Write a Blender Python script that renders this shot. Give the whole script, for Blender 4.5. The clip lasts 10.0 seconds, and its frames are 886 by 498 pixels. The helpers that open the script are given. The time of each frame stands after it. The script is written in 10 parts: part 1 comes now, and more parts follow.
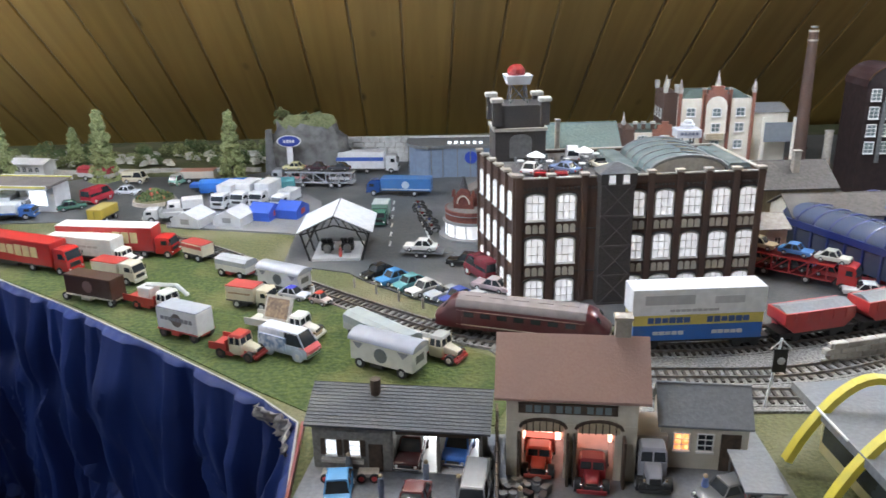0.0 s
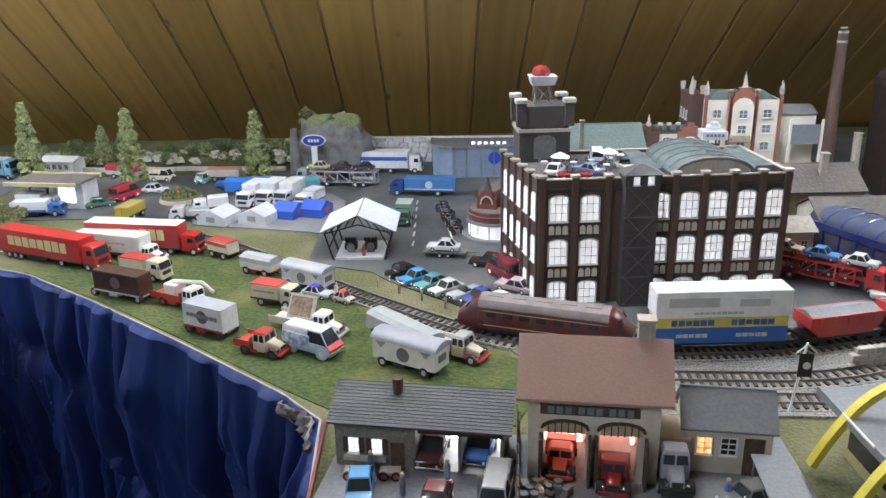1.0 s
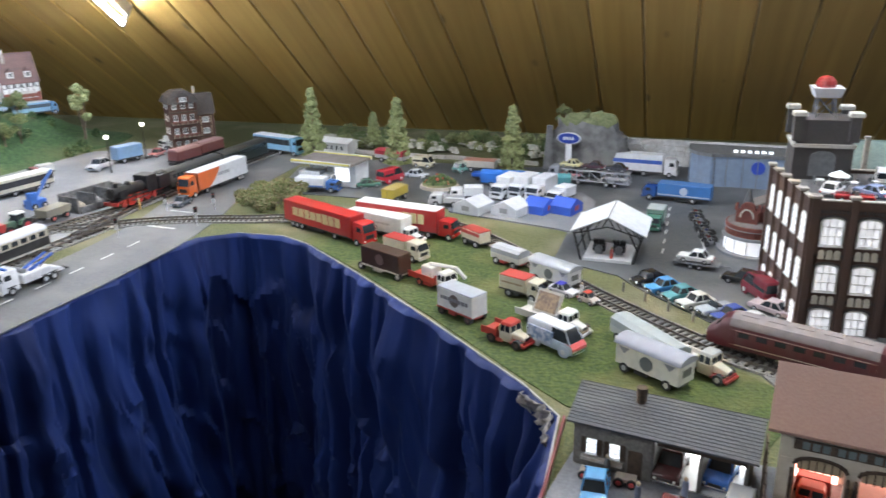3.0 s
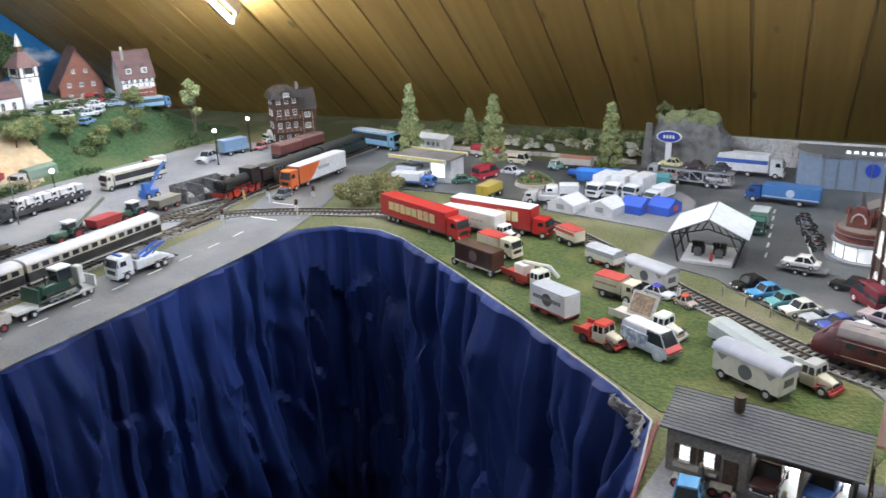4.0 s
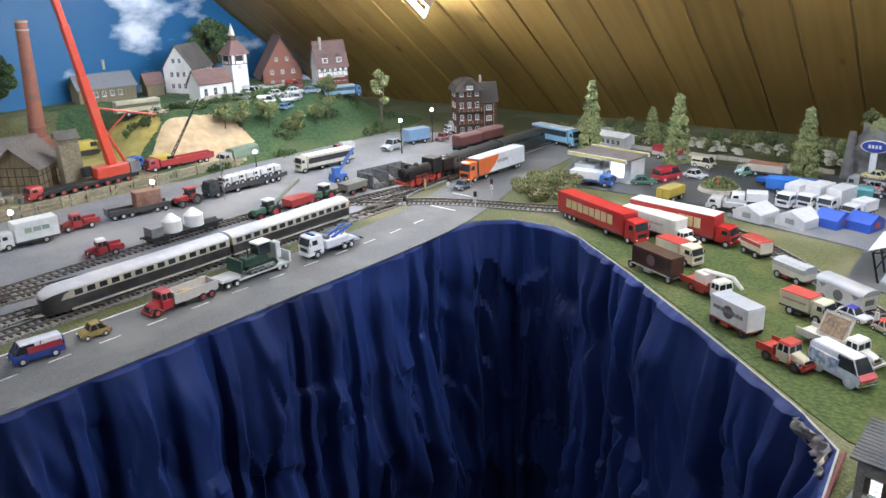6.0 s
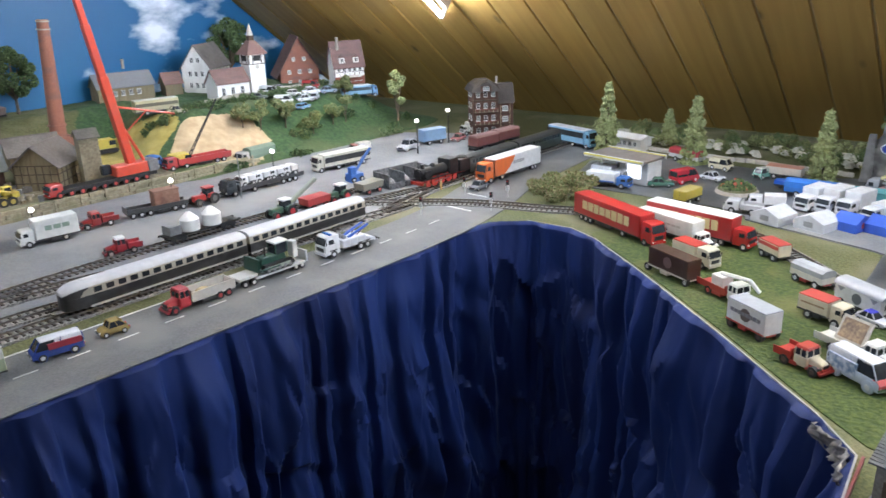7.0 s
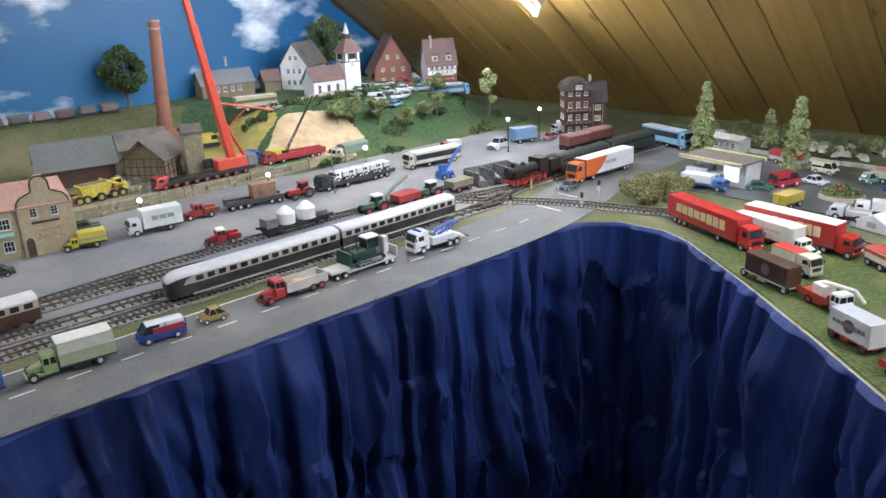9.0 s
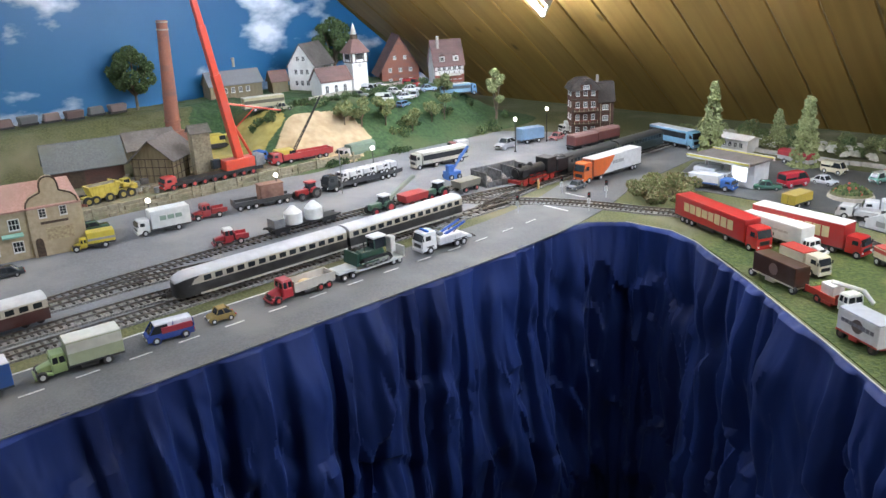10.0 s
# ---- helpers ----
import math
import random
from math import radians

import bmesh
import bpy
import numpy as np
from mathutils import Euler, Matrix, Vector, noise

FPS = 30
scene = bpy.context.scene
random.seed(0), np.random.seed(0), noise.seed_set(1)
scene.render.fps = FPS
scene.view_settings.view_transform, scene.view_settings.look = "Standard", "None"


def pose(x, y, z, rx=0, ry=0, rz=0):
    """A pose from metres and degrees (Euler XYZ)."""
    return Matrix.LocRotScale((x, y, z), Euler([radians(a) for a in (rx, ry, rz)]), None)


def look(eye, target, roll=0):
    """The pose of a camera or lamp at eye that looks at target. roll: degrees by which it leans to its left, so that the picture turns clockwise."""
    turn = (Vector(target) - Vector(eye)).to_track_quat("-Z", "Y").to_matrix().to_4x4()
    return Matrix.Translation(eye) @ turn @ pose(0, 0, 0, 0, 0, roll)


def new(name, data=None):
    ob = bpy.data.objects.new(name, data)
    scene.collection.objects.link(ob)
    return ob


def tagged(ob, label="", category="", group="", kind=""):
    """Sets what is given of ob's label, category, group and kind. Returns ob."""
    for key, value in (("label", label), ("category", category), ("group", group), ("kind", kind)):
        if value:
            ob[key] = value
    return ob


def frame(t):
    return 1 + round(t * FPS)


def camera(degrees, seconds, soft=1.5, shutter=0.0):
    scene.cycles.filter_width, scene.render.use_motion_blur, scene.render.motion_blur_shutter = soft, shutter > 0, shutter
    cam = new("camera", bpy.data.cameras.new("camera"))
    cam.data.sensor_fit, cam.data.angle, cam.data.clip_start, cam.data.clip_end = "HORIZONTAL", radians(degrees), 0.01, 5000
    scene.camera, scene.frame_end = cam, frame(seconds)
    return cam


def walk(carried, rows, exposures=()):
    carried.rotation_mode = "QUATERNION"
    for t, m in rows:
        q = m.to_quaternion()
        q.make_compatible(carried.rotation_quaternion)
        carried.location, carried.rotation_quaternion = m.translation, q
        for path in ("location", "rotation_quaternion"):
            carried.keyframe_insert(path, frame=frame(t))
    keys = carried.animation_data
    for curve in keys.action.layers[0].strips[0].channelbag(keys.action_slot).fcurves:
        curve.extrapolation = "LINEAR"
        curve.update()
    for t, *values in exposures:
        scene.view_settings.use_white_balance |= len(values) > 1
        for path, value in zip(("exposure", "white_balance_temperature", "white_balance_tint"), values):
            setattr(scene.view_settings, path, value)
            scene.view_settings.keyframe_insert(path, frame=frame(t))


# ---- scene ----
cam = camera(58.7, 10.0, shutter=0.6)
PATH = [
    (0, (0.039, 0.103, 0.372), (-0.025, 1.991, -0.286), -1.2),
    (0.5, (0.039, 0.101, 0.373), (-0.077, 1.986, -0.285), -1.3),
    (1, (0.038, 0.101, 0.373), (-0.082, 1.986, -0.284), -1.2),
    (1.5, (0.031, 0.094, 0.379), (-0.305, 1.951, -0.283), -1.4),
    (2, (0.028, 0.09, 0.381), (-0.452, 1.916, -0.28), -1.6),
    (3.5, (0.02, 0.08, 0.388), (-0.785, 1.786, -0.277), -1.4),
    (4, (0.021, 0.079, 0.389), (-0.881, 1.735, -0.278), -2.0),
    (4.5, (0.019, 0.076, 0.391), (-0.946, 1.694, -0.279), -1.6),
    (5, (0.013, 0.064, 0.398), (-1.121, 1.566, -0.277), -1.6),
    (5.5, (0.013, 0.06, 0.399), (-1.206, 1.495, -0.275), -1.9),
    (7, (0.012, 0.056, 0.4), (-1.254, 1.452, -0.271), -1.9),
    (7.5, (0.011, 0.054, 0.401), (-1.316, 1.392, -0.269), -2.1),
    (8, (0.011, 0.051, 0.402), (-1.35, 1.354, -0.268), -2.1),
    (8.5, (0.011, 0.049, 0.402), (-1.384, 1.318, -0.266), -2.1),
    (9, (0.011, 0.049, 0.403), (-1.406, 1.291, -0.266), -2.5),
    (9.5, (0.01, 0.049, 0.402), (-1.414, 1.283, -0.265), -2.6),
    (10, (0.012, 0.049, 0.402), (-1.419, 1.278, -0.265), -2.7),
]
walk(cam, [(t, look(eye, target, roll)) for t, eye, target, roll in PATH])

# ---------------------------------------------------------------- world and lamps
world = bpy.data.worlds.new("world")
world.use_nodes = True
scene.world = world
bgn = world.node_tree.nodes["Background"]
bgn.inputs[0].default_value = (0.5, 0.6, 0.8, 1)
bgn.inputs[1].default_value = 0.005
scene.view_settings.exposure = 0.0

FOOT, SLOPE, AZ = 2.0, 37.0, radians(4)
BX = Vector((math.cos(AZ), math.sin(AZ), 0))        # along the roof's foot
BY = Vector((-math.sin(AZ), math.cos(AZ), 0))       # towards the foot
SL = math.tan(radians(SLOPE))


def roof_point(u, k, lift=0.0):
    """A point of the sloping ceiling: u along its foot, k metres in from the foot, lift below the boards."""
    p = Vector((-0.5, FOOT, 0)) + BX * u - BY * k
    n = Vector((-BY.x * SL, -BY.y * SL, -1)).normalized()
    return p + Vector((0, 0, k * SL)) + n * lift


# ---------------------------------------------------------------- materials
def node_mat(name):
    m = bpy.data.materials.new(name)
    m.use_nodes = True
    return m, m.node_tree.nodes, m.node_tree.links, m.node_tree.nodes["Principled BSDF"]


def rgb(c):
    return (c[0], c[1], c[2], 1)


def mixed(name, c1, c2, scale=40.0, rough=0.6, metal=0.0, bump=0.0, c3=None, scale3=6.0, detail=4.0, island=0.0, spec=0.5, stretch=None):
    """Two colours in fine grain, a third in large stains, a little relief."""
    m, n, l, p = node_mat(name)
    tc = n.new("ShaderNodeTexCoord")
    src = tc.outputs["Object"]
    if stretch:
        mp = n.new("ShaderNodeMapping")
        mp.inputs["Scale"].default_value = stretch
        l.new(src, mp.inputs[0])
        src = mp.outputs[0]
    t = n.new("ShaderNodeTexNoise")
    t.inputs["Scale"].default_value, t.inputs["Detail"].default_value = scale, detail
    l.new(src, t.inputs["Vector"])
    r = n.new("ShaderNodeValToRGB")
    r.color_ramp.elements[0].position, r.color_ramp.elements[1].position = 0.35, 0.65
    r.color_ramp.elements[0].color, r.color_ramp.elements[1].color = rgb(c1), rgb(c2)
    l.new(t.outputs[0], r.inputs[0])
    col = r.outputs[0]
    if c3:
        t3 = n.new("ShaderNodeTexNoise")
        t3.inputs["Scale"].default_value, t3.inputs["Detail"].default_value = scale3, 3
        l.new(src, t3.inputs["Vector"])
        r3 = n.new("ShaderNodeValToRGB")
        r3.color_ramp.elements[0].position, r3.color_ramp.elements[1].position = 0.48, 0.68
        l.new(t3.outputs[0], r3.inputs[0])
        mx = n.new("ShaderNodeMixRGB")
        l.new(r3.outputs[0], mx.inputs[0]), l.new(col, mx.inputs[1])
        mx.inputs[2].default_value = rgb(c3)
        col = mx.outputs[0]
    if island:
        g = n.new("ShaderNodeNewGeometry")
        hs = n.new("ShaderNodeHueSaturation")
        mr = n.new("ShaderNodeMapRange")
        mr.inputs[3].default_value, mr.inputs[4].default_value = 1 - island, 1 + island
        l.new(g.outputs["Random Per Island"], mr.inputs[0])
        l.new(mr.outputs[0], hs.inputs["Value"]), l.new(col, hs.inputs["Color"])
        col = hs.outputs[0]
    l.new(col, p.inputs["Base Color"])
    p.inputs["Roughness"].default_value, p.inputs["Metallic"].default_value = rough, metal
    p.inputs["Specular IOR Level"].default_value = spec
    if bump:
        b = n.new("ShaderNodeBump")
        b.inputs["Strength"].default_value, b.inputs["Distance"].default_value = bump, 0.002
        l.new(t.outputs[0], b.inputs["Height"]), l.new(b.outputs[0], p.inputs["Normal"])
    return m


PAINTS = {}


def paint(c, rough=0.38, metal=0.0):
    """Model paint with a faint dusty variation."""
    key = (tuple(round(v, 3) for v in c), rough, metal)
    if key not in PAINTS:
        d = tuple(v * 0.86 + 0.008 for v in c)
        PAINTS[key] = mixed("paint", c, d, 120, rough, metal, 0.0, tuple(v * 0.8 + 0.03 for v in c), 30)
    return PAINTS[key]


def glow(name, c, strength, c2=None, scale=200.0):
    m, n, l, p = node_mat(name)
    p.inputs["Base Color"].default_value = rgb(c)
    p.inputs["Emission Color"].default_value = rgb(c)
    p.inputs["Emission Strength"].default_value = strength
    if c2:
        t = n.new("ShaderNodeTexNoise")
        t.inputs["Scale"].default_value = scale
        r = n.new("ShaderNodeValToRGB")
        r.color_ramp.elements[0].position, r.color_ramp.elements[1].position = 0.42, 0.58
        r.color_ramp.elements[0].color, r.color_ramp.elements[1].color = rgb(c2), rgb(c)
        tc = n.new("ShaderNodeTexCoord")
        l.new(tc.outputs["Object"], t.inputs["Vector"])
        l.new(t.outputs[0], r.inputs[0]), l.new(r.outputs[0], p.inputs["Emission Color"])
    return m


def plank_wood():
    m, n, l, p = node_mat("plank_wood")
    uv = n.new("ShaderNodeUVMap")
    mp = n.new("ShaderNodeMapping")
    mp.inputs["Scale"].default_value = (1.0, 14.0, 1.0)
    l.new(uv.outputs[0], mp.inputs[0])
    g = n.new("ShaderNodeNewGeometry")
    ad = n.new("ShaderNodeVectorMath")
    sc = n.new("ShaderNodeVectorMath")
    sc.operation = "SCALE"
    sc.inputs[0].default_value, ad.operation = (31, 17, 7), "ADD"
    l.new(g.outputs["Random Per Island"], sc.inputs["Scale"])
    l.new(mp.outputs[0], ad.inputs[0]), l.new(sc.outputs[0], ad.inputs[1])
    t = n.new("ShaderNodeTexNoise")
    t.inputs["Scale"].default_value, t.inputs["Detail"].default_value, t.inputs["Distortion"].default_value = 3.0, 6, 0.6
    l.new(ad.outputs[0], t.inputs["Vector"])
    r = n.new("ShaderNodeValToRGB")
    r.color_ramp.elements[0].position, r.color_ramp.elements[1].position = 0.3, 0.72
    r.color_ramp.elements[0].color, r.color_ramp.elements[1].color = (0.42, 0.25, 0.066, 1), (0.53, 0.335, 0.1, 1)
    l.new(t.outputs[0], r.inputs[0])
    # knots
    ad2 = n.new("ShaderNodeVectorMath")
    ad2.operation = "ADD"
    l.new(uv.outputs[0], ad2.inputs[0]), l.new(sc.outputs[0], ad2.inputs[1])
    mp2 = n.new("ShaderNodeMapping")
    mp2.inputs["Scale"].default_value = (0.55, 1.0, 1.0)
    l.new(ad2.outputs[0], mp2.inputs[0])
    v = n.new("ShaderNodeTexVoronoi")
    v.inputs["Scale"].default_value = 10.0
    l.new(mp2.outputs[0], v.inputs["Vector"])
    kr = n.new("ShaderNodeValToRGB")
    kr.color_ramp.elements[0].position, kr.color_ramp.elements[1].position = 0.035, 0.10
    kr.color_ramp.elements[0].color, kr.color_ramp.elements[1].color = (0.3, 0.3, 0.3, 1), (1, 1, 1, 1)
    l.new(v.outputs["Distance"], kr.inputs[0])
    mx = n.new("ShaderNodeMixRGB")
    mx.blend_type = "MULTIPLY"
    mx.inputs[0].default_value = 0.85
    l.new(r.outputs[0], mx.inputs[1]), l.new(kr.outputs[0], mx.inputs[2])
    hs = n.new("ShaderNodeHueSaturation")
    mr = n.new("ShaderNodeMapRange")
    mr.inputs[3].default_value, mr.inputs[4].default_value = 0.82, 1.14
    l.new(g.outputs["Random Per Island"], mr.inputs[0]), l.new(mr.outputs[0], hs.inputs["Value"])
    l.new(mx.outputs[0], hs.inputs["Color"]), l.new(hs.outputs[0], p.inputs["Base Color"])
    p.inputs["Roughness"].default_value = 0.42
    b = n.new("ShaderNodeBump")
    b.inputs["Strength"].default_value, b.inputs["Distance"].default_value = 0.15, 0.002
    l.new(t.outputs[0], b.inputs["Height"]), l.new(b.outputs[0], p.inputs["Normal"])
    return m


def sky_print():
    """A printed backdrop: blue sky with white cumulus clouds."""
    m, n, l, p = node_mat("sky_print")
    tc = n.new("ShaderNodeTexCoord")
    mp = n.new("ShaderNodeMapping")
    mp.inputs["Scale"].default_value = (1.0, 1.5, 3.1)
    mp.inputs["Location"].default_value = (0, 0.35, 0.1)
    l.new(tc.outputs["Object"], mp.inputs[0])
    t = n.new("ShaderNodeTexNoise")
    t.inputs["Scale"].default_value, t.inputs["Detail"].default_value, t.inputs["Roughness"].default_value = 1.7, 8, 0.52
    l.new(mp.outputs[0], t.inputs["Vector"])
    r = n.new("ShaderNodeValToRGB")
    r.color_ramp.elements[0].position, r.color_ramp.elements[1].position = 0.545, 0.63
    r.color_ramp.elements[0].color, r.color_ramp.elements[1].color = (0, 0, 0, 1), (1, 1, 1, 1)
    l.new(t.outputs[0], r.inputs[0])
    sx = n.new("ShaderNodeSeparateXYZ")
    l.new(tc.outputs["Object"], sx.inputs[0])
    gr = n.new("ShaderNodeValToRGB")
    gr.color_ramp.elements[0].position, gr.color_ramp.elements[1].position = 0.05, 0.6
    gr.color_ramp.elements[0].color, gr.color_ramp.elements[1].color = (0.010, 0.125, 0.285, 1), (0.004, 0.066, 0.175, 1)
    l.new(sx.outputs[2], gr.inputs[0])
    mx = n.new("ShaderNodeMixRGB")
    l.new(r.outputs[0], mx.inputs[0]), l.new(gr.outputs[0], mx.inputs[1])
    mx.inputs[2].default_value = (0.72, 0.76, 0.82, 1)
    l.new(mx.outputs[0], p.inputs["Base Color"])
    p.inputs["Roughness"].default_value = 0.5
    return m


M_PLANK = plank_wood()
M_SKY = sky_print()
M_GRASS = mixed("scatter_grass", (0.06, 0.07, 0.026), (0.13, 0.135, 0.055), 260, 0.95, 0, 0.8, (0.17, 0.155, 0.09), 7.0, 6)
M_LAWN = mixed("static_grass", (0.022, 0.042, 0.007), (0.066, 0.092, 0.018), 200, 0.95, 0, 1.0, (0.13, 0.125, 0.045), 9.0, 8)
M_HILL = mixed("hill_flock", (0.02, 0.05, 0.02), (0.05, 0.10, 0.035), 120, 0.95, 0, 1.0, (0.085, 0.105, 0.045), 8.0, 6)
M_EARTH = mixed("sandy_earth", (0.40, 0.29, 0.17), (0.52, 0.40, 0.25), 50, 0.95, 0, 0.9, (0.30, 0.23, 0.14), 14)
M_DIRT = mixed("yard_dirt", (0.12, 0.10, 0.065), (0.25, 0.21, 0.14), 90, 0.95, 0, 1.0, (0.17, 0.17, 0.10), 12)
M_YELLOW_EARTH = mixed("clay_slope", (0.30, 0.24, 0.06), (0.40, 0.33, 0.10), 60, 0.95, 0, 0.5, (0.24, 0.22, 0.08), 9)
M_ASPHALT = mixed("model_asphalt", (0.083, 0.087, 0.09), (0.118, 0.122, 0.126), 400, 0.7, 0, 0.2, (0.15, 0.152, 0.15), 10)
M_DARK_ASPHALT = mixed("dark_asphalt", (0.055, 0.06, 0.062), (0.085, 0.09, 0.092), 300, 0.45, 0, 0.2, (0.14, 0.14, 0.14), 9)
M_PAVE = mixed("grey_paving", (0.14, 0.145, 0.16), (0.185, 0.19, 0.205), 300, 0.7, 0, 0.2, (0.235, 0.235, 0.24), 7)
M_BALLAST = mixed("ballast", (0.12, 0.115, 0.11), (0.36, 0.35, 0.33), 420, 0.95, 0, 1.0, (0.2, 0.19, 0.17), 14, 3)
M_SLEEPER = mixed("sleeper", (0.035, 0.028, 0.022), (0.07, 0.06, 0.05), 200, 0.8, 0, 0.2)
M_RAIL = mixed("rail_steel", (0.3, 0.29, 0.28), (0.2, 0.16, 0.13), 150, 0.35, 0.9)
M_WHITE_LINE = mixed("road_paint", (0.68, 0.68, 0.66), (0.5, 0.5, 0.48), 300, 0.7)
M_TABLE = mixed("board_edge", (0.24, 0.24, 0.24), (0.36, 0.36, 0.36), 25, 0.7)
M_FLOOR = mixed("room_floor", (0.12, 0.10, 0.08), (0.17, 0.14, 0.11), 30, 0.6)
# dark brown of the unseen room shell, chosen to cut bounced fill
M_ROOM_SHELL = mixed("dark_room_shell", (0.16, 0.11, 0.06), (0.2, 0.14, 0.08), 20, 0.9)
M_GLASS_DARK = mixed("tinted_glass", (0.02, 0.023, 0.027), (0.035, 0.04, 0.045), 50, 0.08)
M_GLASS_PALE = mixed("pale_glass", (0.14, 0.175, 0.175), (0.2, 0.24, 0.24), 50, 0.06)
M_TYRE = mixed("rubber", (0.018, 0.018, 0.018), (0.03, 0.03, 0.03), 200, 0.75)
M_CHROME = mixed("chrome", (0.6, 0.6, 0.62), (0.5, 0.5, 0.52), 90, 0.25, 1.0)
M_BLACK = mixed("black_plastic", (0.008, 0.008, 0.009), (0.02, 0.02, 0.02), 160, 0.5)
M_LAMP_BALL = glow("lamp_globe", (1.0, 0.96, 0.88), 7.0)


def curtain_cloth():
    m, n, l, p = node_mat("curtain_cloth")
    tc = n.new("ShaderNodeTexCoord")
    t = n.new("ShaderNodeTexNoise")
    t.inputs["Scale"].default_value, t.inputs["Detail"].default_value = 9.0, 5
    mp = n.new("ShaderNodeMapping")
    mp.inputs["Scale"].default_value = (1, 1, 0.35)
    l.new(tc.outputs["Object"], mp.inputs[0]), l.new(mp.outputs[0], t.inputs["Vector"])
    r = n.new("ShaderNodeValToRGB")
    r.color_ramp.elements[0].color, r.color_ramp.elements[1].color = (0.0038, 0.0105, 0.056, 1), (0.009, 0.025, 0.122, 1)
    r.color_ramp.elements[0].position, r.color_ramp.elements[1].position = 0.35, 0.65
    l.new(t.outputs[0], r.inputs[0]), l.new(r.outputs[0], p.inputs["Base Color"])
    p.inputs["Roughness"].default_value = 0.62
    p.inputs["Specular IOR Level"].default_value = 0.2
    p.inputs["Sheen Weight"].default_value = 0.04
    p.inputs["Sheen Tint"].default_value = (0.4, 0.5, 0.9, 1)
    w = n.new("ShaderNodeTexNoise")
    w.inputs["Scale"].default_value = 40
    l.new(mp.outputs[0], w.inputs["Vector"])
    b = n.new("ShaderNodeBump")
    b.inputs["Strength"].default_value, b.inputs["Distance"].default_value = 0.25, 0.004
    l.new(w.outputs[0], b.inputs["Height"]), l.new(b.outputs[0], p.inputs["Normal"])
    return m


M_CURTAIN = curtain_cloth()


# ---------------------------------------------------------------- mesh helpers
class Mesh:
    """Collects solids in one mesh; every solid may have its own material."""

    def __init__(self):
        self.v, self.f, self.m, self.mats = [], [], [], []

    def slot(self, mat):
        if mat not in self.mats:
            self.mats.append(mat)
        return self.mats.index(mat)

    def raw(self, verts, faces, mat, m=None):
        o, s = len(self.v), self.slot(mat)
        self.v += [tuple(m @ Vector(p)) if m else tuple(p) for p in verts]
        self.f += [tuple(i + o for i in f) for f in faces]
        self.m += [s] * len(faces)
        return self

    def box(self, c, s, mat, m=None, b=0.0, top=(1, 1)):
        """A box at centre c of size s, its upper edges bevelled by b, its top scaled."""
        x, y, z = s[0] / 2, s[1] / 2, s[2] / 2
        if b <= 0:
            v = [(sx * x * (top[0] if sz > 0 else 1), sy * y * (top[1] if sz > 0 else 1), sz * z) for sz in (-1, 1) for sx, sy in ((-1, -1), (1, -1), (1, 1), (-1, 1))]
            f = [(3, 2, 1, 0), (4, 5, 6, 7)] + [(i, (i + 1) % 4, 4 + (i + 1) % 4, 4 + i) for i in range(4)]
        else:
            b = min(b, x * 0.9, y * 0.9, z * 0.9)

            def ring(ax, ay, zz, cb):
                return [(-ax + cb, -ay, zz), (ax - cb, -ay, zz), (ax, -ay + cb, zz), (ax, ay - cb, zz), (ax - cb, ay, zz), (-ax + cb, ay, zz), (-ax, ay - cb, zz), (-ax, -ay + cb, zz)]
            tx, ty = x * top[0], y * top[1]
            v = ring(x, y, -z, b) + ring(x + (tx - x) * 0.9, y + (ty - y) * 0.9, z - b, b) + ring(tx - b * 0.7, ty - b * 0.7, z, b * 0.6)
            f = [tuple(range(7, -1, -1)), tuple(range(16, 24))]
            for k in (0, 8):
                f += [(k + i, k + (i + 1) % 8, k + 8 + (i + 1) % 8, k + 8 + i) for i in range(8)]
        v = [(p[0] + c[0], p[1] + c[1], p[2] + c[2]) for p in v]
        return self.raw(v, f, mat, m)

    def cyl(self, p0, p1, r0, mat, r1=None, n=10, m=None):
        p0, p1 = Vector(p0), Vector(p1)
        r1 = r0 if r1 is None else r1
        q = (p1 - p0).to_track_quat("Z", "Y").to_matrix()
        v = [p + q @ Vector((r * math.cos(2 * math.pi * i / n), r * math.sin(2 * math.pi * i / n), 0)) for p, r in ((p0, r0), (p1, r1)) for i in range(n)]
        f = [tuple(range(n - 1, -1, -1)), tuple(range(n, 2 * n))] + [(i, (i + 1) % n, n + (i + 1) % n, n + i) for i in range(n)]
        return self.raw(v, f, mat, m)

    def prism(self, prof, w, mat, m=None, tops=None, y0=0.0):
        """A side outline of (x, z), drawn out across y to the width w; tops gives a width factor for every point."""
        n = len(prof)
        tops = tops or [1] * n
        v = [(x, y0 + s * w / 2 * tops[i], z) for s in (-1, 1) for i, (x, z) in enumerate(prof)]
        f = [tuple(range(n)), tuple(range(2 * n - 1, n - 1, -1))] + [(i, n + i, n + (i + 1) % n, (i + 1) % n) for i in range(n)]
        return self.raw(v, f, mat, m)

    def sheet(self, pts, z0, z1, mat):
        """A flat slab with the outline pts (counter-clockwise)."""
        n = len(pts)
        v = [(x, y, z) for z in (z0, z1) for x, y in pts]
        f = [tuple(range(n - 1, -1, -1)), tuple(range(n, 2 * n))] + [(i, (i + 1) % n, n + (i + 1) % n, n + i) for i in range(n)]
        return self.raw(v, f, mat)

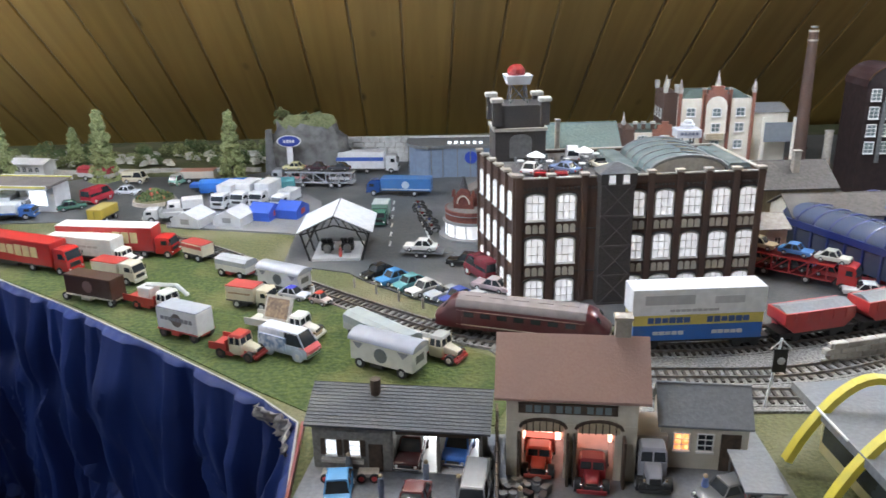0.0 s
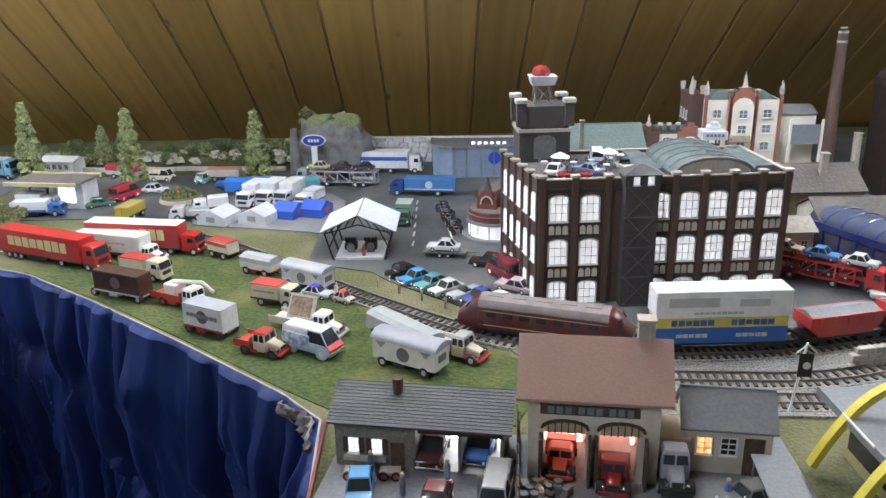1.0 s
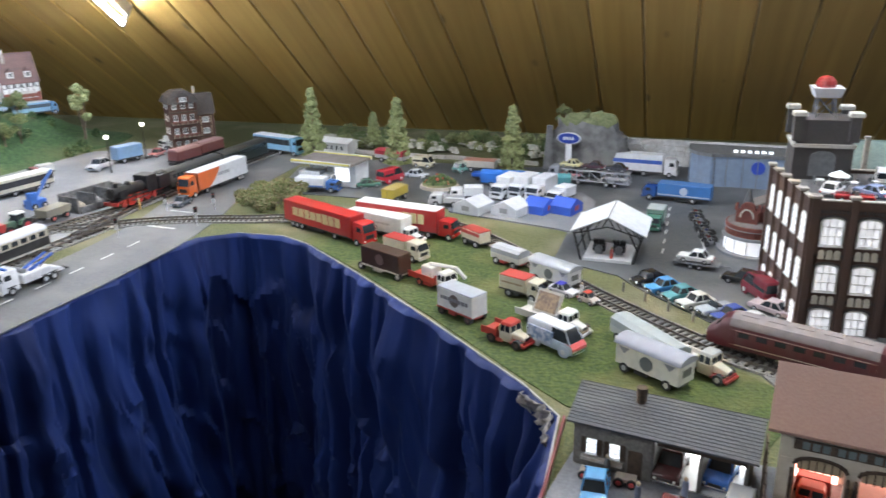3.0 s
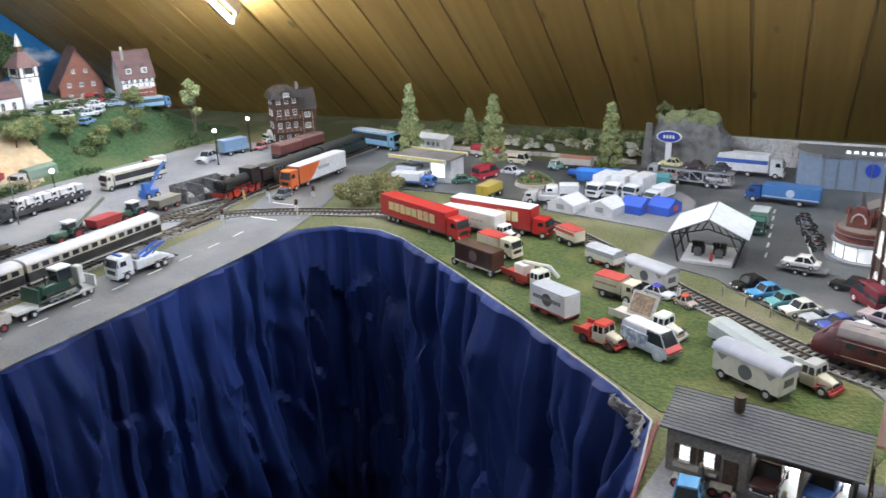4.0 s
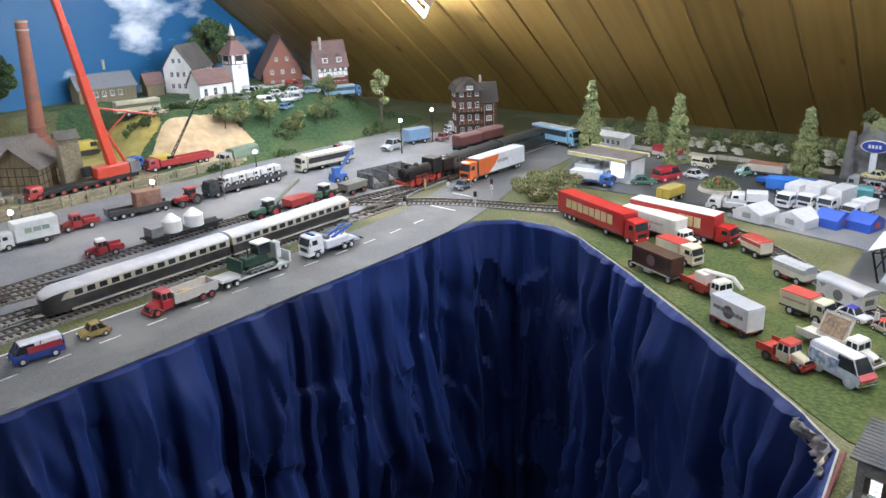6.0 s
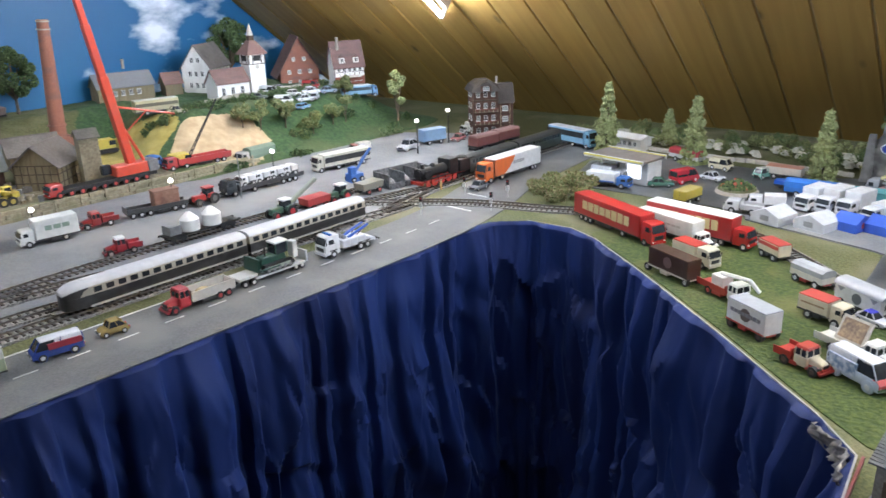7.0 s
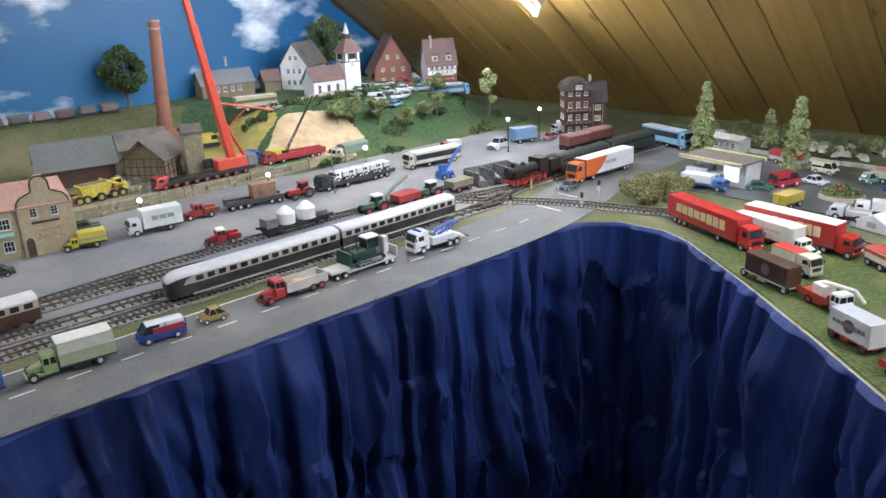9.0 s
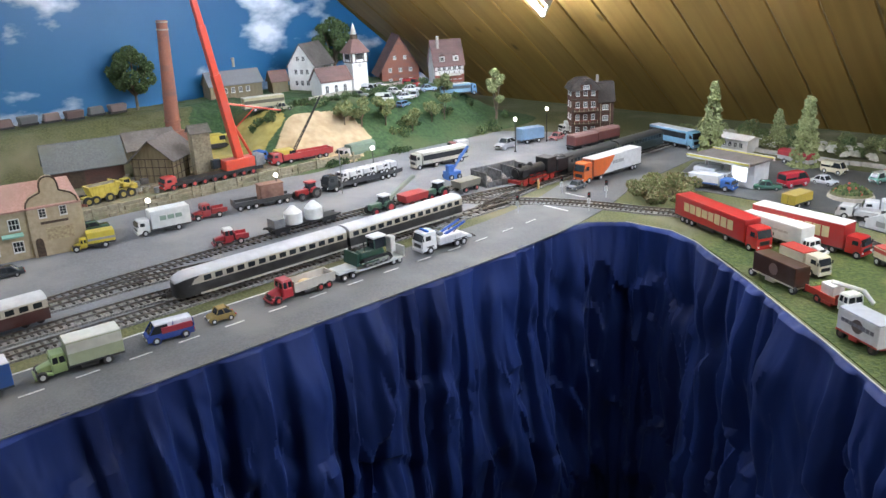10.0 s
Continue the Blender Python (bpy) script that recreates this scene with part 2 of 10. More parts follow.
    def ball(self, c, r, mat, m=None, nu=10, nv=6, sz=1.0):
        v, f = [], []
        for j in range(nv + 1):
            a = math.pi * j / nv
            for i in range(nu):
                t = 2 * math.pi * i / nu
                v.append((c[0] + r * math.sin(a) * math.cos(t), c[1] + r * math.sin(a) * math.sin(t), c[2] + r * sz * math.cos(a)))
        for j in range(nv):
            for i in range(nu):
                f.append((j * nu + i, (j + 1) * nu + i, (j + 1) * nu + (i + 1) % nu, j * nu + (i + 1) % nu))
        return self.raw(v, f, mat, m)

    def data(self, name, smooth=0):
        d = bpy.data.meshes.new(name)
        d.from_pydata(self.v, [], self.f)
        for m in self.mats:
            d.materials.append(m)
        d.polygons.foreach_set("material_index", self.m)
        if smooth:
            d.polygons.foreach_set("use_smooth", [True] * len(self.f))
            if smooth < 180:
                d.set_sharp_from_angle(angle=radians(smooth))
        d.update()
        return d


def soften(data, width):
    """Round the sharp edges of a small mesh."""
    bm = bmesh.new()
    bm.from_mesh(data)
    bmesh.ops.recalc_face_normals(bm, faces=bm.faces)
    es = [e for e in bm.edges if len(e.link_faces) == 2 and e.calc_face_angle(0) > 0.5]
    bmesh.ops.bevel(bm, geom=es, offset=width, segments=2, profile=0.6, affect="EDGES", clamp_overlap=True)
    for f in bm.faces:
        f.smooth = True
    bm.to_mesh(data)
    bm.free()
    data.set_sharp_from_angle(angle=radians(40))


def part(name, mesh, parent=None, label="", m=None, smooth=0, soft=0.0):
    ob = new(name, mesh.data(name, smooth) if isinstance(mesh, Mesh) else mesh)
    if soft:
        soften(ob.data, soft)
    if parent:
        ob.parent = parent
    if m is not None:
        ob.matrix_basis = m
    if label:
        ob["label"] = label
    return ob


def loft(sections, mat):
    """A skin over closed rings of equal count, capped at both ends."""
    n, v, f = len(sections[0]), [p for r in sections for p in r], []
    for k in range(len(sections) - 1):
        f += [(k * n + i, k * n + (i + 1) % n, (k + 1) * n + (i + 1) % n, (k + 1) * n + i) for i in range(n)]
    e = (len(sections) - 1) * n
    return Mesh().raw(v, f + [tuple(range(n - 1, -1, -1)), tuple(range(e, e + n))], mat)


def thing(name, label, category, group="", m=None, kind=""):
    ob = new(name)
    ob.empty_display_size = 0.01
    if m is not None:
        ob.matrix_basis = m
    return tagged(ob, label, category, group, kind)


def setting(name, mesh, label="", category="", smooth=0):
    return tagged(part(name, mesh, smooth=smooth), label, category, "", "structure")


def along(f, r, off=0.0, z=0.0):
    """The pose of a vehicle whose near side touches the ground from the rear r to the front f, its middle off to its left."""
    d = Vector((f[0] - r[0], f[1] - r[1]))
    n = Vector((-d.y, d.x)).normalized()
    c = (Vector(f) + Vector(r)) / 2 + n * off
    return pose(c.x, c.y, z, 0, 0, math.degrees(math.atan2(d.y, d.x)))


# ---------------------------------------------------------------- room
def build_room():
    # sloping ceiling of boards, one mesh
    mesh, W = Mesh(), 0.098
    uvs = []
    K1 = 2.45
    for i in range(-26, 33):
        a, b = i * W + 0.0013, (i + 1) * W - 0.0013
        r = random.random()
        vs = [roof_point(u, k, lf) for u, lf in ((a, -0.014), (a, -0.0026), (a + 0.0028, 0.0), (b - 0.0028, 0.0), (b, -0.0026), (b, -0.014)) for k in (-0.12, K1)]
        fs = [(0, 1, 3, 2), (2, 3, 5, 4), (4, 5, 7, 6), (6, 7, 9, 8), (8, 9, 11, 10)]
        mesh.raw(vs, fs, M_PLANK)
        for f in fs:
            for j in f:
                uvs.append(((K1 if j % 2 else -0.12), (0, 0.001, 0.006, W - 0.006, W - 0.001, W)[j // 2]))
    # pale joint wood also draws the light caught on the groove edges
    dk = mixed("pale_joint", (0.40, 0.30, 0.17), (0.55, 0.43, 0.27), 20, 0.6)
    a, b = -26 * W, 33 * W
    mesh.raw([roof_point(u, k, -lf) for lf in (0.003, 0.04) for u, k in ((a, -0.12), (b, -0.12), (b, K1), (a, K1))], [(0, 1, 2, 3), (7, 6, 5, 4), (0, 4, 5, 1), (1, 5, 6, 2), (2, 6, 7, 3), (3, 7, 4, 0)], dk)
    ob = setting("ceiling", mesh, "sloping attic ceiling of varnished pine boards", "ceiling")
    lay = ob.data.uv_layers.new(name="UVMap")
    for i, uv in enumerate(uvs):
        lay.data[i].uv = uv
    # unseen opposite slope, closing the attic behind the camera; dark to curb bounced light
    top = roof_point(0, K1)
    m2 = Mesh()
    e1, e2 = roof_point(a, K1), roof_point(b, K1)
    g1, g2 = e1 - BY * 2.6 - Vector((0, 0, 2.0)), e2 - BY * 2.6 - Vector((0, 0, 2.0))
    up = Vector((0, 0, 0.03))
    m2.raw([e1, e2, g2, g1, e1 + up, e2 + up, g2 + up, g1 + up], [(0, 3, 2, 1), (4, 5, 6, 7), (0, 1, 5, 4), (1, 2, 6, 5), (2, 3, 7, 6), (3, 0, 4, 7)], M_ROOM_SHELL)
    setting("ceiling_back", m2, "unseen attic slope, darkened to curb bounced light", "ceiling")
    # unseen gable walls and knee walls, added in the same dark colour
    for nm, u, th in (("wall_west", a + 0.0, -0.06), ("wall_east", b, 0.06)):
        p = [roof_point(u, -0.1), roof_point(u, K1), roof_point(u, K1) - BY * 2.6 - Vector((0, 0, 2.0))]
        lo = [Vector((p[2].x, p[2].y, -0.9)), Vector((p[0].x, p[0].y, -0.9))]
        ring = p + lo
        off = BX * th
        n = len(ring)
        w = Mesh().raw(ring + [q + off for q in ring], [tuple(range(n)), tuple(range(2 * n - 1, n - 1, -1))] + [(i, n + i, n + (i + 1) % n, (i + 1) % n) for i in range(n)], M_ROOM_SHELL)
        setting(nm, w, "unseen gable wall, darkened to curb bounced light", "wall")
    for nm, k, z1 in (("wall_north", -0.12, -0.05), ("wall_south", K1 + 2.62, -0.1)):
        q1, q2 = Vector((-0.5, FOOT, 0)) + BX * a - BY * k, Vector((-0.5, FOOT, 0)) + BX * b - BY * k
        o = BY * 0.06
        w = Mesh().raw([(q.x, q.y, z) for z in (-0.9, z1) for q in (q1, q2, q2 + o, q1 + o)], [(3, 2, 1, 0), (4, 5, 6, 7), (0, 1, 5, 4), (1, 2, 6, 5), (2, 3, 7, 6), (3, 0, 4, 7)], M_ROOM_SHELL)
        setting(nm, w, "unseen low knee wall, darkened to curb bounced light", "wall")
    setting("floor", Mesh().box((0, -0.6, -0.93), (8, 6.6, 0.06), M_FLOOR), "dark floor of the attic room", "floor")
    # printed sky in front of the west gable
    sk = Mesh()
    u = -1.58
    pts = [roof_point(u, k, 0.004) for k in (0.0, 2.2)]
    base = [Vector((pts[1].x, pts[1].y, 0.0)), Vector((pts[0].x, pts[0].y, -0.02))]
    ring = [pts[0], pts[1], base[0], base[1]]
    off = BX * -0.004
    sk.raw(ring + [q + off for q in ring], [(0, 1, 2, 3), (7, 6, 5, 4)] + [(i, 4 + i, 4 + (i + 1) % 4, (i + 1) % 4) for i in range(4)], M_SKY)
    tagged(setting("backdrop", sk), "printed backdrop of blue sky with white clouds", "backdrop")


build_room()


def back_point(u, d, lift=0.0):
    """A point of the opposite slope: u along the ridge, d metres back from it, lift below."""
    p = roof_point(u, 2.45) - BY * d - Vector((0, 0, d * 2.0 / 2.6))
    return p + Vector((BY.x * 2.0, BY.y * 2.0, -2.6)).normalized() * lift


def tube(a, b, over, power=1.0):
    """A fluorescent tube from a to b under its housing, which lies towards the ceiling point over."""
    t = thing("tube_or_fill_lamp", "white fluorescent tube on the board ceiling, one real, the rest added fill", "lamp", "tube lamps")
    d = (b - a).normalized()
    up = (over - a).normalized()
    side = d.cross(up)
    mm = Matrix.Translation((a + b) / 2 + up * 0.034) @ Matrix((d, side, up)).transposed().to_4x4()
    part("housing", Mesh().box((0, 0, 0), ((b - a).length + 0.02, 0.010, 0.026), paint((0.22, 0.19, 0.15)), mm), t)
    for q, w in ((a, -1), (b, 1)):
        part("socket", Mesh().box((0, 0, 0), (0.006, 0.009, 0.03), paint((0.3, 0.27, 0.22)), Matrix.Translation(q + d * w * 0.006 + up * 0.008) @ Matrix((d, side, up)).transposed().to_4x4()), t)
    part("tube", Mesh().cyl(a, b, 0.0052, glow("tube_and_fill_light", (0.775, 0.87, 1.03), 265.0 * power), n=12), t, "glowing white glass tube", smooth=60)


# only the first tube is in view; the others are added fill
for u, k0, k1, power in ((-0.785, 0.45, 1.05, 0.95), (-0.40, 2.1, 2.4, 1.6), (-0.05, 0.66, 0.95, 1.25), (0.44, 0.85, 1.3, 1.35), (1.2, 0.70, 1.1, 1.75)):
    tube(roof_point(u, k0, 0.05), roof_point(u, k1, 0.05), roof_point(u, k0), power)
# unseen tube added on the back slope to brighten the cloth's corner
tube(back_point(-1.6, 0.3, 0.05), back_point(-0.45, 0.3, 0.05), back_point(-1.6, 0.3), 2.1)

# ---------------------------------------------------------------- layout table
EDGE = [(-0.765, -1.0), (-0.765, 0.85), (-0.778, 0.97), (-0.768, 1.035), (-0.72, 1.075), (-0.64, 1.083), (-0.585, 1.062), (-0.45, 0.97), (-0.30, 0.86), (-0.16, 0.752), (-0.113, 0.705), (-0.10, 0.6), (-0.085, 0.30), (1.6, 0.30)]


def build_table():
    pts = EDGE + [(1.6, 2.12), (-2.25, 1.92), (-2.1, -1.0)]
    tagged(setting("baseboard", Mesh().sheet(pts, -0.025, 0.0, M_GRASS)), "model railway baseboard covered in olive scatter grass", "table")
    # cloth: dense pleats hung from the board's edge
    path = [Vector((x, y)) for x, y in EDGE]
    seg = [(path[i + 1] - path[i]).length for i in range(len(path) - 1)]
    total = sum(seg)
    def at_len(s):
        for i, L in enumerate(seg):
            if s <= L or i == len(seg) - 1:
                return path[i].lerp(path[i + 1], min(1, s / L))
            s -= L
    N, R = 2300, 84
    vs, fs = [], []
    for i in range(N + 1):
        s = total * i / N
        p = at_len(s)
        d = (at_len(min(total, s + 0.03)) - at_len(max(0, s - 0.03))).normalized()
        nrm = Vector((d.y, -d.x))
        ph = 104 * s + 9 * noise.noise((s * 5, 0, 3)) + 2.5 * noise.noise((s * 17, 5, 1))
        for j in range(R + 1):
            z = -0.88 * (j / R) ** 1.2
            dep = min(1, -z / 0.06)
            deep = min(1, -z / 0.15)
            inner = 1 - 0.62 * math.exp(-((p.x + 0.69) / 0.13) ** 2 - ((p.y - 1.06) / 0.11) ** 2)    # flatter in the inner corner
            grow = (0.003 + 0.008 * dep + 0.007 * min(1, -z / 0.5)) * inner
            bend = ph + 1.6 * noise.noise((s * 5, z * 3.2, 0)) + 1.1 * noise.noise((s * 14, z * 7, 6))
            w = 0.75 * math.tanh(2.6 * math.sin(bend)) + 0.55 * math.tanh(2.0 * math.sin(bend * 0.43 + 3 * noise.noise((s * 3, z * 2.6, 8))))
            # crumpled facets across the folds
            q = Vector((s * 11 + 1.6 * z + 0.4 * noise.noise((s * 20, z * 7, 3)), z * 6.5 + 0.7 * noise.noise((s * 12, z * 4, 7)), 4))
            f1, cells = noise.voronoi(q)
            c = cells[0]
            g1, g2, g3 = noise.cell_vector(c * 5)
            facet = min(1, (f1[1] - f1[0]) * 9) * (0.018 * (g3 - 0.5) + 0.05 * (g1 - 0.5) * (q.x - c.x) + 0.05 * (g2 - 0.5) * (q.y - c.y))
            q2 = Vector((s * 27 + 5 * z, z * 13 + 0.6 * noise.noise((s * 15, z * 6, 1)), 9))
            f2, cells2 = noise.voronoi(q2)
            h1, h2, h3 = noise.cell_vector(cells2[0] * 7)
            facet += min(1, (f2[1] - f2[0]) * 8) * (0.016 * (h1 - 0.5) * (q2.x - cells2[0].x) + 0.022 * (h2 - 0.5) * (q2.y - cells2[0].y))
            o = 0.004 + grow * (0.9 + w) + deep * (facet + abs(noise.noise((s * 22 + 3 * z, z * 8, 5))) * 0.010 + 0.018 * noise.noise((s * 8, z * 4, 2)))
            if j == 0:
                o = 0.0012
            zz = z - (0.0016 * (1 + noise.noise((s * 60, 0, 2))) if j == 0 else 0) + 0.003 * (j == 0)
            vs.append((p.x + nrm.x * o, p.y + nrm.y * o, zz))
    for i in range(N):
        for j in range(R):
            a = i * (R + 1) + j
            fs.append((a, a + 1, a + R + 2, a + R + 1))
    ob = part("curtain", Mesh().raw(vs, fs, M_CURTAIN), smooth=24)
    so = ob.modifiers.new("thick", "SOLIDIFY")
    so.thickness = 0.0015
    tagged(ob, "deep blue pleated cloth hung from the layout's edge", "curtain")


build_table()
strip = Mesh()
for (ax, ay), (bx, by) in zip(EDGE[4:11], EDGE[5:12]):
    dv = Vector((bx - ax, by - ay))
    strip.box((0, 0, 0), (dv.length + 0.001, 0.0018, 0.0024), M_TABLE, Matrix.Translation(((ax + bx) / 2, (ay + by) / 2, 0.0008)) @ Matrix.Rotation(math.atan2(dv.y, dv.x), 4, "Z"))
tagged(setting("trim", strip), "pale thin edge strip of the baseboard", "trim")
flap = Mesh()
fv, ff = [], []
for i in range(19):
    u = i / 18
    q = Vector((-0.148, 0.742)).lerp(Vector((-0.112, 0.705)), min(1, u * 1.5)) if u < 0.667 else Vector((-0.112, 0.705)).lerp(Vector((-0.106, 0.665)), (u - 0.667) * 3)
    for j in range(9):
        v = j / 8
        o = 0.009 + 0.004 * math.sin(v * 2.4) + 0.003 * math.sin(u * 9 + v * 2) + 0.012 * noise.noise((u * 11, v * 5, 3))
        fv.append((q.x - 0.75 * o, q.y - 0.6 * o, 0.003 - (0.010 + 0.008 * math.sin(math.pi * u) + 0.012 * noise.noise((u * 9, 2, 1))) * v))
for i in range(18):
    for j in range(8):
        ff.append((i * 9 + j, i * 9 + j + 1, i * 9 + j + 10, i * 9 + j + 9))
fo = part("cloth_scrap", flap.raw(fv, ff, mixed("pale_cloth", (0.07, 0.065, 0.07), (0.24, 0.22, 0.2), 90, 0.9, 0, 0.3, (0.05, 0.05, 0.07), 40)), smooth=180)
fo.modifiers.new("thick", "SOLIDIFY").thickness = 0.0012
tagged(fo, "crumpled pale grey cloth scrap at the table corner", "cloth")


# ---------------------------------------------------------------- roads, paving, track
def ribbon(path, w, z0, z1, mat, step=0.02):
    """A strip of the width w along a smoothed path."""
    P = smooth_path(path, step)
    vs, fs = [], []
    for i, p in enumerate(P):
        d = (P[min(i + 1, len(P) - 1)] - P[max(i - 1, 0)]).normalized()
        n = Vector((-d.y, d.x))
        for s, z in ((1, z0), (1, z1), (-1, z1), (-1, z0)):
            q = p + n * (s * w / 2)
            vs.append((q.x, q.y, z))
    for i in range(len(P) - 1):
        a, b = i * 4, i * 4 + 4
        fs += [(a + 1, a + 2, b + 2, b + 1), (a, a + 1, b + 1, b), (a + 2, a + 3, b + 3, b + 2)]
    return Mesh().raw(vs, fs, mat)


def smooth_path(path, step):
    P = [Vector(p) for p in path]
    out = []
    for i in range(len(P) - 1):
        p0, p1, p2, p3 = P[max(i - 1, 0)], P[i], P[i + 1], P[min(i + 2, len(P) - 1)]
        n = max(1, int((p2 - p1).length / step))
        for k in range(n):
            t = k / n
            out.append(0.5 * (2 * p1 + (p2 - p0) * t + (2 * p0 - 5 * p1 + 4 * p2 - p3) * t * t + (3 * p1 - p0 - 3 * p2 + p3) * t ** 3))
    out.append(P[-1])
    return out


def even(path, gap):
    P = smooth_path(path, 0.004)
    out, acc = [], 0.0
    for a, b in zip(P, P[1:]):
        acc += (b - a).length
        if acc >= gap:
            acc = 0.0
            d = (b - a).normalized()
            out.append((b, d))
    return out


def track(path, label, ballast=M_BALLAST, bw=0.036, z=0.0, bed=0.003, single=False):
    """Bed, sleepers and two rails of a model track with a gauge of 16.5 mm."""
    t = thing("railway_track", label, "track", "tracks")
    bed_mesh = ribbon(path, bw, z, z + bed, ballast)
    part("ballast_bed", bed_mesh, t)
    sl = Mesh()
    one = Mesh().box((0, 0, 0), (0.0031, 0.029, 0.0016), M_SLEEPER, b=0.0003).data("sleeper")
    count = 0
    for p, d in even(path, 0.0075):
        m = Matrix.Translation((p.x, p.y, z + bed + 0.0008)) @ Matrix.Rotation(math.atan2(d.y, d.x), 4, "Z")
        if single and p.x > -1.0 and count < 290:
            count += 1
            part("sleeper", one, t, m=m)
        else:
            sl.box((0, 0, 0), (0.0031, 0.029, 0.0016), M_SLEEPER, m)
    tagged(part("sleeper_bed", sl, t), kind="stuff")
    for s in (1, -1):
        P = smooth_path(path, 0.02)
        off = []
        for i, p in enumerate(P):
            d = (P[min(i + 1, len(P) - 1)] - P[max(i - 1, 0)]).normalized()
            off.append(p + Vector((-d.y, d.x)) * s * 0.0083)
        vs, fs = [], []
        for i, p in enumerate(off):
            d = (off[min(i + 1, len(off) - 1)] - off[max(i - 1, 0)]).normalized()
            n = Vector((-d.y, d.x)) * 0.0006
            for q, h in ((p + n, 0.0016), (p + n, 0.0042), (p - n, 0.0042), (p - n, 0.0016)):
                vs.append((q.x, q.y, z + bed + h))
        for i in range(len(off) - 1):
            a, b = i * 4, i * 4 + 4
            fs += [(a, a + 1, b + 1, b), (a + 1, a + 2, b + 2, b + 1), (a + 2, a + 3, b + 3, b + 2)]
        part("rail", Mesh().raw(vs, fs, M_RAIL), t)
    return t


BRANCH = [(-1.02, 0.985), (-0.97, 1.02), (-0.90, 1.075), (-0.82, 1.115), (-0.72, 1.15), (-0.6, 1.205), (-0.5, 1.235), (-0.40, 1.21), (-0.30, 1.142), (-0.17, 1.028), (-0.046, 0.93), (0.05, 0.87), (0.14, 0.845), (0.25, 0.84), (0.36, 0.855), (0.5, 0.90), (0.8, 1.02), (1.4, 1.3)]


def build_ground():
    g = lambda n, mesh, lab, cat="road": tagged(setting(n, mesh), lab, cat)
    g("lawn", Mesh().sheet([(-0.60, 1.075), (-0.45, 0.978), (-0.30, 0.868), (-0.16, 0.76), (-0.11, 0.725), (0.06, 0.70), (0.10, 0.80), (-0.03, 0.905), (-0.17, 1.02), (-0.30, 1.14), (-0.42, 1.24), (-0.58, 1.22)], 0, 0.0012, M_LAWN), "green static grass meadow", "grass")
    road = [(-0.835, -1.0), (-0.835, 0.5), (-0.837, 0.9), (-0.855, 1.08), (-0.905, 1.25), (-0.93, 1.42), (-0.955, 1.62), (-0.99, 1.85)]
    g("road", ribbon([(x + (0.007 if y < 1.0 else 0), y) for x, y in road], 0.134, 0, 0.0015, M_ASPHALT), "grey model road with dashed white centre line")
    dash = Mesh()
    for i, (p, d) in enumerate(even(road, 0.058)):
        if p.y < 1.0:
            dash.box((0, 0, 0), (0.026, 0.0022, 0.0006), M_WHITE_LINE, Matrix.Translation((p.x, p.y, 0.0017)) @ Matrix.Rotation(math.atan2(d.y, d.x), 4, "Z"))
    dash.box((-0.858, 1.06, 0.0017), (0.055, 0.004, 0.0006), M_WHITE_LINE)
    dash.box((-0.885, 1.145, 0.0017), (0.045, 0.003, 0.0006), M_WHITE_LINE)
    dash.box((-0.8965, -0.15, 0.0012), (0.003, 1.7, 0.001), M_WHITE_LINE)
    g("road_marking", dash, "white dashed road markings", "marking")
    g("yard_paving", Mesh().sheet([(-0.965, -1.0), (-0.965, 1.02), (-1.03, 1.15), (-1.03, 1.45), (-1.2, 1.62), (-1.42, 1.5), (-1.44, 0.95), (-1.44, 0.55), (-1.42, -1.0)], 0, 0.002, M_PAVE), "pale grey paved goods yard", "paving")
    g("town_square", Mesh().sheet([(-0.12, 1.075), (-0.09, 1.04), (0.07, 0.905), (0.6, 0.905), (0.6, 1.2), (1.5, 1.2), (1.5, 1.95), (0.1, 1.95), (-0.25, 1.72), (-0.42, 1.62), (-0.72, 1.62), (-0.86, 1.5), (-0.80, 1.31), (-0.50, 1.325), (-0.44, 1.30), (-0.225, 1.25), (-0.215, 1.11)], 0, 0.0015, M_DARK_ASPHALT), "dark grey asphalt of the town square", "road")
    g("exhibition_paving", Mesh().sheet([(-0.45, 1.31), (-0.44, 1.285), (-0.24, 1.245), (-0.215, 1.235), (-0.20, 1.30), (-0.215, 1.42), (-0.25, 1.47), (-0.45, 1.43)], 0.0, 0.0027, M_PAVE), "light paving of the show ground", "paving")
    mk = Mesh()
    for y0 in (1.19, 1.235, 1.28, 1.325, 1.37, 1.41):
        mk.box((-0.075 - (y0 - 1.19) * 0.06, y0, 0.0022), (0.0025, 0.02, 0.0012), M_WHITE_LINE)
    for x, y0, a in ((-0.034, 1.30, 10),):
        mk.box((0, 0, 0), (0.002, 0.21, 0.0012), M_WHITE_LINE, pose(x, y0, 0.0022, 0, 0, a))
    g("lane_marking", mk, "white lane lines on dark asphalt", "marking")
    g("workshop_yard", Mesh().sheet([(-0.105, 0.31), (0.28, 0.31), (0.28, 0.69), (0.06, 0.685), (-0.085, 0.69), (-0.095, 0.6)], 0, 0.0018, M_PAVE), "grey concrete workshop yard", "paving")
    g("kerb_red", Mesh().sheet([(-0.108, 0.70), (-0.1, 0.60), (-0.085, 0.31), (-0.083, 0.31), (-0.0975, 0.6), (-0.1055, 0.70)], 0, 0.006, paint((0.14, 0.02, 0.025))), "thin red edge strip of the board", "edge")
    g("ballast_field", Mesh().sheet([(0.17, 0.72), (1.5, 0.72), (1.5, 0.985), (0.6, 0.935), (0.42, 0.905), (0.16, 0.875), (0.06, 0.845), (0.1, 0.78)], 0, 0.0025, M_BALLAST), "grey ballast field between the tracks", "ballast")
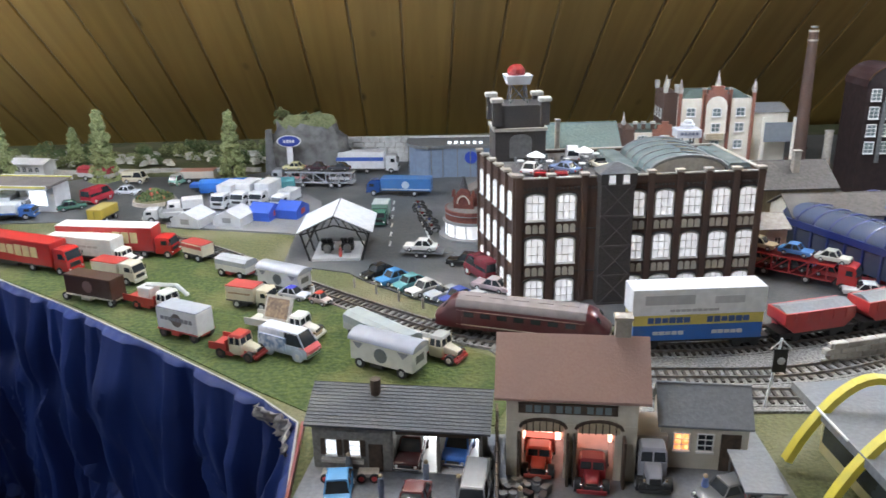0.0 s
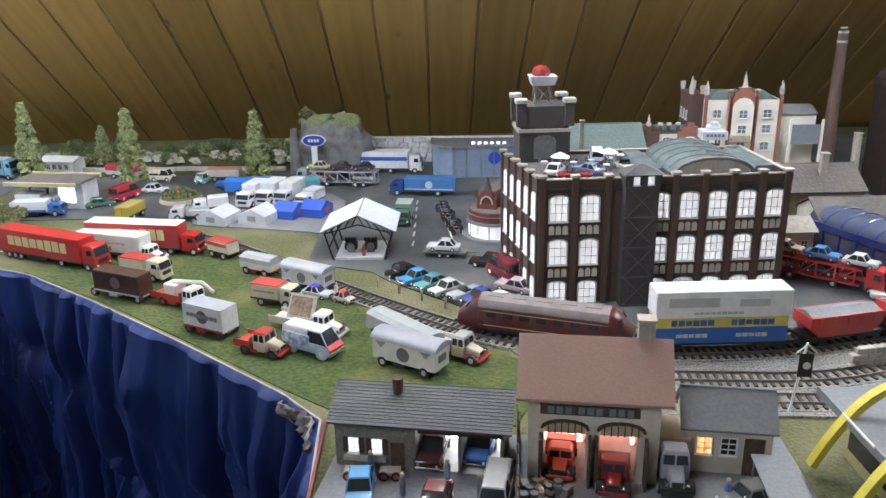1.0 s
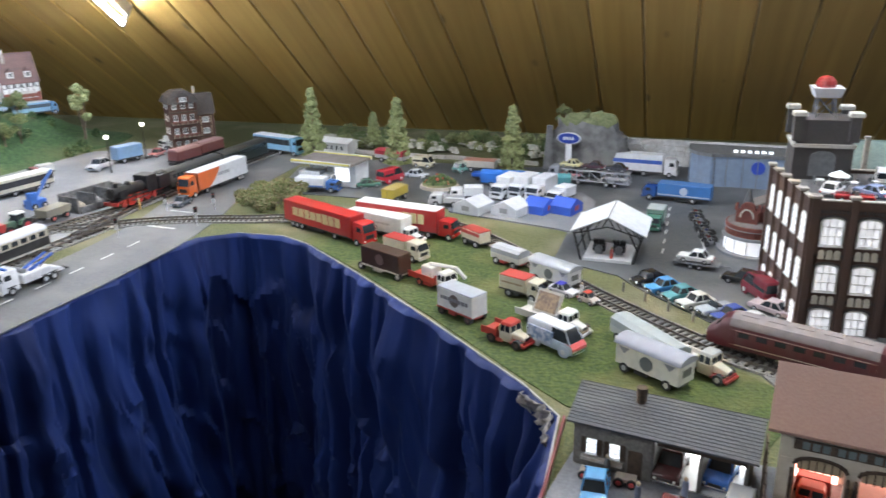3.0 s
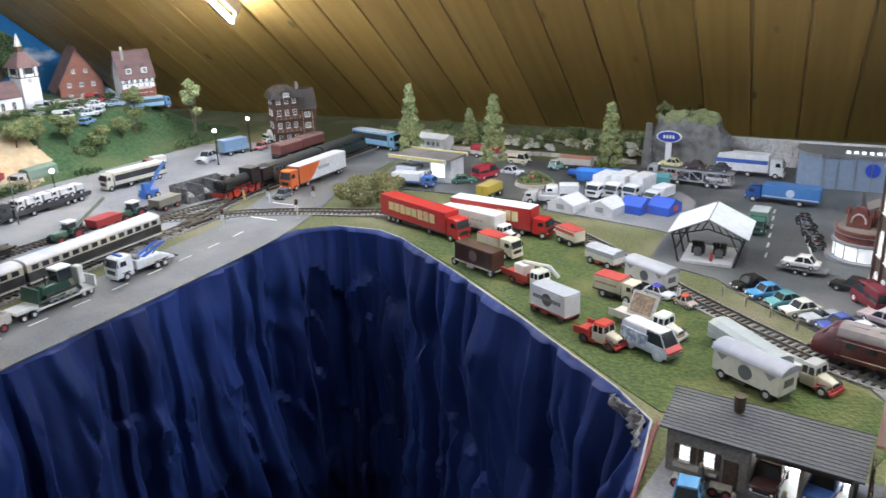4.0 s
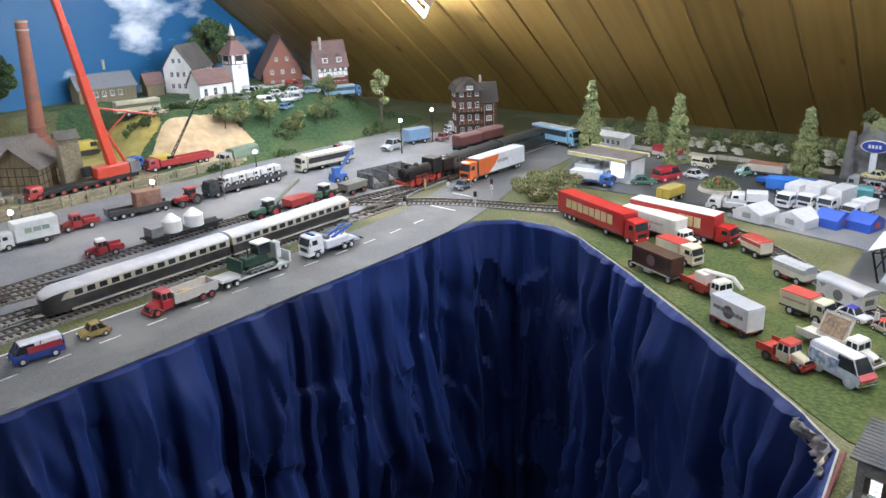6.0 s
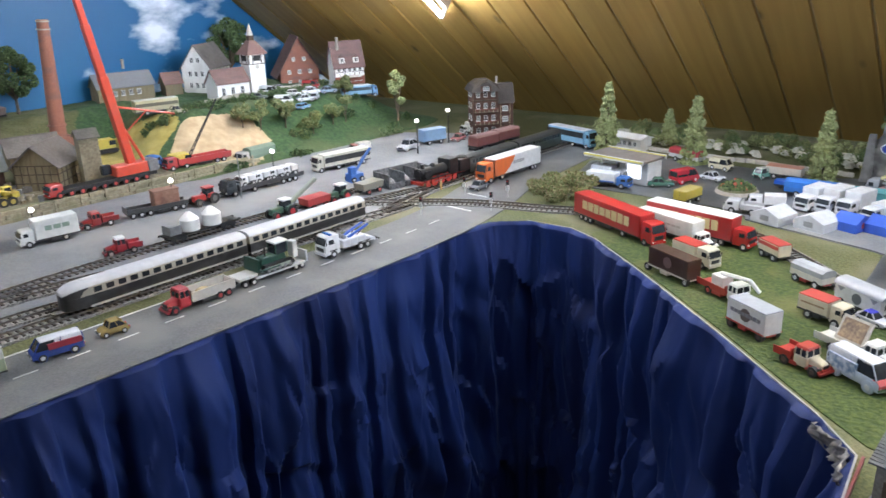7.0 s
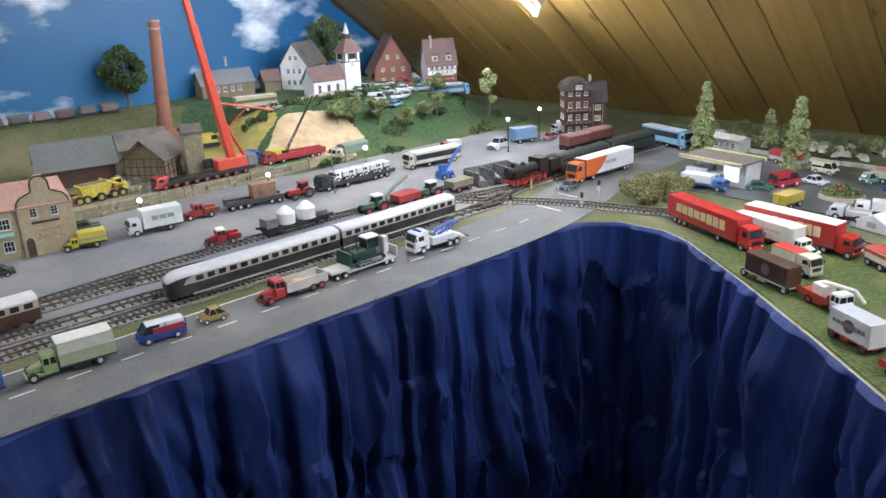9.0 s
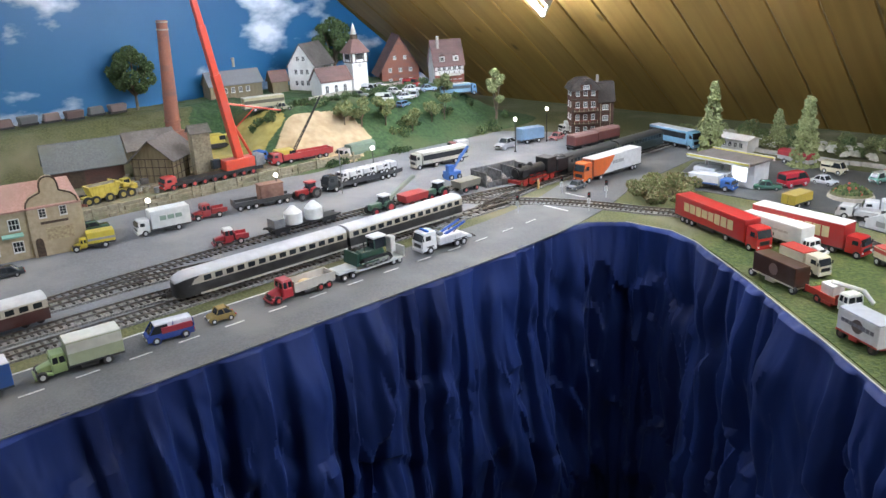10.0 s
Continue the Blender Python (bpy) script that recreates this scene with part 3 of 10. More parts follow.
    # tracks
    track(BRANCH, "single branch line curving past the meadow on grey ballast", single=True)
    track([(0.13, 0.79), (0.25, 0.785), (0.36, 0.79), (0.48, 0.83), (0.75, 0.93), (1.4, 1.2)], "curved loop track on grey ballast")
    track([(0.20, 0.745), (0.5, 0.745), (1.4, 0.745)], "straight siding on grey ballast")
    track([(-0.948, -1.0), (-0.948, 0.85), (-0.955, 0.98), (-0.985, 1.12), (-0.995, 1.3), (-0.995, 1.7)], "main line beside the road on dark ballast")
    track([(-0.992, -1.0), (-0.992, 0.28), (-0.975, 0.42), (-0.95, 0.56)], "second main line joining by a turnout", z=0.002)
    track([(-1.065, -1.0), (-1.062, 0.25), (-1.06, 0.42), (-1.035, 0.60), (-1.03, 0.85), (-1.015, 1.0), (-0.99, 1.12)], "yard track set in pale paving", z=0.002)
    track([(-1.085, -0.2), (-1.085, 0.2), (-1.098, 0.40), (-1.105, 0.60), (-1.10, 0.95), (-1.09, 1.1)], "goods yard siding set in paving", M_PAVE, 0.026, 0.002, 0.0005)


build_ground()


# ---------------------------------------------------------------- vehicles
WHEELS = {}


def wheel(parent, x, y, r, w=0.004, rim=(0.55, 0.55, 0.55), s=None):
    """A tyre with its rim, its axle across the vehicle."""
    s = (1 if y > 0 else -1) if s is None else s
    key = (round(r, 4), round(w, 4), rim, s)
    if key not in WHEELS:
        a = Mesh().cyl((0, -w / 2, 0), (0, w / 2, 0), r, M_TYRE, n=12).data("tyre", 50)
        b = Mesh().cyl((0, s * w * 0.3, 0), (0, s * (w / 2 + 0.0004), 0), r * 0.6, paint(rim, 0.35), r * 0.5, n=10).data("rim", 50)
        WHEELS[key] = (a, b)
    a, b = WHEELS[key]
    o = part("wheel", a, parent, m=Matrix.Translation((x, y, r)))
    part("rim", b, o)


def lamps_of(parent, x, y, z, c=(0.85, 0.85, 0.8), r=0.0012, name="headlight"):
    for s in (1, -1):
        part(name, Mesh().cyl((x - 0.001, s * y, z), (x + 0.0006, s * y, z), r, paint(c, 0.15), n=8), parent)


def car(label, color, m, L=0.048, W=0.0195, H=0.0165, style="saloon", roof=None, group="", rim=(0.6, 0.6, 0.6), category="car"):
    t = thing("car", label, category, group, m)
    c = paint(color, 0.25)
    h, g, r = L / 2, H * 0.16, H * 0.2
    b = H * 0.58
    if style == "bug":
        prof = [(-h, g), (h, g), (h * 0.99, b * 0.7), (h * 0.72, b * 0.98), (h * 0.4, b), (-h * 0.75, b), (-h * 0.97, b * 0.65)]
        cab = [(h * 0.42, b), (h * 0.22, H * 0.93), (-h * 0.1, H), (-h * 0.4, H * 0.93), (-h * 0.85, b)]
    elif style == "van":
        b = H * 0.55
        prof = [(-h, g), (h, g), (h, b * 0.8), (h * 0.9, b), (-h, b)]
        cab = [(h * 0.88, b), (h * 0.62, H), (-h * 0.97, H), (-h, b)]
    elif style == "wagon":
        prof = [(-h, g), (h, g), (h, b * 0.85), (h * 0.93, b), (-h, b)]
        cab = [(h * 0.42, b), (h * 0.15, H), (-h * 0.85, H), (-h * 0.98, b)]
    elif style == "open":
        prof = [(-h, g), (h, g), (h, b * 0.8), (h * 0.9, b * 0.95), (-h * 0.96, b * 0.95), (-h, b * 0.8)]
        cab = [(h * 0.25, b * 0.9), (h * 0.12, H * 0.92), (h * 0.06, H * 0.92), (h * 0.15, b * 0.9)]
    else:
        prof = [(-h, g), (h, g), (h, b * 0.82), (h * 0.93, b * 0.95), (-h * 0.95, b * 0.97), (-h, b * 0.8)]
        cab = [(h * 0.38, b * 0.94), (h * 0.12, H), (-h * 0.42, H), (-h * 0.72, b * 0.94)]
    n = len(prof)
    body = Mesh().prism(prof, W, c, tops=[0.94, 0.94] + [1.0] + [0.93] * (n - 4) + [1.0])
    # fenders
    for x in (h * 0.62, -h * 0.6):
        for s in (1, -1):
            body.cyl((x, s * W * 0.38, r * 1.05), (x, s * W * 0.505, r * 1.05), r * 1.28, c, n=12)
    k = len(cab)
    tops = [0.92] + [0.76] * (k - 2) + [0.92]
    part("cabin_glass", Mesh().prism(cab, W, M_GLASS_DARK, tops=tops), t, "dark tinted window glass", soft=0.0008)
    if style != "open":
        rf = Mesh()
        top = [p for p in cab if p[1] > H * 0.9]
        x1, x0 = max(p[0] for p in top), min(p[0] for p in top)
        rc = paint(roof, 0.25) if roof else c
        rf.box(((x0 + x1) / 2, 0, H), (x1 - x0 + 0.001, W * 0.78, H * 0.07), rc, b=0.0004, top=(0.93, 0.9))
        for s in (1, -1):
            for (xa, xb) in ((cab[0][0], x1), (cab[-1][0], x0), ((cab[0][0] + cab[-1][0]) / 2, (x0 + x1) / 2)):
                part("pillar", Mesh().cyl((xa, s * W * 0.455, cab[0][1]), (xb, s * W * 0.375, H), 0.0007, c, n=5), t)
        if style == "van":
            rf.box((-h * 0.45, 0, b + (H - b) * 0.5), (h * 1.05, W * 0.9, (H - b) * 0.96), rc, top=(1, 0.88))
        part("roof", rf, t, soft=0.0006)
    else:
        part("seat", Mesh().box((-h * 0.12, 0, b * 0.95), (h * 0.25, W * 0.7, H * 0.25), M_BLACK, b=0.0005), t)
    part("body", body, t, soft=0.0011)
    for x, nm in ((h, "front_bumper"), (-h, "rear_bumper")):
        part(nm, Mesh().box((x, 0, g + H * 0.1), (0.0014, W * 0.96, H * 0.09), M_CHROME, b=0.0003), t)
    part("grille", Mesh().box((h + 0.0002, 0, b * 0.62), (0.0006, W * 0.5, H * 0.14), M_BLACK), t)
    lamps_of(t, h, W * 0.36, b * 0.65)
    lamps_of(t, -h, W * 0.38, b * 0.65, (0.5, 0.03, 0.02), 0.0009, "tail_light")
    for x in (h * 0.62, -h * 0.6):
        for s in (1, -1):
            wheel(t, x, s * W * 0.44, r, 0.003, rim)
    return t


def bars(n, x0, x1, z, h, c, y, seed=0):
    """A row of plain blocks in place of lettering, on the side y."""
    rnd, mesh = random.Random(seed), Mesh()
    step = (x1 - x0) / n
    for i in range(n):
        hh = h * rnd.uniform(0.86, 1.08)
        mesh.box((x0 + step * (i + 0.5), y, z), (step * rnd.uniform(0.78, 0.9), 0.0004, hh), paint(c))
    return mesh


def modern_cab(t, x1, L, W, H, c, g=0.006, glass=M_GLASS_DARK):
    """A cab over its engine, its front at x1."""
    pc = paint(c, 0.25)
    x0 = x1 - L
    prof = [(x0, g), (x1, g), (x1, g + (H - g) * 0.48), (x1 - L * 0.16, H * 0.96), (x1 - L * 0.3, H), (x0, H)]
    cab = part("cab", Mesh().prism(prof, W, pc, tops=[1, 1, 1, 0.93, 0.9, 0.9]), t, soft=0.0009)
    part("windscreen", Mesh().prism([(x1 + 0.0004, g + (H - g) * 0.52), (x1 - L * 0.15, H * 0.93), (x1 - L * 0.17, H * 0.93), (x1 - 0.001, g + (H - g) * 0.52)], W * 0.86, glass), cab, "dark windscreen glass")
    for s in (1, -1):
        part("side_window", Mesh().box((x1 - L * 0.42, s * W * 0.485, g + (H - g) * 0.68), (L * 0.38, 0.001, H * 0.2), glass, top=(0.85, 1)), cab)
        part("mirror", Mesh().box((x1 - L * 0.05, s * (W * 0.54), g + (H - g) * 0.66), (0.0012, 0.0016, 0.005), M_BLACK, b=0.0003), cab)
    part("grille", Mesh().box((x1 + 0.0003, 0, g + (H - g) * 0.28), (0.0008, W * 0.62, (H - g) * 0.2), M_BLACK, b=0.0002), cab)
    part("bumper", Mesh().box((x1, 0, g + 0.0005), (0.002, W * 0.98, 0.004), pc, b=0.0005), cab)
    lamps_of(cab, x1 + 0.0006, W * 0.38, g + 0.003)
    return cab


def bonnet_cab(t, x1, W, H, c, fc, roofc=None, L=0.034):
    """A cab behind a long bonnet with separate wings, its bumper at x1."""
    pc, pf = paint(c, 0.3), paint(fc, 0.3)
    xc = x1 - L * 0.52
    g = 0.005
    cm = Mesh().box((xc - L * 0.22, 0, (g + H * 0.62) / 2), (L * 0.46, W * 0.92, H * 0.62 - g), pc, b=0.001)
    cab = part("cab", cm, t, soft=0.0006)
    for sx in (1, -1, 0):
        for s in (1, -1):
            part("pillar", Mesh().cyl((xc - L * 0.22 + sx * L * 0.215, s * W * 0.425, H * 0.6), (xc - L * 0.22 + sx * L * 0.19, s * W * 0.39, H * 0.92), 0.0009, pc, n=5), cab)
    part("pillar", Mesh().cyl((xc, 0, H * 0.6), (xc - L * 0.03, 0, H * 0.92), 0.0007, pc, n=5), cab)
    gl = Mesh().box((xc - L * 0.22, 0, H * 0.76), (L * 0.44, W * 0.86, H * 0.3), M_GLASS_DARK, top=(0.88, 0.92))
    part("cab_glass", gl, cab, "dark cab windows")
    pil = Mesh()
    pil.box((xc - L * 0.22, 0, H * 0.95), (L * 0.46, W * 0.84, H * 0.1), paint(roofc, 0.3) if roofc else pc, b=0.001, top=(0.92, 0.9))
    part("cab_roof", pil, cab)
    part("bonnet", Mesh().prism([(xc - 0.001, g), (x1 - 0.002, g), (x1 - 0.003, H * 0.46), (x1 - 0.006, H * 0.52), (xc - 0.001, H * 0.62)], W * 0.56, pc, tops=[1, 0.8, 0.78, 0.7, 0.95]), cab, soft=0.0012)
    part("grille", Mesh().box((x1 - 0.0022, 0, H * 0.3), (0.0012, W * 0.36, H * 0.3), M_BLACK, b=0.0003), cab)
    for s in (1, -1):
        part("wing", Mesh().prism([(x1 - 0.001, 0.004), (x1 - 0.002, H * 0.27), (x1 - L * 0.2, H * 0.36), (x1 - L * 0.42, H * 0.28), (xc, 0.006), (xc, 0.004), (x1 - L * 0.42, 0.005), (x1 - L * 0.2, H * 0.2), (x1 - L * 0.06, 0.005)], W * 0.24, pf, y0=s * W * 0.37), cab, smooth=30)
        part("headlight", Mesh().ball((x1 - 0.003, s * W * 0.33, H * 0.36), 0.0018, M_CHROME, nu=8, nv=5), cab)
    part("bumper", Mesh().box((x1, 0, 0.0045), (0.0018, W * 0.96, 0.0028), pf, b=0.0004), cab)
    return cab


def truck(label, m, L=0.1, W=0.0285, H=0.04, cab="modern", cabc=(0.6, 0.05, 0.03), wing=None, cabroof=None, load="box", boxc=(0.7, 0.7, 0.7), roofc=None, chassis=(0.03, 0.03, 0.03), rim=(0.5, 0.5, 0.5), axles=None, capH=None, group="", letters=None, medallion=None, category="truck", stripe=None, capL=None, nose=0.034):
    """A lorry: chassis, cab, load body, wheels; its middle over the origin, its front along +x."""
    t = thing("truck", label, category, group, m)
    h, r = L / 2, 0.0055
    pch = paint(chassis, 0.4)
    part("chassis", Mesh().box((0, 0, r * 1.3), (L * 0.97, W * 0.5, 0.003), pch).box((-h * 0.2, 0, r * 0.95), (L * 0.2, W * 0.9, 0.004), pch, b=0.0005), t)
    if cab == "modern":
        CL = capL or 0.024
        modern_cab(t, h, CL, W * 0.96, capH or min(H, 0.036), cabc)
        bx1 = h - CL - 0.0025
        fx = h - CL * 0.55
    elif cab == "bonnet":
        bonnet_cab(t, h, W * 0.92, capH or 0.026, cabc, wing or cabc, cabroof, nose)
        bx1 = h - nose * 1.0
        fx = h - nose * 0.24
    else:
        bx1, fx = h, None
    x0, x1 = -h, bx1
    z0 = r * 1.55
    cx, bl = (x0 + x1) / 2, x1 - x0
    pb = paint(boxc, 0.35)
    if load == "box":
        b = part("box_body", Mesh().box((cx, 0, (z0 + H) / 2), (bl, W, H - z0), pb, b=0.0007), t)
        part("box_roof", Mesh().box((cx, 0, H + 0.0003), (bl * 0.995, W * 0.985, 0.0012), paint(roofc or boxc, 0.35), b=0.0004), b)
        for s in (1, -1):
            part("side_rail", Mesh().box((cx, s * (W / 2 + 0.0002), z0 + 0.001), (bl, 0.0008, 0.0018), pch), b)
        part("rear_door_bar", Mesh().cyl((x0 - 0.0004, 0, z0 + 0.002), (x0 - 0.0004, 0, H - 0.002), 0.0005, M_CHROME, n=5), b)
        if stripe:
            for s in (1, -1):
                part("stripe", Mesh().box((cx, s * (W / 2 + 0.0003), z0 + (H - z0) * stripe[1]), (bl * 0.98, 0.0004, (H - z0) * stripe[2]), paint(stripe[0])), b)
        if letters:
            for s in (1, -1):
                part("lettering", bars(letters[0], cx - bl * letters[2], cx + bl * letters[2], z0 + (H - z0) * 0.58, (H - z0) * letters[3], letters[1], s * (W / 2 + 0.0004), 3), b, "row of plain blocks in place of lettering")
        if medallion:
            for s in (1, -1):
                part("emblem", Mesh().cyl((cx, s * W * 0.5, z0 + (H - z0) * 0.55), (cx, s * (W * 0.5 + 0.0005), z0 + (H - z0) * 0.55), (H - z0) * 0.3, paint(medallion), n=18), b, "round emblem panel")
    elif load == "wagon":
        # living wagon with a rounded roof
        b = part("wagon_body", Mesh().box((cx, 0, (z0 + H * 0.78) / 2), (bl, W, H * 0.78 - z0), pb, b=0.0006), t)
        arc = [(W * 0.54 * math.cos(a), H * 0.78 + H * 0.2 * math.sin(a)) for a in [math.pi * i / 10 for i in range(11)]]
        v = [(x, y, z) for x in (x0 - 0.002, x1 + 0.002) for y, z in arc]
        f = [tuple(range(10, -1, -1)), tuple(range(11, 22))] + [(i, i + 1, 12 + i, 11 + i) for i in range(10)] + [(10, 0, 11, 21)]
        part("wagon_roof", Mesh().raw(v, f, paint(roofc or (0.3, 0.3, 0.32), 0.4)), b, smooth=40)
        for s in (1, -1):
            if medallion:
                part("emblem", Mesh().cyl((cx, s * W * 0.5, H * 0.5), (cx, s * (W * 0.5 + 0.0006), H * 0.5), H * 0.2, paint(medallion), n=18), b, "round dark emblem panel")
            for k in (-0.36, 0.36):
                part("garland", Mesh().prism([(cx + bl * k - bl * 0.09, H * 0.74), (cx + bl * k + bl * 0.09, H * 0.74), (cx + bl * k, H * 0.56)], 0.0005, paint((0.25, 0.25, 0.28)), y0=s * (W / 2 + 0.0002)), b)
        part("end_emblem", Mesh().box((x1 + 0.0004, 0, H * 0.52), (0.0005, W * 0.5, H * 0.2), paint((0.12, 0.12, 0.1))), b)
    elif load == "flat":
        b = part("platform", Mesh().box((cx, 0, z0 + 0.0015), (bl, W, 0.003), pb, b=0.0004), t)
        for s in (1, -1):
            part("dropside", Mesh().box((cx, s * (W / 2 - 0.0006), z0 + 0.005), (bl, 0.0012, 0.006), pb), b)
        part("headboard", Mesh().box((x1 - 0.0006, 0, z0 + 0.007), (0.0012, W, 0.01), pb), b)
    elif load == "tipper":
        b = part("tipper_body", Mesh().box((cx, 0, z0 + 0.0015), (bl, W * 0.96, 0.003), pb), t)
        for s in (1, -1):
            part("side_wall", Mesh().box((cx, s * W * 0.47, z0 + 0.0075), (bl, 0.0014, 0.011), pb, top=(1.03, 1)), b)
        part("front_wall", Mesh().box((x1, 0, z0 + 0.009), (0.0014, W, 0.014), pb), b)
        part("tailgate", Mesh().box((x0, 0, z0 + 0.007), (0.0014, W, 0.01), pb), b)
        part("sand_load", Mesh().ball((cx + bl * 0.12, 0, z0 + 0.004), W * 0.42, M_EARTH, sz=0.55), b)
    elif load == "tilt":
        b = part("dropside_body", Mesh().box((cx, 0, z0 + 0.004), (bl, W, 0.008), pb, b=0.0004), t)
        rp = paint(roofc or (0.4, 0.42, 0.42), 0.8)
        part("tarpaulin", Mesh().prism([(-W * 0.5, z0 + 0.008), (W * 0.5, z0 + 0.008), (W * 0.49, H * 0.88), (W * 0.25, H), (-W * 0.25, H), (-W * 0.49, H * 0.88)], bl * 0.99, rp, Matrix.Translation((cx, 0, 0)) @ Matrix.Rotation(math.pi / 2, 4, "Z")), t, "grey canvas tarpaulin")
    if axles is None:
        axles = ([fx] if fx is not None else [h * 0.55]) + [-h * 0.5]
        if L > 0.12:
            axles += [-h * 0.62, -h * 0.74, h * 0.25]
    for x in axles:
        for s in (1, -1):
            wheel(t, x, s * W * 0.42, r, 0.005, rim)
    return t


# ---------------------------------------------------------------- buildings
M_BRICK = mixed("brown_brick", (0.075, 0.043, 0.033), (0.12, 0.07, 0.052), 500, 0.8, 0, 0.4, (0.09, 0.06, 0.05), 25, stretch=(1, 1, 2.5))
M_DARK_BRICK = mixed("dark_brick", (0.05, 0.045, 0.043), (0.085, 0.075, 0.072), 500, 0.8, 0, 0.4, (0.06, 0.055, 0.055), 25, stretch=(1, 1, 2.5))
M_RED_BRICK = mixed("red_brick", (0.22, 0.085, 0.055), (0.32, 0.13, 0.09), 500, 0.8, 0, 0.4, (0.2, 0.1, 0.08), 25, stretch=(1, 1, 2.5))
M_STONE = mixed("pale_stone", (0.42, 0.39, 0.34), (0.52, 0.49, 0.44), 200, 0.8, 0, 0.3)
M_CAP = mixed("cap_stone", (0.30, 0.27, 0.23), (0.4, 0.36, 0.31), 200, 0.8, 0, 0.3)
M_CREAM = mixed("cream_plaster", (0.55, 0.50, 0.40), (0.63, 0.58, 0.48), 150, 0.85, 0, 0.2, (0.45, 0.40, 0.31), 20)
M_OCHRE = mixed("ochre_plaster", (0.42, 0.34, 0.22), (0.5, 0.41, 0.28), 150, 0.85, 0, 0.2, (0.36, 0.29, 0.19), 20)
M_WHITE_WALL = mixed("white_plaster", (0.72, 0.71, 0.68), (0.8, 0.79, 0.76), 150, 0.85, 0, 0.2, (0.62, 0.6, 0.57), 20)
M_SLATE = mixed("slate_roof", (0.05, 0.055, 0.063), (0.08, 0.085, 0.095), 300, 0.6, 0, 0.4, (0.10, 0.105, 0.11), 18, stretch=(1, 3, 3))
M_BROWN_ROOF = mixed("brown_roof", (0.34, 0.205, 0.165), (0.37, 0.23, 0.185), 500, 0.75, 0, 0.12, (0.31, 0.2, 0.165), 10)
M_GREY_ROOF = mixed("felt_roof", (0.17, 0.175, 0.185), (0.205, 0.21, 0.22), 300, 0.8, 0, 0.2, (0.17, 0.18, 0.2), 12)
M_GREEN_ROOF = mixed("green_roof", (0.09, 0.135, 0.125), (0.14, 0.19, 0.175), 300, 0.5, 0, 0.3, (0.1, 0.13, 0.12), 16)
M_SAW_ROOF = mixed("mossy_slate", (0.105, 0.115, 0.115), (0.15, 0.16, 0.16), 260, 0.8, 0, 0.3, (0.12, 0.13, 0.115), 14)
M_WORKS_ROOF = mixed("works_roof", (0.062, 0.055, 0.05), (0.10, 0.09, 0.082), 220, 0.85, 0, 0.5, (0.13, 0.115, 0.1), 18)
M_TERRACE = mixed("dark_terrace", (0.05, 0.048, 0.05), (0.09, 0.086, 0.088), 200, 0.8, 0, 0.3, (0.12, 0.11, 0.11), 20)
M_SAW_BRICK = mixed("sooty_brick", (0.085, 0.04, 0.032), (0.15, 0.075, 0.058), 400, 0.85, 0, 0.4, (0.07, 0.045, 0.04), 25, stretch=(1, 1, 2.5))
M_WHITE_STONE = mixed("white_stone", (0.50, 0.49, 0.47), (0.66, 0.65, 0.63), 160, 0.85, 0, 0.4, (0.42, 0.40, 0.38), 30)
M_TILE = mixed("tile_roof", (0.15, 0.088, 0.08), (0.21, 0.125, 0.115), 400, 0.8, 0, 0.5, (0.13, 0.09, 0.08), 20, stretch=(1, 1, 3))
M_OLD_ROOF = mixed("weathered_roof", (0.135, 0.12, 0.11), (0.175, 0.155, 0.145), 200, 0.85, 0, 0.5, (0.1, 0.09, 0.08), 20)
M_OLD_WOOD = mixed("weathered_wood", (0.16, 0.125, 0.07), (0.25, 0.2, 0.12), 250, 0.85, 0, 0.4, (0.2, 0.17, 0.11), 20, stretch=(1, 1, 0.2))
M_DARK_WOOD = mixed("dark_timber", (0.05, 0.033, 0.022), (0.09, 0.06, 0.04), 250, 0.8)
M_LIT = glow("lit_window", (0.93, 0.94, 0.96), 0.85, (0.36, 0.36, 0.38), 260)
M_LIT_WHITE = glow("lit_white", (0.92, 0.96, 1.0), 2.2, (0.5, 0.55, 0.65), 120)
# emission for the shed bays' back walls, instead of lamps
M_GLOW_BAY = glow("bay_wall_glow", (0.92, 0.96, 1.0), 10.0)
# emission for the fire bays' back walls, which replaces lamps inside
M_GLOW_RED = glow("red_wall_glow", (1.0, 0.50, 0.40), 6.5)
M_LIT_ORANGE = glow("lit_orange", (1.0, 0.55, 0.2), 2.0, (0.45, 0.15, 0.04), 300)
M_FRAME = paint((0.75, 0.74, 0.71), 0.5)
M_METAL = mixed("painted_steel", (0.16, 0.165, 0.17), (0.22, 0.225, 0.23), 200, 0.5, 0.3)


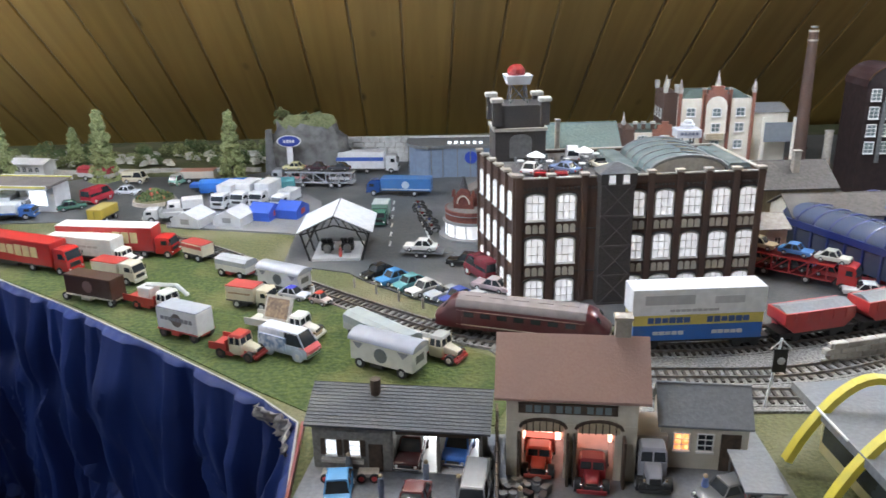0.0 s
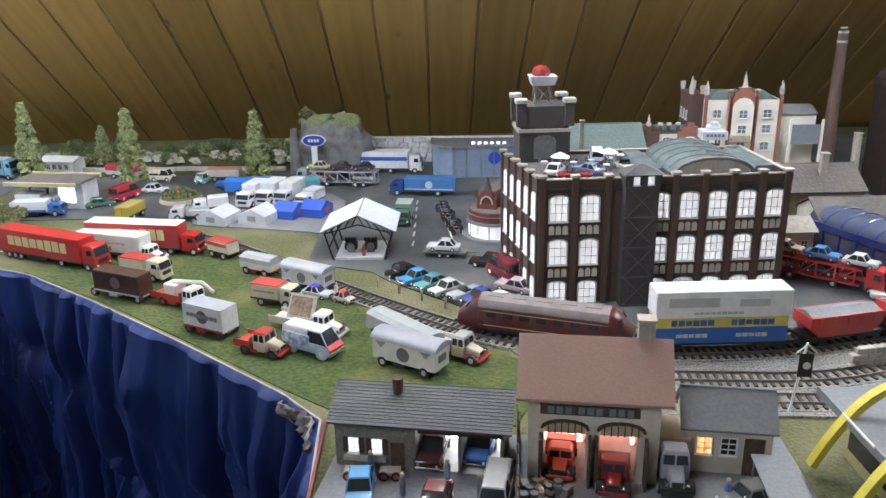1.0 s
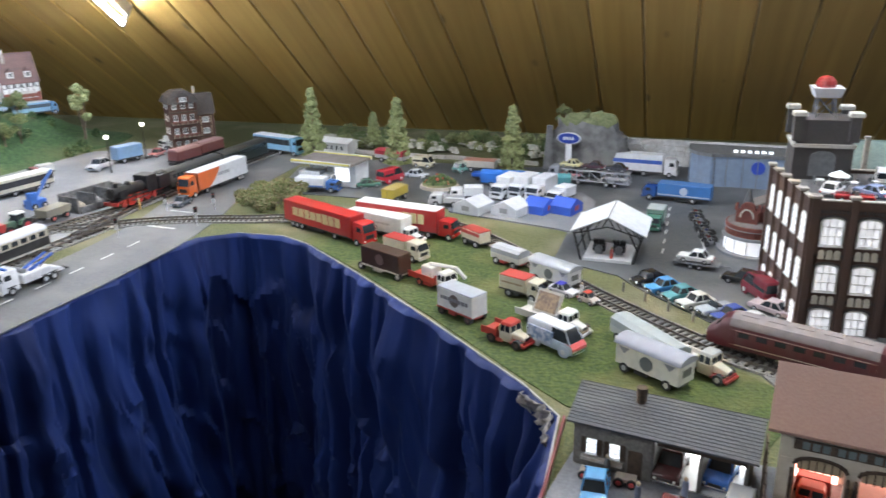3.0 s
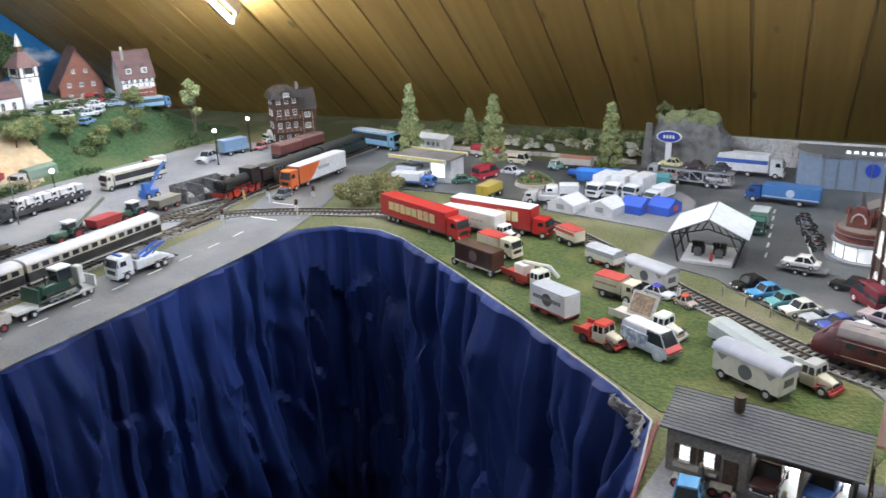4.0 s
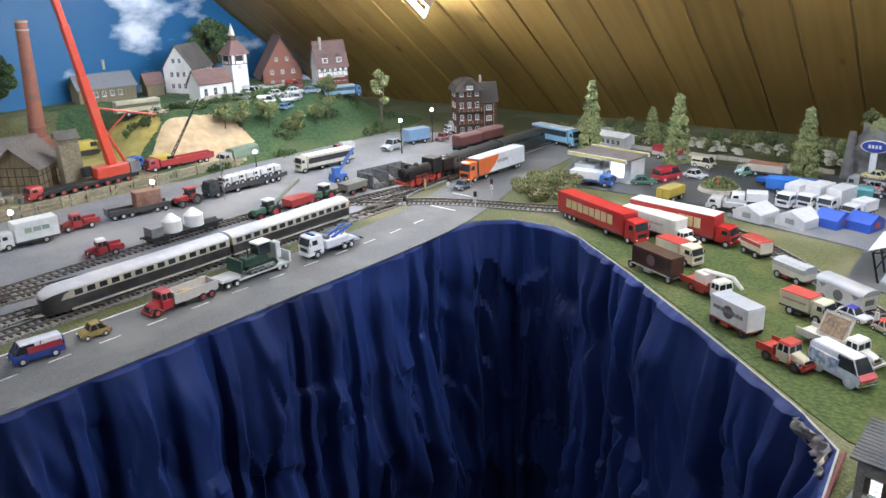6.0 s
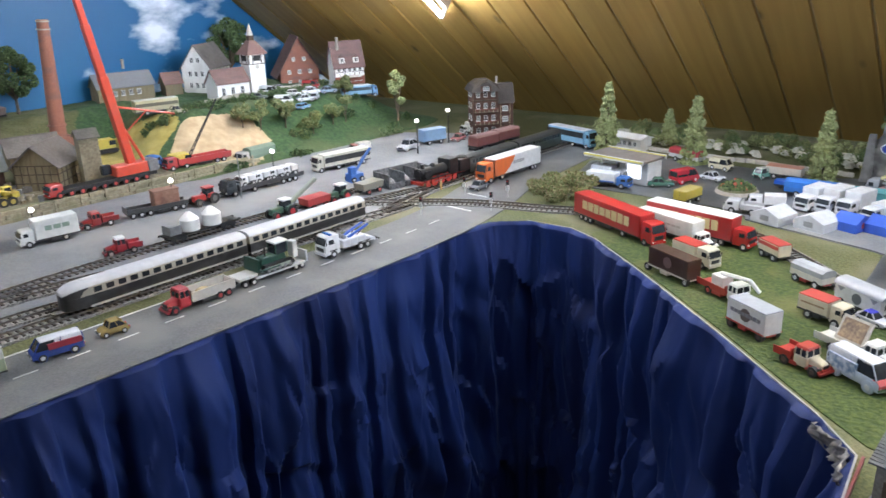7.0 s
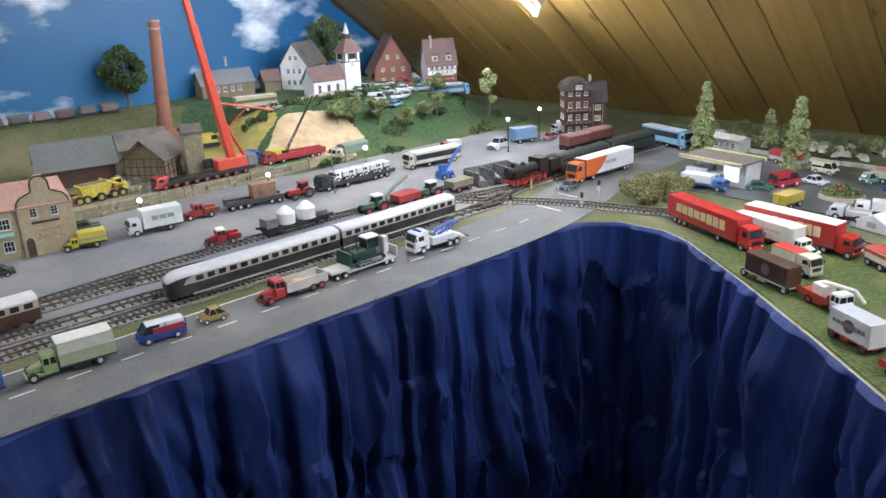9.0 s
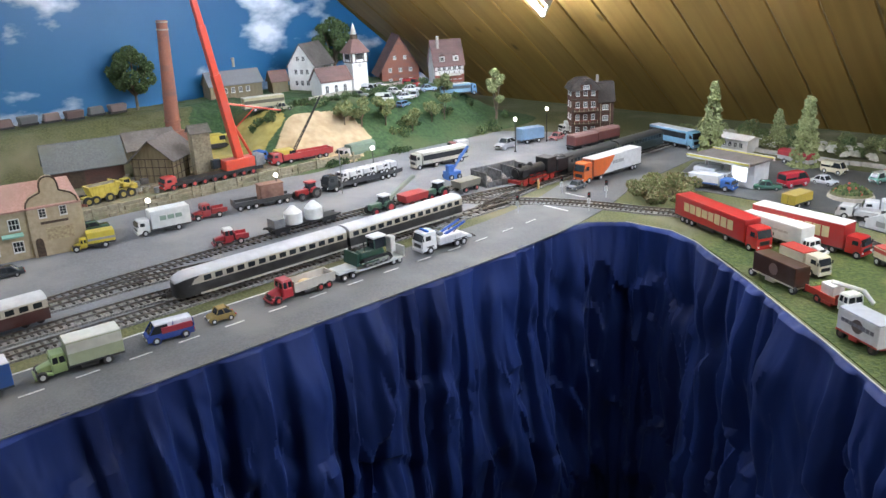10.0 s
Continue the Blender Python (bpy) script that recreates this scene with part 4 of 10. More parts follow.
def window(parent, x, z, w, h, m, pane=M_GLASS_DARK, frame=M_FRAME, arch=False, cols=2, rows=3, sill=True):
    """A window in the plane y = 0 of m, its outside towards -y: pane, frame bars and sill."""
    if arch:
        top = [(x + w / 2 * math.cos(a), z + h * 0.36 + h * 0.14 * math.sin(a)) for a in [math.pi * i / 6 for i in range(7)]]
        ring = [(x - w / 2, z - h / 2), (x + w / 2, z - h / 2)] + top
    else:
        ring = [(x - w / 2, z - h / 2), (x + w / 2, z - h / 2), (x + w / 2, z + h / 2), (x - w / 2, z + h / 2)]
    n = len(ring)
    pm = Mesh().raw([(a, y, b) for y in (-0.0006, 0.0004) for a, b in ring], [tuple(range(n)), tuple(range(2 * n - 1, n - 1, -1))] + [(i, n + i, n + (i + 1) % n, (i + 1) % n) for i in range(n)], pane, m)
    fr = Mesh()
    t = w * 0.1
    for i in range(n):
        a, b = ring[i], ring[(i + 1) % n]
        fr.cyl((a[0], -0.0008, a[1]), (b[0], -0.0008, b[1]), t * 0.6, frame, n=4, m=m)
    for i in range(1, cols):
        xx = x - w / 2 + w * i / cols
        fr.box((xx, -0.0008, z), (t * 0.6, 0.0008, h * 0.95), frame, m)
    for j in range(1, rows):
        zz = z - h / 2 + h * j / rows
        fr.box((x, -0.0008, zz), (w, 0.0008, t * 0.6), frame, m)
    o = part("window", fr, parent)
    part("pane", pm, o)
    if sill:
        part("sill", Mesh().box((x, -0.0014, z - h / 2 - 0.0007), (w * 1.12, 0.0026, 0.0014), frame, m), o)
    return o


def gable_house(name, label, m, W, D, H, R, wall, roof, over=0.004, windows=(), doors=(), chimneys=(), category="house", group="", axis="x", timber=None, gable_mat=None):
    """Walls W by D and H high, a gable roof R higher with its ridge along axis; windows: (face, x, z, w, h, pane)."""
    t = thing(name, label, category, group, m)
    w, d = W / 2, D / 2
    if axis == "x":
        prof = [(-d, 0), (d, 0), (d, H), (0, H + R), (-d, H)]
        mm = Matrix.Rotation(math.pi / 2, 4, "Z")
        part("wall", Mesh().prism(prof, W, wall, mm), t)
        for s in (1, -1):
            v = []
            for zz in (0.0004, 0.0022):
                v += [(-w - over, s * (d + over), H - R * over / d + zz), (w + over, s * (d + over), H - R * over / d + zz), (w + over, 0, H + R + zz), (-w - over, 0, H + R + zz)]
            part("roof_slope", Mesh().raw(v, [(0, 1, 2, 3), (7, 6, 5, 4), (0, 4, 5, 1), (1, 5, 6, 2), (2, 6, 7, 3), (3, 7, 4, 0)], roof), t)
        part("ridge", Mesh().cyl((-w - over, 0, H + R + 0.0018), (w + over, 0, H + R + 0.0018), 0.0012, roof, n=6), t)
    else:
        prof = [(-w, 0), (w, 0), (w, H), (0, H + R), (-w, H)]
        part("wall", Mesh().prism(prof, D, wall), t)
        for s in (1, -1):
            v = []
            for zz in (0.0004, 0.0022):
                v += [(s * (w + over), -d - over, H - R * over / w + zz), (s * (w + over), d + over, H - R * over / w + zz), (0, d + over, H + R + zz), (0, -d - over, H + R + zz)]
            part("roof_slope", Mesh().raw(v, [(0, 1, 2, 3), (7, 6, 5, 4), (0, 4, 5, 1), (1, 5, 6, 2), (2, 6, 7, 3), (3, 7, 4, 0)], roof), t)
        part("ridge", Mesh().cyl((0, -d - over, H + R + 0.0018), (0, d + over, H + R + 0.0018), 0.0012, roof, n=6), t)
    F = {"front": pose(0, -d, 0), "back": pose(0, d, 0, 0, 0, 180), "right": pose(w, 0, 0, 0, 0, 90), "left": pose(-w, 0, 0, 0, 0, -90)}
    for face, x, z, ww, hh, pane in windows:
        window(t, x, z, ww, hh, F[face], pane)
    for face, x, ww, hh, mat in doors:
        dd = part("door", Mesh().box((x, -0.0006, hh / 2), (ww, 0.0016, hh), mat, F[face], b=0.0003), t)
        part("door_handle", Mesh().ball((x + ww * 0.35, -0.0018, hh * 0.5), 0.0006, M_CHROME, F[face], 6, 4), dd)
    for x, y, h0, h1, s in chimneys:
        c = part("chimney", Mesh().box((x, y, (h0 + h1) / 2), (s, s, h1 - h0), M_CAP, b=0.0004), t)
        part("chimney_cap", Mesh().box((x, y, h1 + 0.0008), (s * 1.25, s * 1.25, 0.0016), M_CAP), c)
    if timber:
        for face in timber:
            L = W if face in ("front", "back") else D
            for z in (0.001, H * 0.33, H * 0.66, H - 0.001):
                part("beam", Mesh().box((0, -0.0004, z), (L, 0.0012, 0.0016), M_DARK_WOOD, F[face]), t)
            for i in range(7):
                part("post", Mesh().box((-L / 2 + L * i / 6, -0.0004, H / 2), (0.0014, 0.0012, H), M_DARK_WOOD, F[face]), t)
    return t


M_BRACE = paint((0.085, 0.075, 0.075), 0.6)


def build_factory():
    A = 6.0
    t = thing("factory_building", "dark brown brick factory with lit arched windows and roof terrace", "factory", m=pose(0.0935, 0.968, 0, 0, 0, A))
    W, D, H = 0.291, 0.15, 0.147
    SK = -0.024    # the west wall runs askew
    ground = [(0, 0), (W, 0), (W, D), (SK, D)]
    wall = Mesh().sheet(ground, 0, H, M_BRICK)
    part("wall", wall, t)
    part("roof", Mesh().sheet([(0.003, 0.003), (W - 0.003, 0.003), (W - 0.003, D - 0.003), (SK + 0.003, D - 0.003)], H, H + 0.0016, M_TERRACE), t)
    front, left = Matrix.Identity(4), pose(SK, D, 0, 0, 0, math.degrees(math.atan2(-D, -SK)))
    colx = [0.0225, 0.0585, 0.1395, 0.173, 0.206, 0.2395, 0.2725]
    for zc in (0.0145, 0.066, 0.1185):
        for x in colx:
            o = window(t, x, zc, 0.0215, 0.031, front, M_LIT, arch=True, cols=3, rows=3)
            part("arch", ribbon_arch(x, zc + 0.0115, 0.0125, 0.004, M_DARK_BRICK), t)
            if zc > 0.03:
                for k in (-1, 0, 1):
                    part("blind_panel", arch_panel(x + k * 0.0078, zc - 0.0255, 0.0062, 0.0105, M_CREAM, pose(0, -0.0012, 0)), t)
        for k in range(5):
            window(t, 0.018 + k * 0.0288, zc, 0.015, 0.031, left, M_LIT, arch=True, cols=2, rows=4)
    for i, x in enumerate((0.003, 0.0405, 0.0785, 0.156, 0.1895, 0.223, 0.256, 0.285)):
        p = part("pilaster", Mesh().box((x, -0.0015, (H + 0.008) / 2), (0.0075, 0.005, H + 0.008), M_BRICK), t)
        part("cap", Mesh().box((x, 0.0, H + 0.0095), (0.0105, 0.0095, 0.003), M_CAP, b=0.0006), p)
    for k in range(6):
        y = 0.003 + k * 0.0288
        xs = SK * y / D
        p = part("pilaster", Mesh().box((xs - 0.0004, y, (H + 0.008) / 2), (0.005, 0.0068, H + 0.008), M_BRICK), t)
        part("cap", Mesh().box((xs, y, H + 0.0095), (0.0095, 0.0105, 0.003), M_CAP, b=0.0006), p)
    for (x, y, sx, sy) in ((W / 2, 0.001, W, 0.004), (W / 2, D - 0.002, W, 0.004), (W - 0.002, D / 2, 0.004, D)):
        p = part("parapet", Mesh().box((x, y, H + 0.001), (sx, sy, 0.008), M_BRICK), t)
        part("coping", Mesh().box((x, y, H + 0.0056), (sx + 0.001, sy + 0.002, 0.0014), M_CAP), p)
    p = part("parapet", Mesh().box((D / 2, 0.002, H + 0.001), (D * 1.01, 0.004, 0.008), M_BRICK, left), t)
    part("coping", Mesh().box((D / 2, 0.002, H + 0.0056), (D * 1.01, 0.006, 0.0014), M_CAP, left), p)
    dent = Mesh()
    for i in range(70):
        dent.box((0.002 + i * 0.0041, -0.0012, H - 0.0065), (0.0018, 0.0024, 0.003), M_DARK_BRICK)
    part("dentil_course", dent, t)
    part("string_course", Mesh().box((W / 2, -0.0008, 0.0395), (W, 0.0016, 0.0016), M_DARK_BRICK).box((W / 2, -0.0008, 0.0915), (W, 0.0016, 0.0016), M_DARK_BRICK), t)
    # lift shaft
    s = part("lift_shaft", Mesh().box((0.113, -0.006, 0.074), (0.038, 0.022, 0.148), M_DARK_BRICK), t, "dark brick lift shaft with crossed braces")
    part("shaft_head", Mesh().box((0.113, -0.006, 0.1535), (0.041, 0.026, 0.013), M_DARK_BRICK), s)
    part("shaft_roof", Mesh().box((0.113, -0.006, 0.165), (0.047, 0.032, 0.010), M_SLATE, top=(0.1, 0.1)), s, "dark pyramid roof")
    for i, z in enumerate((0.003, 0.038, 0.074, 0.11, 0.146)):
        part("band", Mesh().box((0.113, -0.0176, z), (0.038, 0.0012, 0.002), M_BRACE), s)
        if i < 4:
            for sg in (1, -1):
                part("brace", Mesh().cyl((0.113 - sg * 0.017, -0.0178, z), (0.113 + sg * 0.017, -0.0178, z + 0.036), 0.0008, M_BRACE, n=5), s)
    for k in (-0.008, 0.008):
        window(s, 0.113 + k, 0.1535, 0.007, 0.009, pose(0, -0.019, 0), M_LIT, cols=2, rows=2)
    # porch
    p = part("porch", Mesh().box((0.163, -0.009, 0.024), (0.034, 0.02, 0.003), M_METAL, b=0.0005), t, "small grey entrance porch")
    for k in (-0.014, 0.0, 0.014):
        part("porch_post", Mesh().box((0.163 + k, -0.017, 0.0115), (0.0025, 0.0025, 0.023), M_METAL), p)
    part("sign", Mesh().box((0.166, -0.018, 0.0295), (0.022, 0.0014, 0.008), paint((0.75, 0.75, 0.75))), p, "white sign board")
    # square tower
    T = Matrix.Translation((0.001, 0.106, 0)) @ Matrix.Diagonal((0.93, 1, 1, 1))
    w = part("tower", Mesh().box((0.024, 0.028, 0.165), (0.068, 0.056, 0.045), M_DARK_BRICK, T).box((0.024, 0.028, 0.203), (0.064, 0.052, 0.03), M_DARK_BRICK, T), t, "square dark brick tower with pale bands")
    part("tower_band", Mesh().box((0.024, 0.028, 0.1885), (0.072, 0.06, 0.004), M_STONE, T), w)
    for x in (-0.008, 0.056):
        for y in (0.002, 0.054):
            q = part("turret", Mesh().box((x, y, 0.209), (0.012, 0.011, 0.03), M_DARK_BRICK, T), w)
            part("turret_cap", Mesh().box((x, y, 0.2255), (0.0165, 0.015, 0.005), M_STONE, T, b=0.0012), q)
    part("niche", arch_panel(0.024, 0.168, 0.03, 0.03, M_METAL, T @ pose(0, -0.0002, 0)), w)
    st = part("mast_frame", mast(0.024, 0.028, 0.218, 0.241, 0.012, T), w, "lattice steel stand")
    sg = part("sign_box", Mesh().box((0.024, 0.028, 0.247), (0.029, 0.026, 0.011), paint((0.7, 0.7, 0.72)), T, top=(1.25, 1.2)), w, "white sign box on the tower")
    part("roof_dome", Mesh().ball((0.022, 0.028, 0.256), 0.0125, paint((0.28, 0.02, 0.02), 0.2), T, 14, 8, 0.8), w, "glossy red dome on the sign box")
    # glass vault
    g = part("glass_vault", vault(0.157, 0.25, 0.012, 0.125, 0.150, 0.019), t, "arched glass roof in grey iron ribs", smooth=30)
    for i in range(6):
        y = 0.012 + i * 0.0226
        part("vault_rib", rib(0.157, 0.25, y, 0.150, 0.0195, 0.0012 if i else 0.0025), g)
    part("vault_end", vault_end(0.157, 0.25, 0.0118, 0.150, 0.018), g)
    for k in (-1, 1):
        part("skylight", Mesh().box((0.2035 + k * 0.066, 0.075, 0.153), (0.03, 0.1, 0.006), M_GLASS_PALE, top=(0.7, 1)), t)
    return t


def ribbon_arch(x, z, r, th, mat):
    n = 8
    v = []
    for y in (-0.0022, 0.0):
        for i in range(n + 1):
            a = math.pi * i / n
            for rr in (1.0, 1.0 + 0.12):
                v.append((x + r * rr * math.cos(a), y, z + r * 0.42 * rr * math.sin(a) + (0.0012 if rr > 1 else 0)))
    o = 2 * (n + 1)
    f = []
    for i in range(n):
        a = 2 * i
        f += [(a, a + 1, a + 3, a + 2), (o + a + 2, o + a + 3, o + a + 1, o + a), (a + 1, o + a + 1, o + a + 3, a + 3), (a, a + 2, o + a + 2, o + a)]
    return Mesh().raw(v, f, mat)


def arch_panel(x, z, w, h, mat, m=None):
    ring = [(x - w / 2, z - h / 2), (x + w / 2, z - h / 2)] + [(x + w / 2 * math.cos(a), z + h * 0.25 + h * 0.25 * math.sin(a)) for a in [math.pi * i / 6 for i in range(7)]]
    n = len(ring)
    return Mesh().raw([(a, y, b) for y in (-0.0007, 0.0003) for a, b in ring], [tuple(range(n)), tuple(range(2 * n - 1, n - 1, -1))] + [(i, n + i, n + (i + 1) % n, (i + 1) % n) for i in range(n)], mat, m)


def mast(x, y, z0, z1, s, m=None):
    me = Mesh()
    for i in range(4):
        a, b = ((-1, -1), (1, -1), (1, 1), (-1, 1))[i], ((1, -1), (1, 1), (-1, 1), (-1, -1))[i]
        me.cyl((x + a[0] * s, y + a[1] * s, z0), (x + a[0] * s * 0.8, y + a[1] * s * 0.8, z1), 0.0008, M_METAL, n=5, m=m)
        me.cyl((x + a[0] * s, y + a[1] * s, z0), (x + b[0] * s * 0.8, y + b[1] * s * 0.8, z1), 0.0005, M_METAL, n=4, m=m)
        me.cyl((x + b[0] * s, y + b[1] * s, z0), (x + a[0] * s * 0.8, y + a[1] * s * 0.8, z1), 0.0005, M_METAL, n=4, m=m)
    return me


def vault(x0, x1, y0, y1, z, h, mat=None, n=10):
    v, cx, r = [], (x0 + x1) / 2, (x1 - x0) / 2
    for y in (y0, y1):
        for i in range(n + 1):
            a = math.pi * i / n
            v.append((cx - r * math.cos(a), y, z + h * math.sin(a)))
    return Mesh().raw(v, [(i, i + 1, n + 2 + i, n + 1 + i) for i in range(n)], mat or M_GLASS_PALE)


def vault_end(x0, x1, y, z, h, n=10, mat=None):
    cx, r = (x0 + x1) / 2, (x1 - x0) / 2
    v = [(cx - r * math.cos(math.pi * i / n), y, z + h * math.sin(math.pi * i / n)) for i in range(n + 1)]
    return Mesh().raw(v, [tuple(range(n + 1))], mat or M_STONE)


def rib(x0, x1, y, z, h, r, n=10, mat=None):
    cx, R = (x0 + x1) / 2, (x1 - x0) / 2
    P = [(cx - R * math.cos(math.pi * i / n), y, z + h * math.sin(math.pi * i / n)) for i in range(n + 1)]
    me = Mesh()
    for a, b in zip(P, P[1:]):
        me.cyl(a, b, r, mat or M_METAL, n=5)
    return me


build_factory()


def parasol(m):
    t = thing("parasol", "white parasol on the factory's roof terrace", "parasol", "parasols", m)
    part("pole", Mesh().cyl((0, 0, 0), (0, 0, 0.02), 0.0006, M_CHROME, n=6), t)
    part("canopy", Mesh().cyl((0, 0, 0.018), (0, 0, 0.0235), 0.012, paint((0.75, 0.75, 0.73), 0.7), 0.0015, n=8), t)


FP = pose(0.0935, 0.968, 0, 0, 0, 6.0)
RZ = 0.1486
for x, y in ((0.033, 0.055), (0.095, 0.07)):
    parasol(FP @ pose(x, y, RZ))
car("red show car on the factory roof terrace", (0.26, 0.02, 0.025), FP @ pose(0.043, 0.02, RZ, 0, 0, 170), 0.038, 0.017, 0.012, "open", group="roof show cars")
car("white show car on the factory roof terrace", (0.7, 0.7, 0.7), FP @ pose(0.026, 0.045, RZ, 0, 0, 60), 0.036, 0.016, 0.013, group="roof show cars")
car("blue grey show car on the factory roof terrace", (0.2, 0.25, 0.4), FP @ pose(0.066, 0.045, RZ, 0, 0, 130), 0.038, 0.016, 0.012, group="roof show cars")
car("white tall show car on the factory roof terrace", (0.72, 0.72, 0.72), FP @ pose(0.088, 0.10, RZ, 0, 0, 80), style="van", W=0.017, H=0.017, L=0.034, group="roof show cars")
car("cream show car on the factory roof terrace", (0.6, 0.56, 0.45), FP @ pose(0.112, 0.055, RZ, 0, 0, 100), L=0.036, W=0.016, H=0.013, style="open", group="roof show cars")


for i, (x, y) in enumerate(((0.018, 0.075), (0.052, 0.068), (0.075, 0.075), (0.088, 0.05), (0.10, 0.085), (0.048, 0.09), (0.118, 0.10))):
    ct = thing("cafe_table", "small white round table on the roof terrace", "table", "terrace tables", FP @ pose(x, y, RZ))
    part("tabletop", Mesh().cyl((0, 0, 0.0075), (0, 0, 0.0085), 0.0045, paint((0.62, 0.62, 0.6), 0.5), n=12), ct)
    part("pedestal", Mesh().cyl((0, 0, 0), (0, 0, 0.0076), 0.0008, M_CHROME, n=6), ct)
    for k in range(2 + i % 2):
        a = 2.1 * k + i
        ch = thing("cafe_chair", "small dark chair at a terrace table", "chair", "terrace chairs", FP @ pose(x + 0.0075 * math.cos(a), y + 0.0075 * math.sin(a), RZ, 0, 0, math.degrees(a)))
        part("seat", Mesh().box((0, 0, 0.0045), (0.004, 0.004, 0.0008), M_METAL), ch)
        part("backrest", Mesh().box((0.002, 0, 0.0075), (0.0006, 0.004, 0.006), M_METAL), ch)
        part("stem", Mesh().cyl((0, 0, 0), (0, 0, 0.0044), 0.0007, M_METAL, n=5), ch)


M_CASTLE = mixed("cream_render", (0.80, 0.74, 0.62), (0.86, 0.81, 0.70), 150, 0.8, 0, 0.2, (0.72, 0.66, 0.55), 20)


def build_castle():
    t = thing("castle_brewery", "cream rendered castle-like building with red brick gables and spires", "building", m=pose(0.41, 1.5, 0))
    H = 0.158
    part("wall", Mesh().box((0.066, 0.04, H / 2), (0.13, 0.08, H), M_CASTLE), t)
    part("side_wall", Mesh().box((-0.0115, 0.045, 0.084), (0.024, 0.07, 0.168), M_BRICK), t, "dark brick side tower")
    part("roof", Mesh().box((0.066, 0.04, H + 0.006), (0.12, 0.07, 0.012), M_GREEN_ROOF, top=(0.7, 0.4)), t)
    for x in (0.002, 0.043, 0.088, 0.129):
        p = part("pilaster", Mesh().box((x, -0.001, 0.084), (0.005, 0.006, 0.168), M_RED_BRICK), t)
        if x in (0.002, 0.129):
            part("pinnacle", Mesh().cyl((x, 0, 0.168), (x, 0, 0.174), 0.004, M_STONE, 0.0048, n=8).cyl((x, 0, 0.174), (x, 0, 0.192), 0.0052, M_CAP, 0.0004, n=8), p)
        else:
            part("pinnacle", Mesh().box((x, 0, 0.171), (0.0055, 0.006, 0.006), M_RED_BRICK).box((x, 0, 0.1755), (0.007, 0.0075, 0.003), M_STONE), p)
    ctr = part("centre_gable", Mesh().prism([(0.043, 0.1), (0.088, 0.1), (0.088, 0.166), (0.082, 0.166), (0.082, 0.173), (0.076, 0.173), (0.076, 0.18), (0.055, 0.18), (0.055, 0.173), (0.049, 0.173), (0.049, 0.166), (0.043, 0.166)], 0.008, M_RED_BRICK), t, "stepped red brick gable")
    part("gable_arch", arch_panel(0.0655, 0.128, 0.036, 0.07, M_CASTLE, pose(0, -0.0042, 0)), ctr)
    part("gable_spire", Mesh().cyl((0.0655, 0, 0.18), (0.0655, 0, 0.207), 0.005, M_STONE, 0.0004, n=6), ctr)
    for x in (0.022, 0.0655, 0.108):
        for z in (0.135, 0.108, 0.078):
            window(t, x, z, 0.015, 0.015, pose(0, -0.0054 if x == 0.0655 else -0.0008, 0), M_GLASS_PALE, arch=z != 0.108, cols=2, rows=2)
    part("balcony", Mesh().box((0.0655, -0.006, 0.0925), (0.03, 0.008, 0.01), M_OCHRE), t)
    for x in (-0.021, -0.002):
        for y in (0.012, 0.078):
            part("turret", Mesh().cyl((x, y, 0.168), (x, y, 0.182), 0.004, M_STONE, 0.005, n=6), t)
    part("turret_spire", Mesh().cyl((-0.021, 0.012, 0.182), (-0.021, 0.012, 0.2), 0.004, M_STONE, 0.0003, n=6), t)
    for z in (0.13, 0.1):
        for y in (0.025, 0.045, 0.065):
            window(t, -y, z, 0.009, 0.016, pose(-0.0236, 0, 0, 0, 0, -90), M_GLASS_DARK, cols=2, rows=2)
    part("annex", Mesh().box((0.165, 0.05, 0.065), (0.07, 0.06, 0.13), M_CASTLE), t)
    part("annex_roof", Mesh().box((0.165, 0.05, 0.136), (0.075, 0.065, 0.012), M_GREY_ROOF, top=(0.9, 0.3)), t)
    part("billboard", Mesh().box((0.176, -0.002, 0.098), (0.05, 0.002, 0.034), paint((0.22, 0.24, 0.27))), t, "grey sign panel")
    for k in (0.15, 0.204):
        part("billboard_post", Mesh().box((k, -0.002, 0.062), (0.004, 0.004, 0.124), M_CASTLE), t)
    # low wing
    w = thing("castle_wing", "low cream wing with brick battlements beside the castle", "building", m=pose(0.31, 1.47, 0))
    part("wall", Mesh().box((0.046, 0.03, 0.053), (0.092, 0.06, 0.106), M_CASTLE), w)
    part("brick_end", Mesh().box((0.008, 0.028, 0.056), (0.022, 0.064, 0.113), M_BRICK), w)
    part("roof", Mesh().box((0.046, 0.03, 0.109), (0.09, 0.058, 0.006), M_GREEN_ROOF), w)
    part("gable", Mesh().prism([(0.05, 0.09), (0.092, 0.09), (0.092, 0.112), (0.083, 0.112), (0.083, 0.119), (0.077, 0.119), (0.077, 0.125), (0.065, 0.125), (0.065, 0.119), (0.058, 0.119), (0.058, 0.112), (0.05, 0.112)], 0.006, M_RED_BRICK), w)
    for x in (0.0, 0.02, 0.034, 0.05):
        q = part("battlement", Mesh().box((x, 0.0, 0.117), (0.006, 0.006, 0.01), M_BRICK), w)
        part("cap", Mesh().box((x, 0.0, 0.1235), (0.008, 0.008, 0.004), M_STONE), q)
    part("spire", Mesh().cyl((0, 0, 0.12), (0, 0, 0.142), 0.004, M_STONE, 0.0003, n=6), w)
    for x in (0.034, 0.071):
        window(w, x, 0.092, 0.018, 0.018, pose(0, -0.0032 if x > 0.05 else -0.0005, 0), M_GLASS_PALE, arch=True, cols=3, rows=2)


build_castle()


